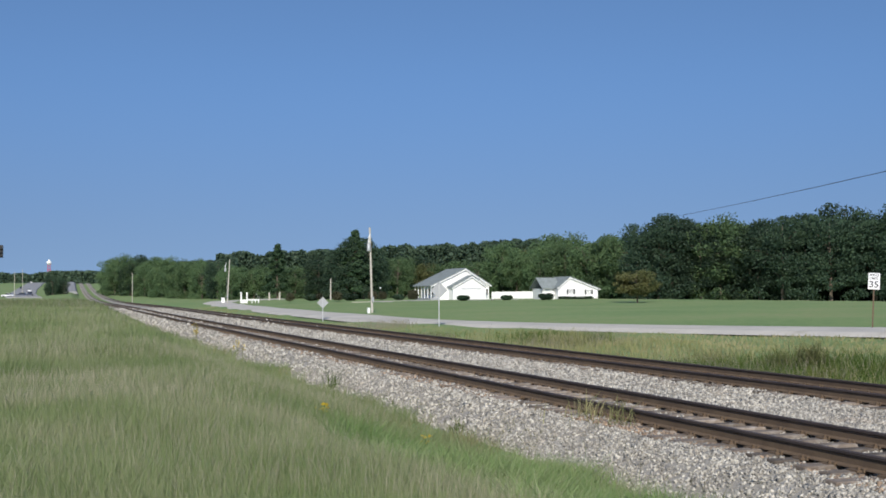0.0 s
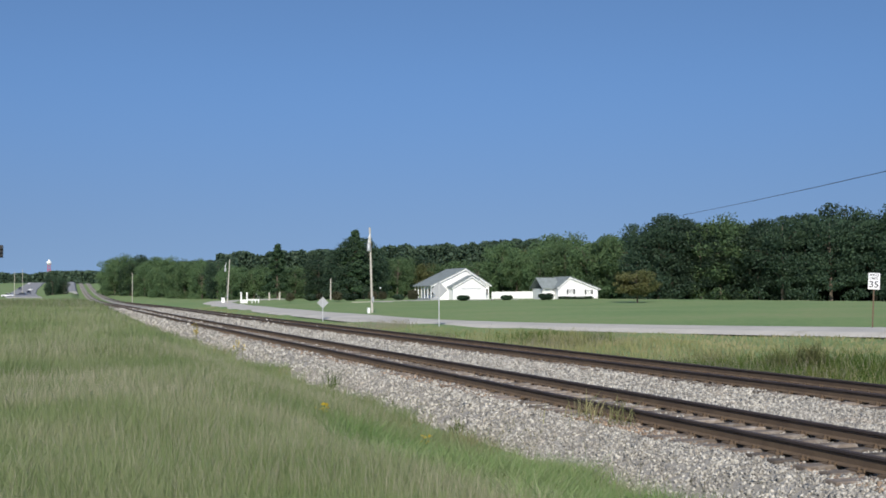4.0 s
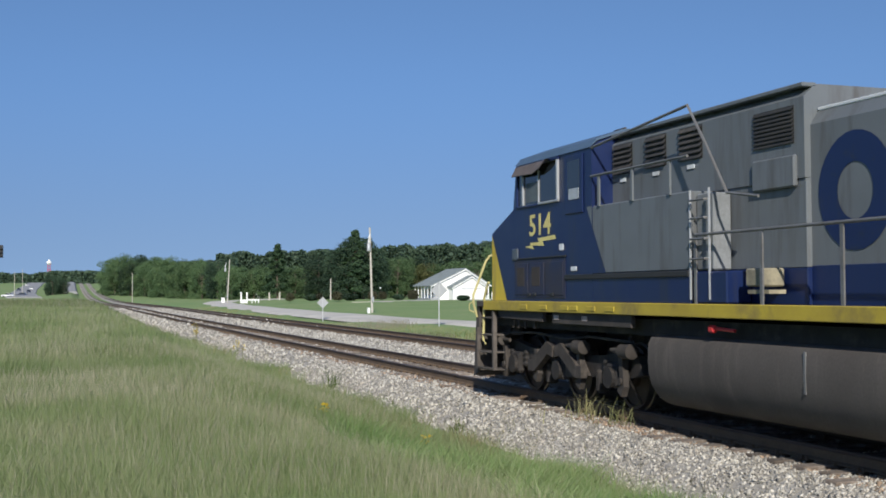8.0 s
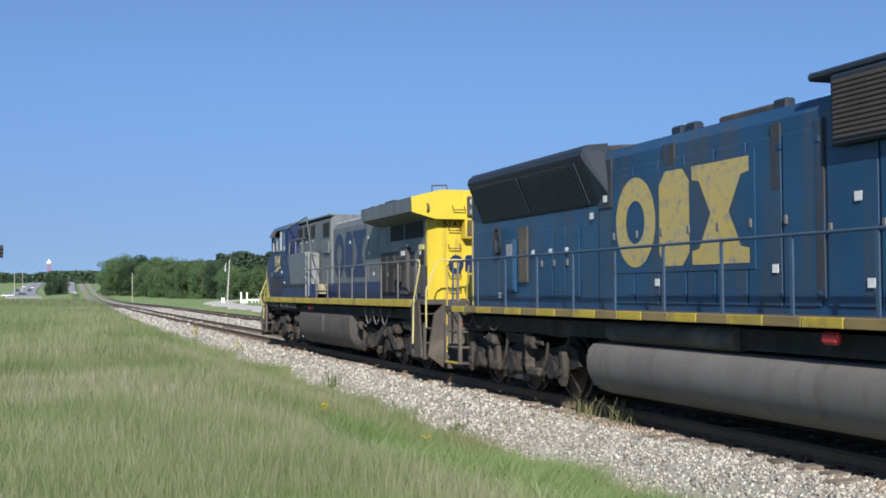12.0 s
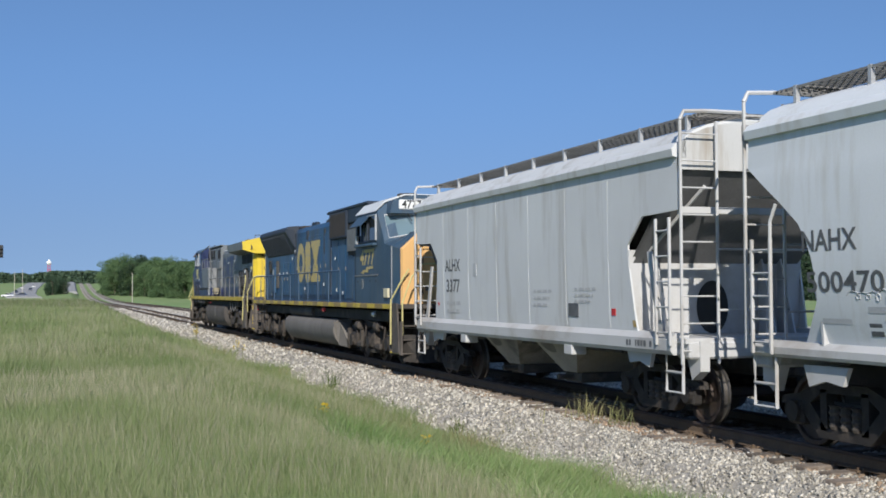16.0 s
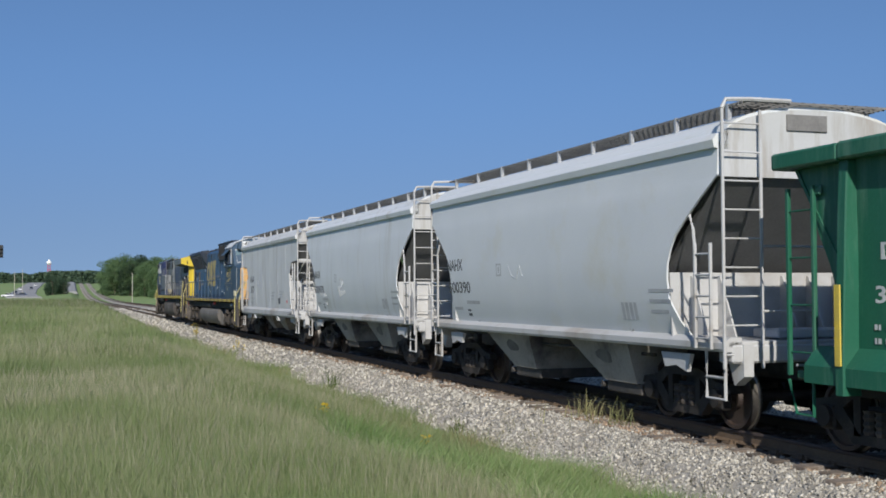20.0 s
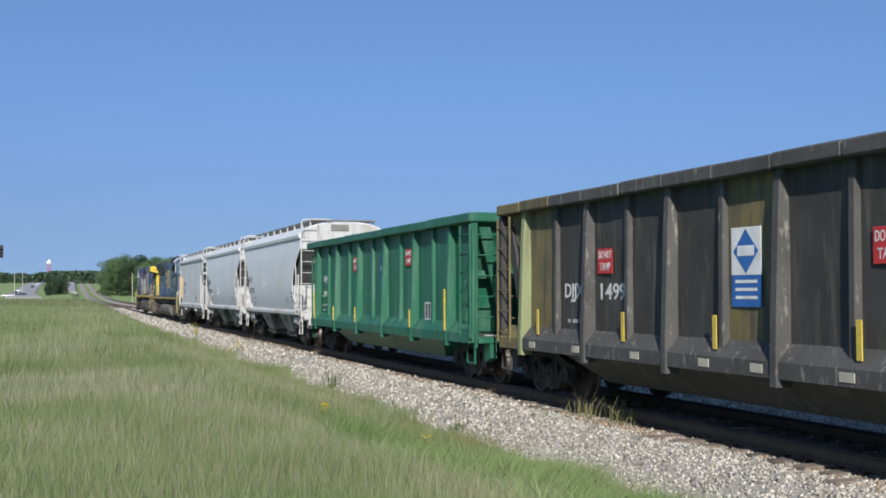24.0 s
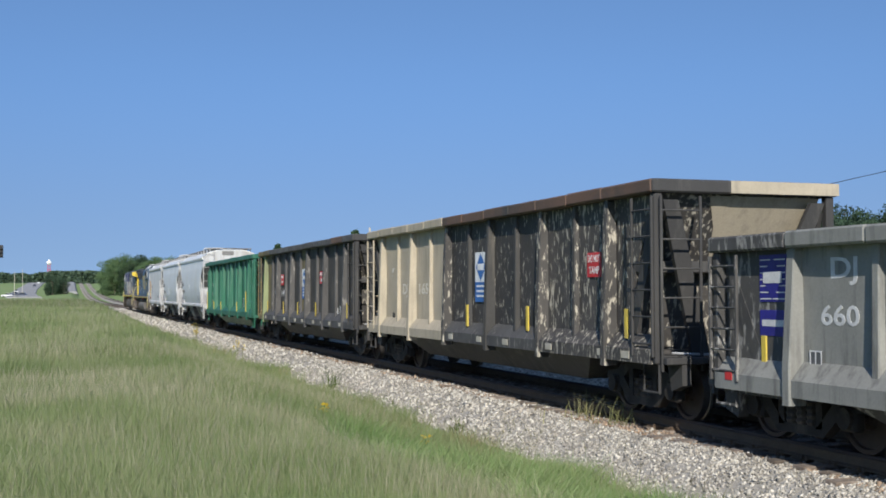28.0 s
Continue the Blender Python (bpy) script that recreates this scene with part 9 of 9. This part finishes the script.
def marks_green(t):
    x = -1.425
    tamp_sign(t, -6.45, 2.72)
    tamp_sign(t, -11.54, 2.77)
    owner_sign(t, -9.25, 2.35, 0.5, 1.0, upper=NAVY_SIGN)
    for s, y, z in (("DJ", -2.6, 2.33), ("JX", -3.9, 2.33), ("309", -2.6, 1.86), ("26", -3.9, 1.86)):
        panel_words(s, 0.26, y, z, PALE_LETTER, t, 0.2 * len(s))
    bars(t, x - 0.002, -2.3, 1.55, 2, 0.5, 0.06, 0.15, PALE_LETTER)
    data_box(t, -13.05, 1.48, -1.425, 0.85)
    bars(t, x - 0.002, -14.25, 1.9, 3, 0.4, 0.05, 0.1, PALE_LETTER)
    bars(t, x - 0.002, -11.5, 1.35, 2, 0.35, 0.05, 0.1, PALE_LETTER)
    for y in (-1.95, -4.52, -7.09, -12.23, -14.8):
        part("yellow_tag", Shape().box(-1.645, -1.622, y - 0.05, y + 0.05, 1.08, 1.98 if y < -14 or y > -2 else 1.5, 0.006), SCUFF, t, "yellow handhold strip")
    for j in range(6):
        yy = -16.17 + 0.0567 * j
        part("stencil_bar", Shape().add([(-0.52 + 0.03 * (j % 2), yy, 3.25 - 0.075 * j), (0.02, yy, 3.25 - 0.075 * j), (0.02, yy + 0.03, 3.21 - 0.075 * j), (-0.52 + 0.03 * (j % 2), yy + 0.03, 3.21 - 0.075 * j)], [(0, 1, 2, 3)]), PALE_LETTER, t)


def marks_soot(t):
    x = -1.425
    panel_words("DJJX", 0.34, -3.74, 1.92, PALE_LETTER, t, 0.7)
    panel_words("1499", 0.36, -5.12, 1.9, PALE_LETTER, t, 0.82)
    tamp_sign(t, -4.95, 2.4)
    tamp_sign(t, -11.5, 2.4)
    owner_sign(t, -8.86, 2.22)
    data_box(t, -14.2, 1.3, -1.425, 0.85)
    part("white_tag", Shape().box(x - 0.008, x, -13.75, -13.62, 1.22, 1.44), PALE_LETTER, t)
    bars(t, x - 0.002, -3.55, 1.45, 2, 0.45, 0.06, 0.2, PALE_LETTER)
    for y in (-2.55, -5.75, -8.3, -11.15, -15.3):
        part("yellow_tag", Shape().box(-1.56, -1.545, y - 0.05, y + 0.05, 1.15, 1.6, 0.006), SCUFF, t, "yellow handhold strip")
    reflectors(t, (-2.4, -4.2, -6.2, -8.1, -9.3, -11.0, -12.2, -13.3, -14.6), z_soot + 0.1, CREAM_TAG)


def marks_cream(t):
    x = -1.425
    panel_words("DJJX", 0.36, -3.82, 1.98, GHOST, t, 0.85)
    panel_words("1652", 0.36, -5.12, 1.98, GHOST, t, 0.88)
    tamp_sign(t, -14.05, 2.35)
    fs = part("faded_panel", Shape().box(-1.412, -1.4, -2.86, -2.42, 2.2, 2.58, 0.003), surface("dusty_pink", (0.40, 0.29, 0.215), (0.38, 0.32, 0.24), rough=0.8, scale=4, fine=40), t, "dust-covered faded red panel")
    for z in (2.48, 2.3):
        part("stencil_bar", Shape().box(-1.416, -1.411, -2.8, -2.48, z - 0.05, z + 0.05), GHOST, fs)
    owner_sign(t, -8.9, 2.22)
    part("number_patch", Shape().box(x - 0.004, x, -2.75, -2.55, 1.2, 1.4), SOOT, t)
    data_box(t, -14.5, 1.35, -1.425, 0.85)
    for y in (-8.32, -11.5, -15.3):
        part("yellow_tag", Shape().box(-1.535, -1.505, y - 0.05, y + 0.05, 1.2, 1.65, 0.006), SCUFF, t, "yellow handhold strip")
    reflectors(t, (-7.5, -9.2, -10.6, -12.6, -14.6, -15.4), z_soot + 0.1, CREAM_TAG)


def marks_ash(t):
    x = -1.425
    s = part("owner_panel", Shape().box(x - 0.02, x - 0.005, -2.2, -1.65, 1.78, 2.36, 0.003), NAVY_SIGN, t, "navy owner's panel with pale stripes")
    for i in range(7):
        part("stencil_bar", Shape().box(x - 0.024, x - 0.02, -2.18, -1.67, 1.81 + 0.08 * i, 1.825 + 0.08 * i), PALE_LETTER, s)
    part("diamond", Shape().add([(x - 0.027, -1.925, 2.35), (x - 0.027, -2.13, 2.07), (x - 0.027, -1.925, 1.8), (x - 0.027, -1.72, 2.07)], [(0, 1, 2, 3)]), NAVY_SIGN, s)
    part("emblem_bar", Shape().box(x - 0.031, x - 0.026, -2.12, -1.74, 2.01, 2.15), PALE_LETTER, s)
    s = part("name_panel", Shape().box(x - 0.02, x - 0.005, -2.2, -1.65, 1.36, 1.68, 0.003), NAVY_SIGN, t, "navy name panel")
    part("stencil_bar", Shape().box(x - 0.024, x - 0.02, -2.14, -1.7, 1.48, 1.56), PALE_LETTER, s)
    panel_words("DJ", 0.34, -3.22, 2.16, PALE_LETTER, t, 0.46)
    panel_words("660", 0.32, -3.14, 1.62, PALE_LETTER, t, 0.68)
    part("yellow_tag", Shape().box(-1.455, -1.43, -1.78, -1.68, 0.82, 1.36, 0.006), SCUFF, t, "yellow handhold strip")
    part("red_mark", Shape().box(-1.607, -1.6, -1.25, -1.1, 0.78, 0.9), RED, t)
    data_box(t, -2.72, 1.12, -1.425, 0.42)


z_soot = 0.86
TRAIN.append((gondola("bright green ribbed gondola with red warning panels", 11, -1.95, 1.285, 17.1, 3.56, 0.86,
                      lambda i: GREEN, lambda i: GREEN, lambda i: GREEN, lambda i: GREEN, GREEN, marks_green, True, True), -89.1, 17.1))
TRAIN.append((gondola("sooty dark grey ribbed gondola, one end stained yellow", 11, -1.87, 1.3, 17.0, 3.58, 0.86,
                      lambda i: OLIVE if i < 2 else (OLIVE if i == 6 else SOOT), lambda i: PALE_GREEN if i == 0 else SOOT_EDGE, lambda i: OLIVE if i < 2 else (BROWN_TOP if i == 10 else SOOT_EDGE),
                      lambda i: OLIVE if i == 0 else SOOT_EDGE, BLACKISH, marks_soot), -106.2, 17.0))
TRAIN.append((gondola("ribbed gondola, half dusty cream and half peeling black", 11, -1.87, 1.28, 17.0, 3.55, 0.86,
                      lambda i: CREAM if i < 5 else (PEEL if i < 9 else PEEL2), lambda i: CREAM if i < 4 else (PEEL2 if i in (4, 8, 9, 10) else SOOT), lambda i: CREAM if i < 5 else BROWN_TOP,
                      lambda i: CREAM if i < 5 else (SOOT_EDGE if i < 9 else PEEL2), BLACKISH, marks_cream), -123.2, 17.0))
part("cream_end_patch", Shape().add([(-0.55, -16.115, 3.33), (1.38, -16.115, 3.33), (1.38, -15.50, 2.45), (-0.2, -15.50, 2.45), (-0.3, -15.8, 2.88)], [(0, 1, 2, 3, 4)]), CREAM, TRAIN[-1][0], "bare cream patch on the end sheet")
part("cream_chord_patch", Shape().box(-0.3, 1.61, -16.306, -16.296, 3.36, 3.545), CREAM, TRAIN[-1][0], "bare cream stretch of the end chord")
TRAIN.append((gondola("low ash-grey ribbed gondola with flaking dark paint", 11, -2.4, 1.42, 17.0, 2.62, 0.66,
                      lambda i: ASH_DARK if i < 1 else ASH, lambda i: ASH, lambda i: ASH_DARK if i < 1 else ASH, lambda i: ASH, ASH_DARK, marks_ash, False), -140.2, 17.0))
part("front_sheet", Shape().box(-1.435, -1.39, -2.33, -0.8, 0.6, 2.44, 0.006), ASH_DARK, TRAIN[-1][0], "flaking flush front sheet")



# ---- movement ----
def train_y(t):
    return 1.07 * (-21.3096 + 5.72263 * t + 0.012941 * (t - 8) ** 2)


def on_line(y, length):
    """The pose of a vehicle whose front coupler is at y on the near track."""
    x0, x1 = TRACK_X + float(line_x(y)), TRACK_X + float(line_x(y - length))
    return pose(x0, y, float(line_z(y)), math.degrees(math.atan2(float(line_z(y) - line_z(y - length)), length)), 0,
                -math.degrees(math.atan2(x0 - x1, length)))


def highway_x(y):
    return float(np.interp(y, (420, 480, 560, 700, 850, 1000), (-6.0, -7.5, -8.8, -8.8, -6.5, -3)))


def motions():
    for ob, off, y0, v in CARS:
        walk(ob, [(t, pose(highway_x(y0 + v * t) + off, y0 + v * t, float(land_z(highway_x(y0 + v * t), y0 + v * t)) + 0.55, 0, 0, 0 if v > 0 else 180))
                  for t in (0.0, 7.0, 14.0, 21.0, 28.0)])
    times = [0.5 * i for i in range(57)]
    for ob, s, length in TRAIN:
        walk(ob, [(t, on_line(train_y(t) + s, length)) for t in times])
    # the wheels roll without slipping
    turns = [0.1 * i for i in range(281)]
    for ob, y, r in SPINNING:
        walk(ob, [(t, pose(0, y, r, -math.degrees((train_y(t) - train_y(0)) / r))) for t in turns])


motions()
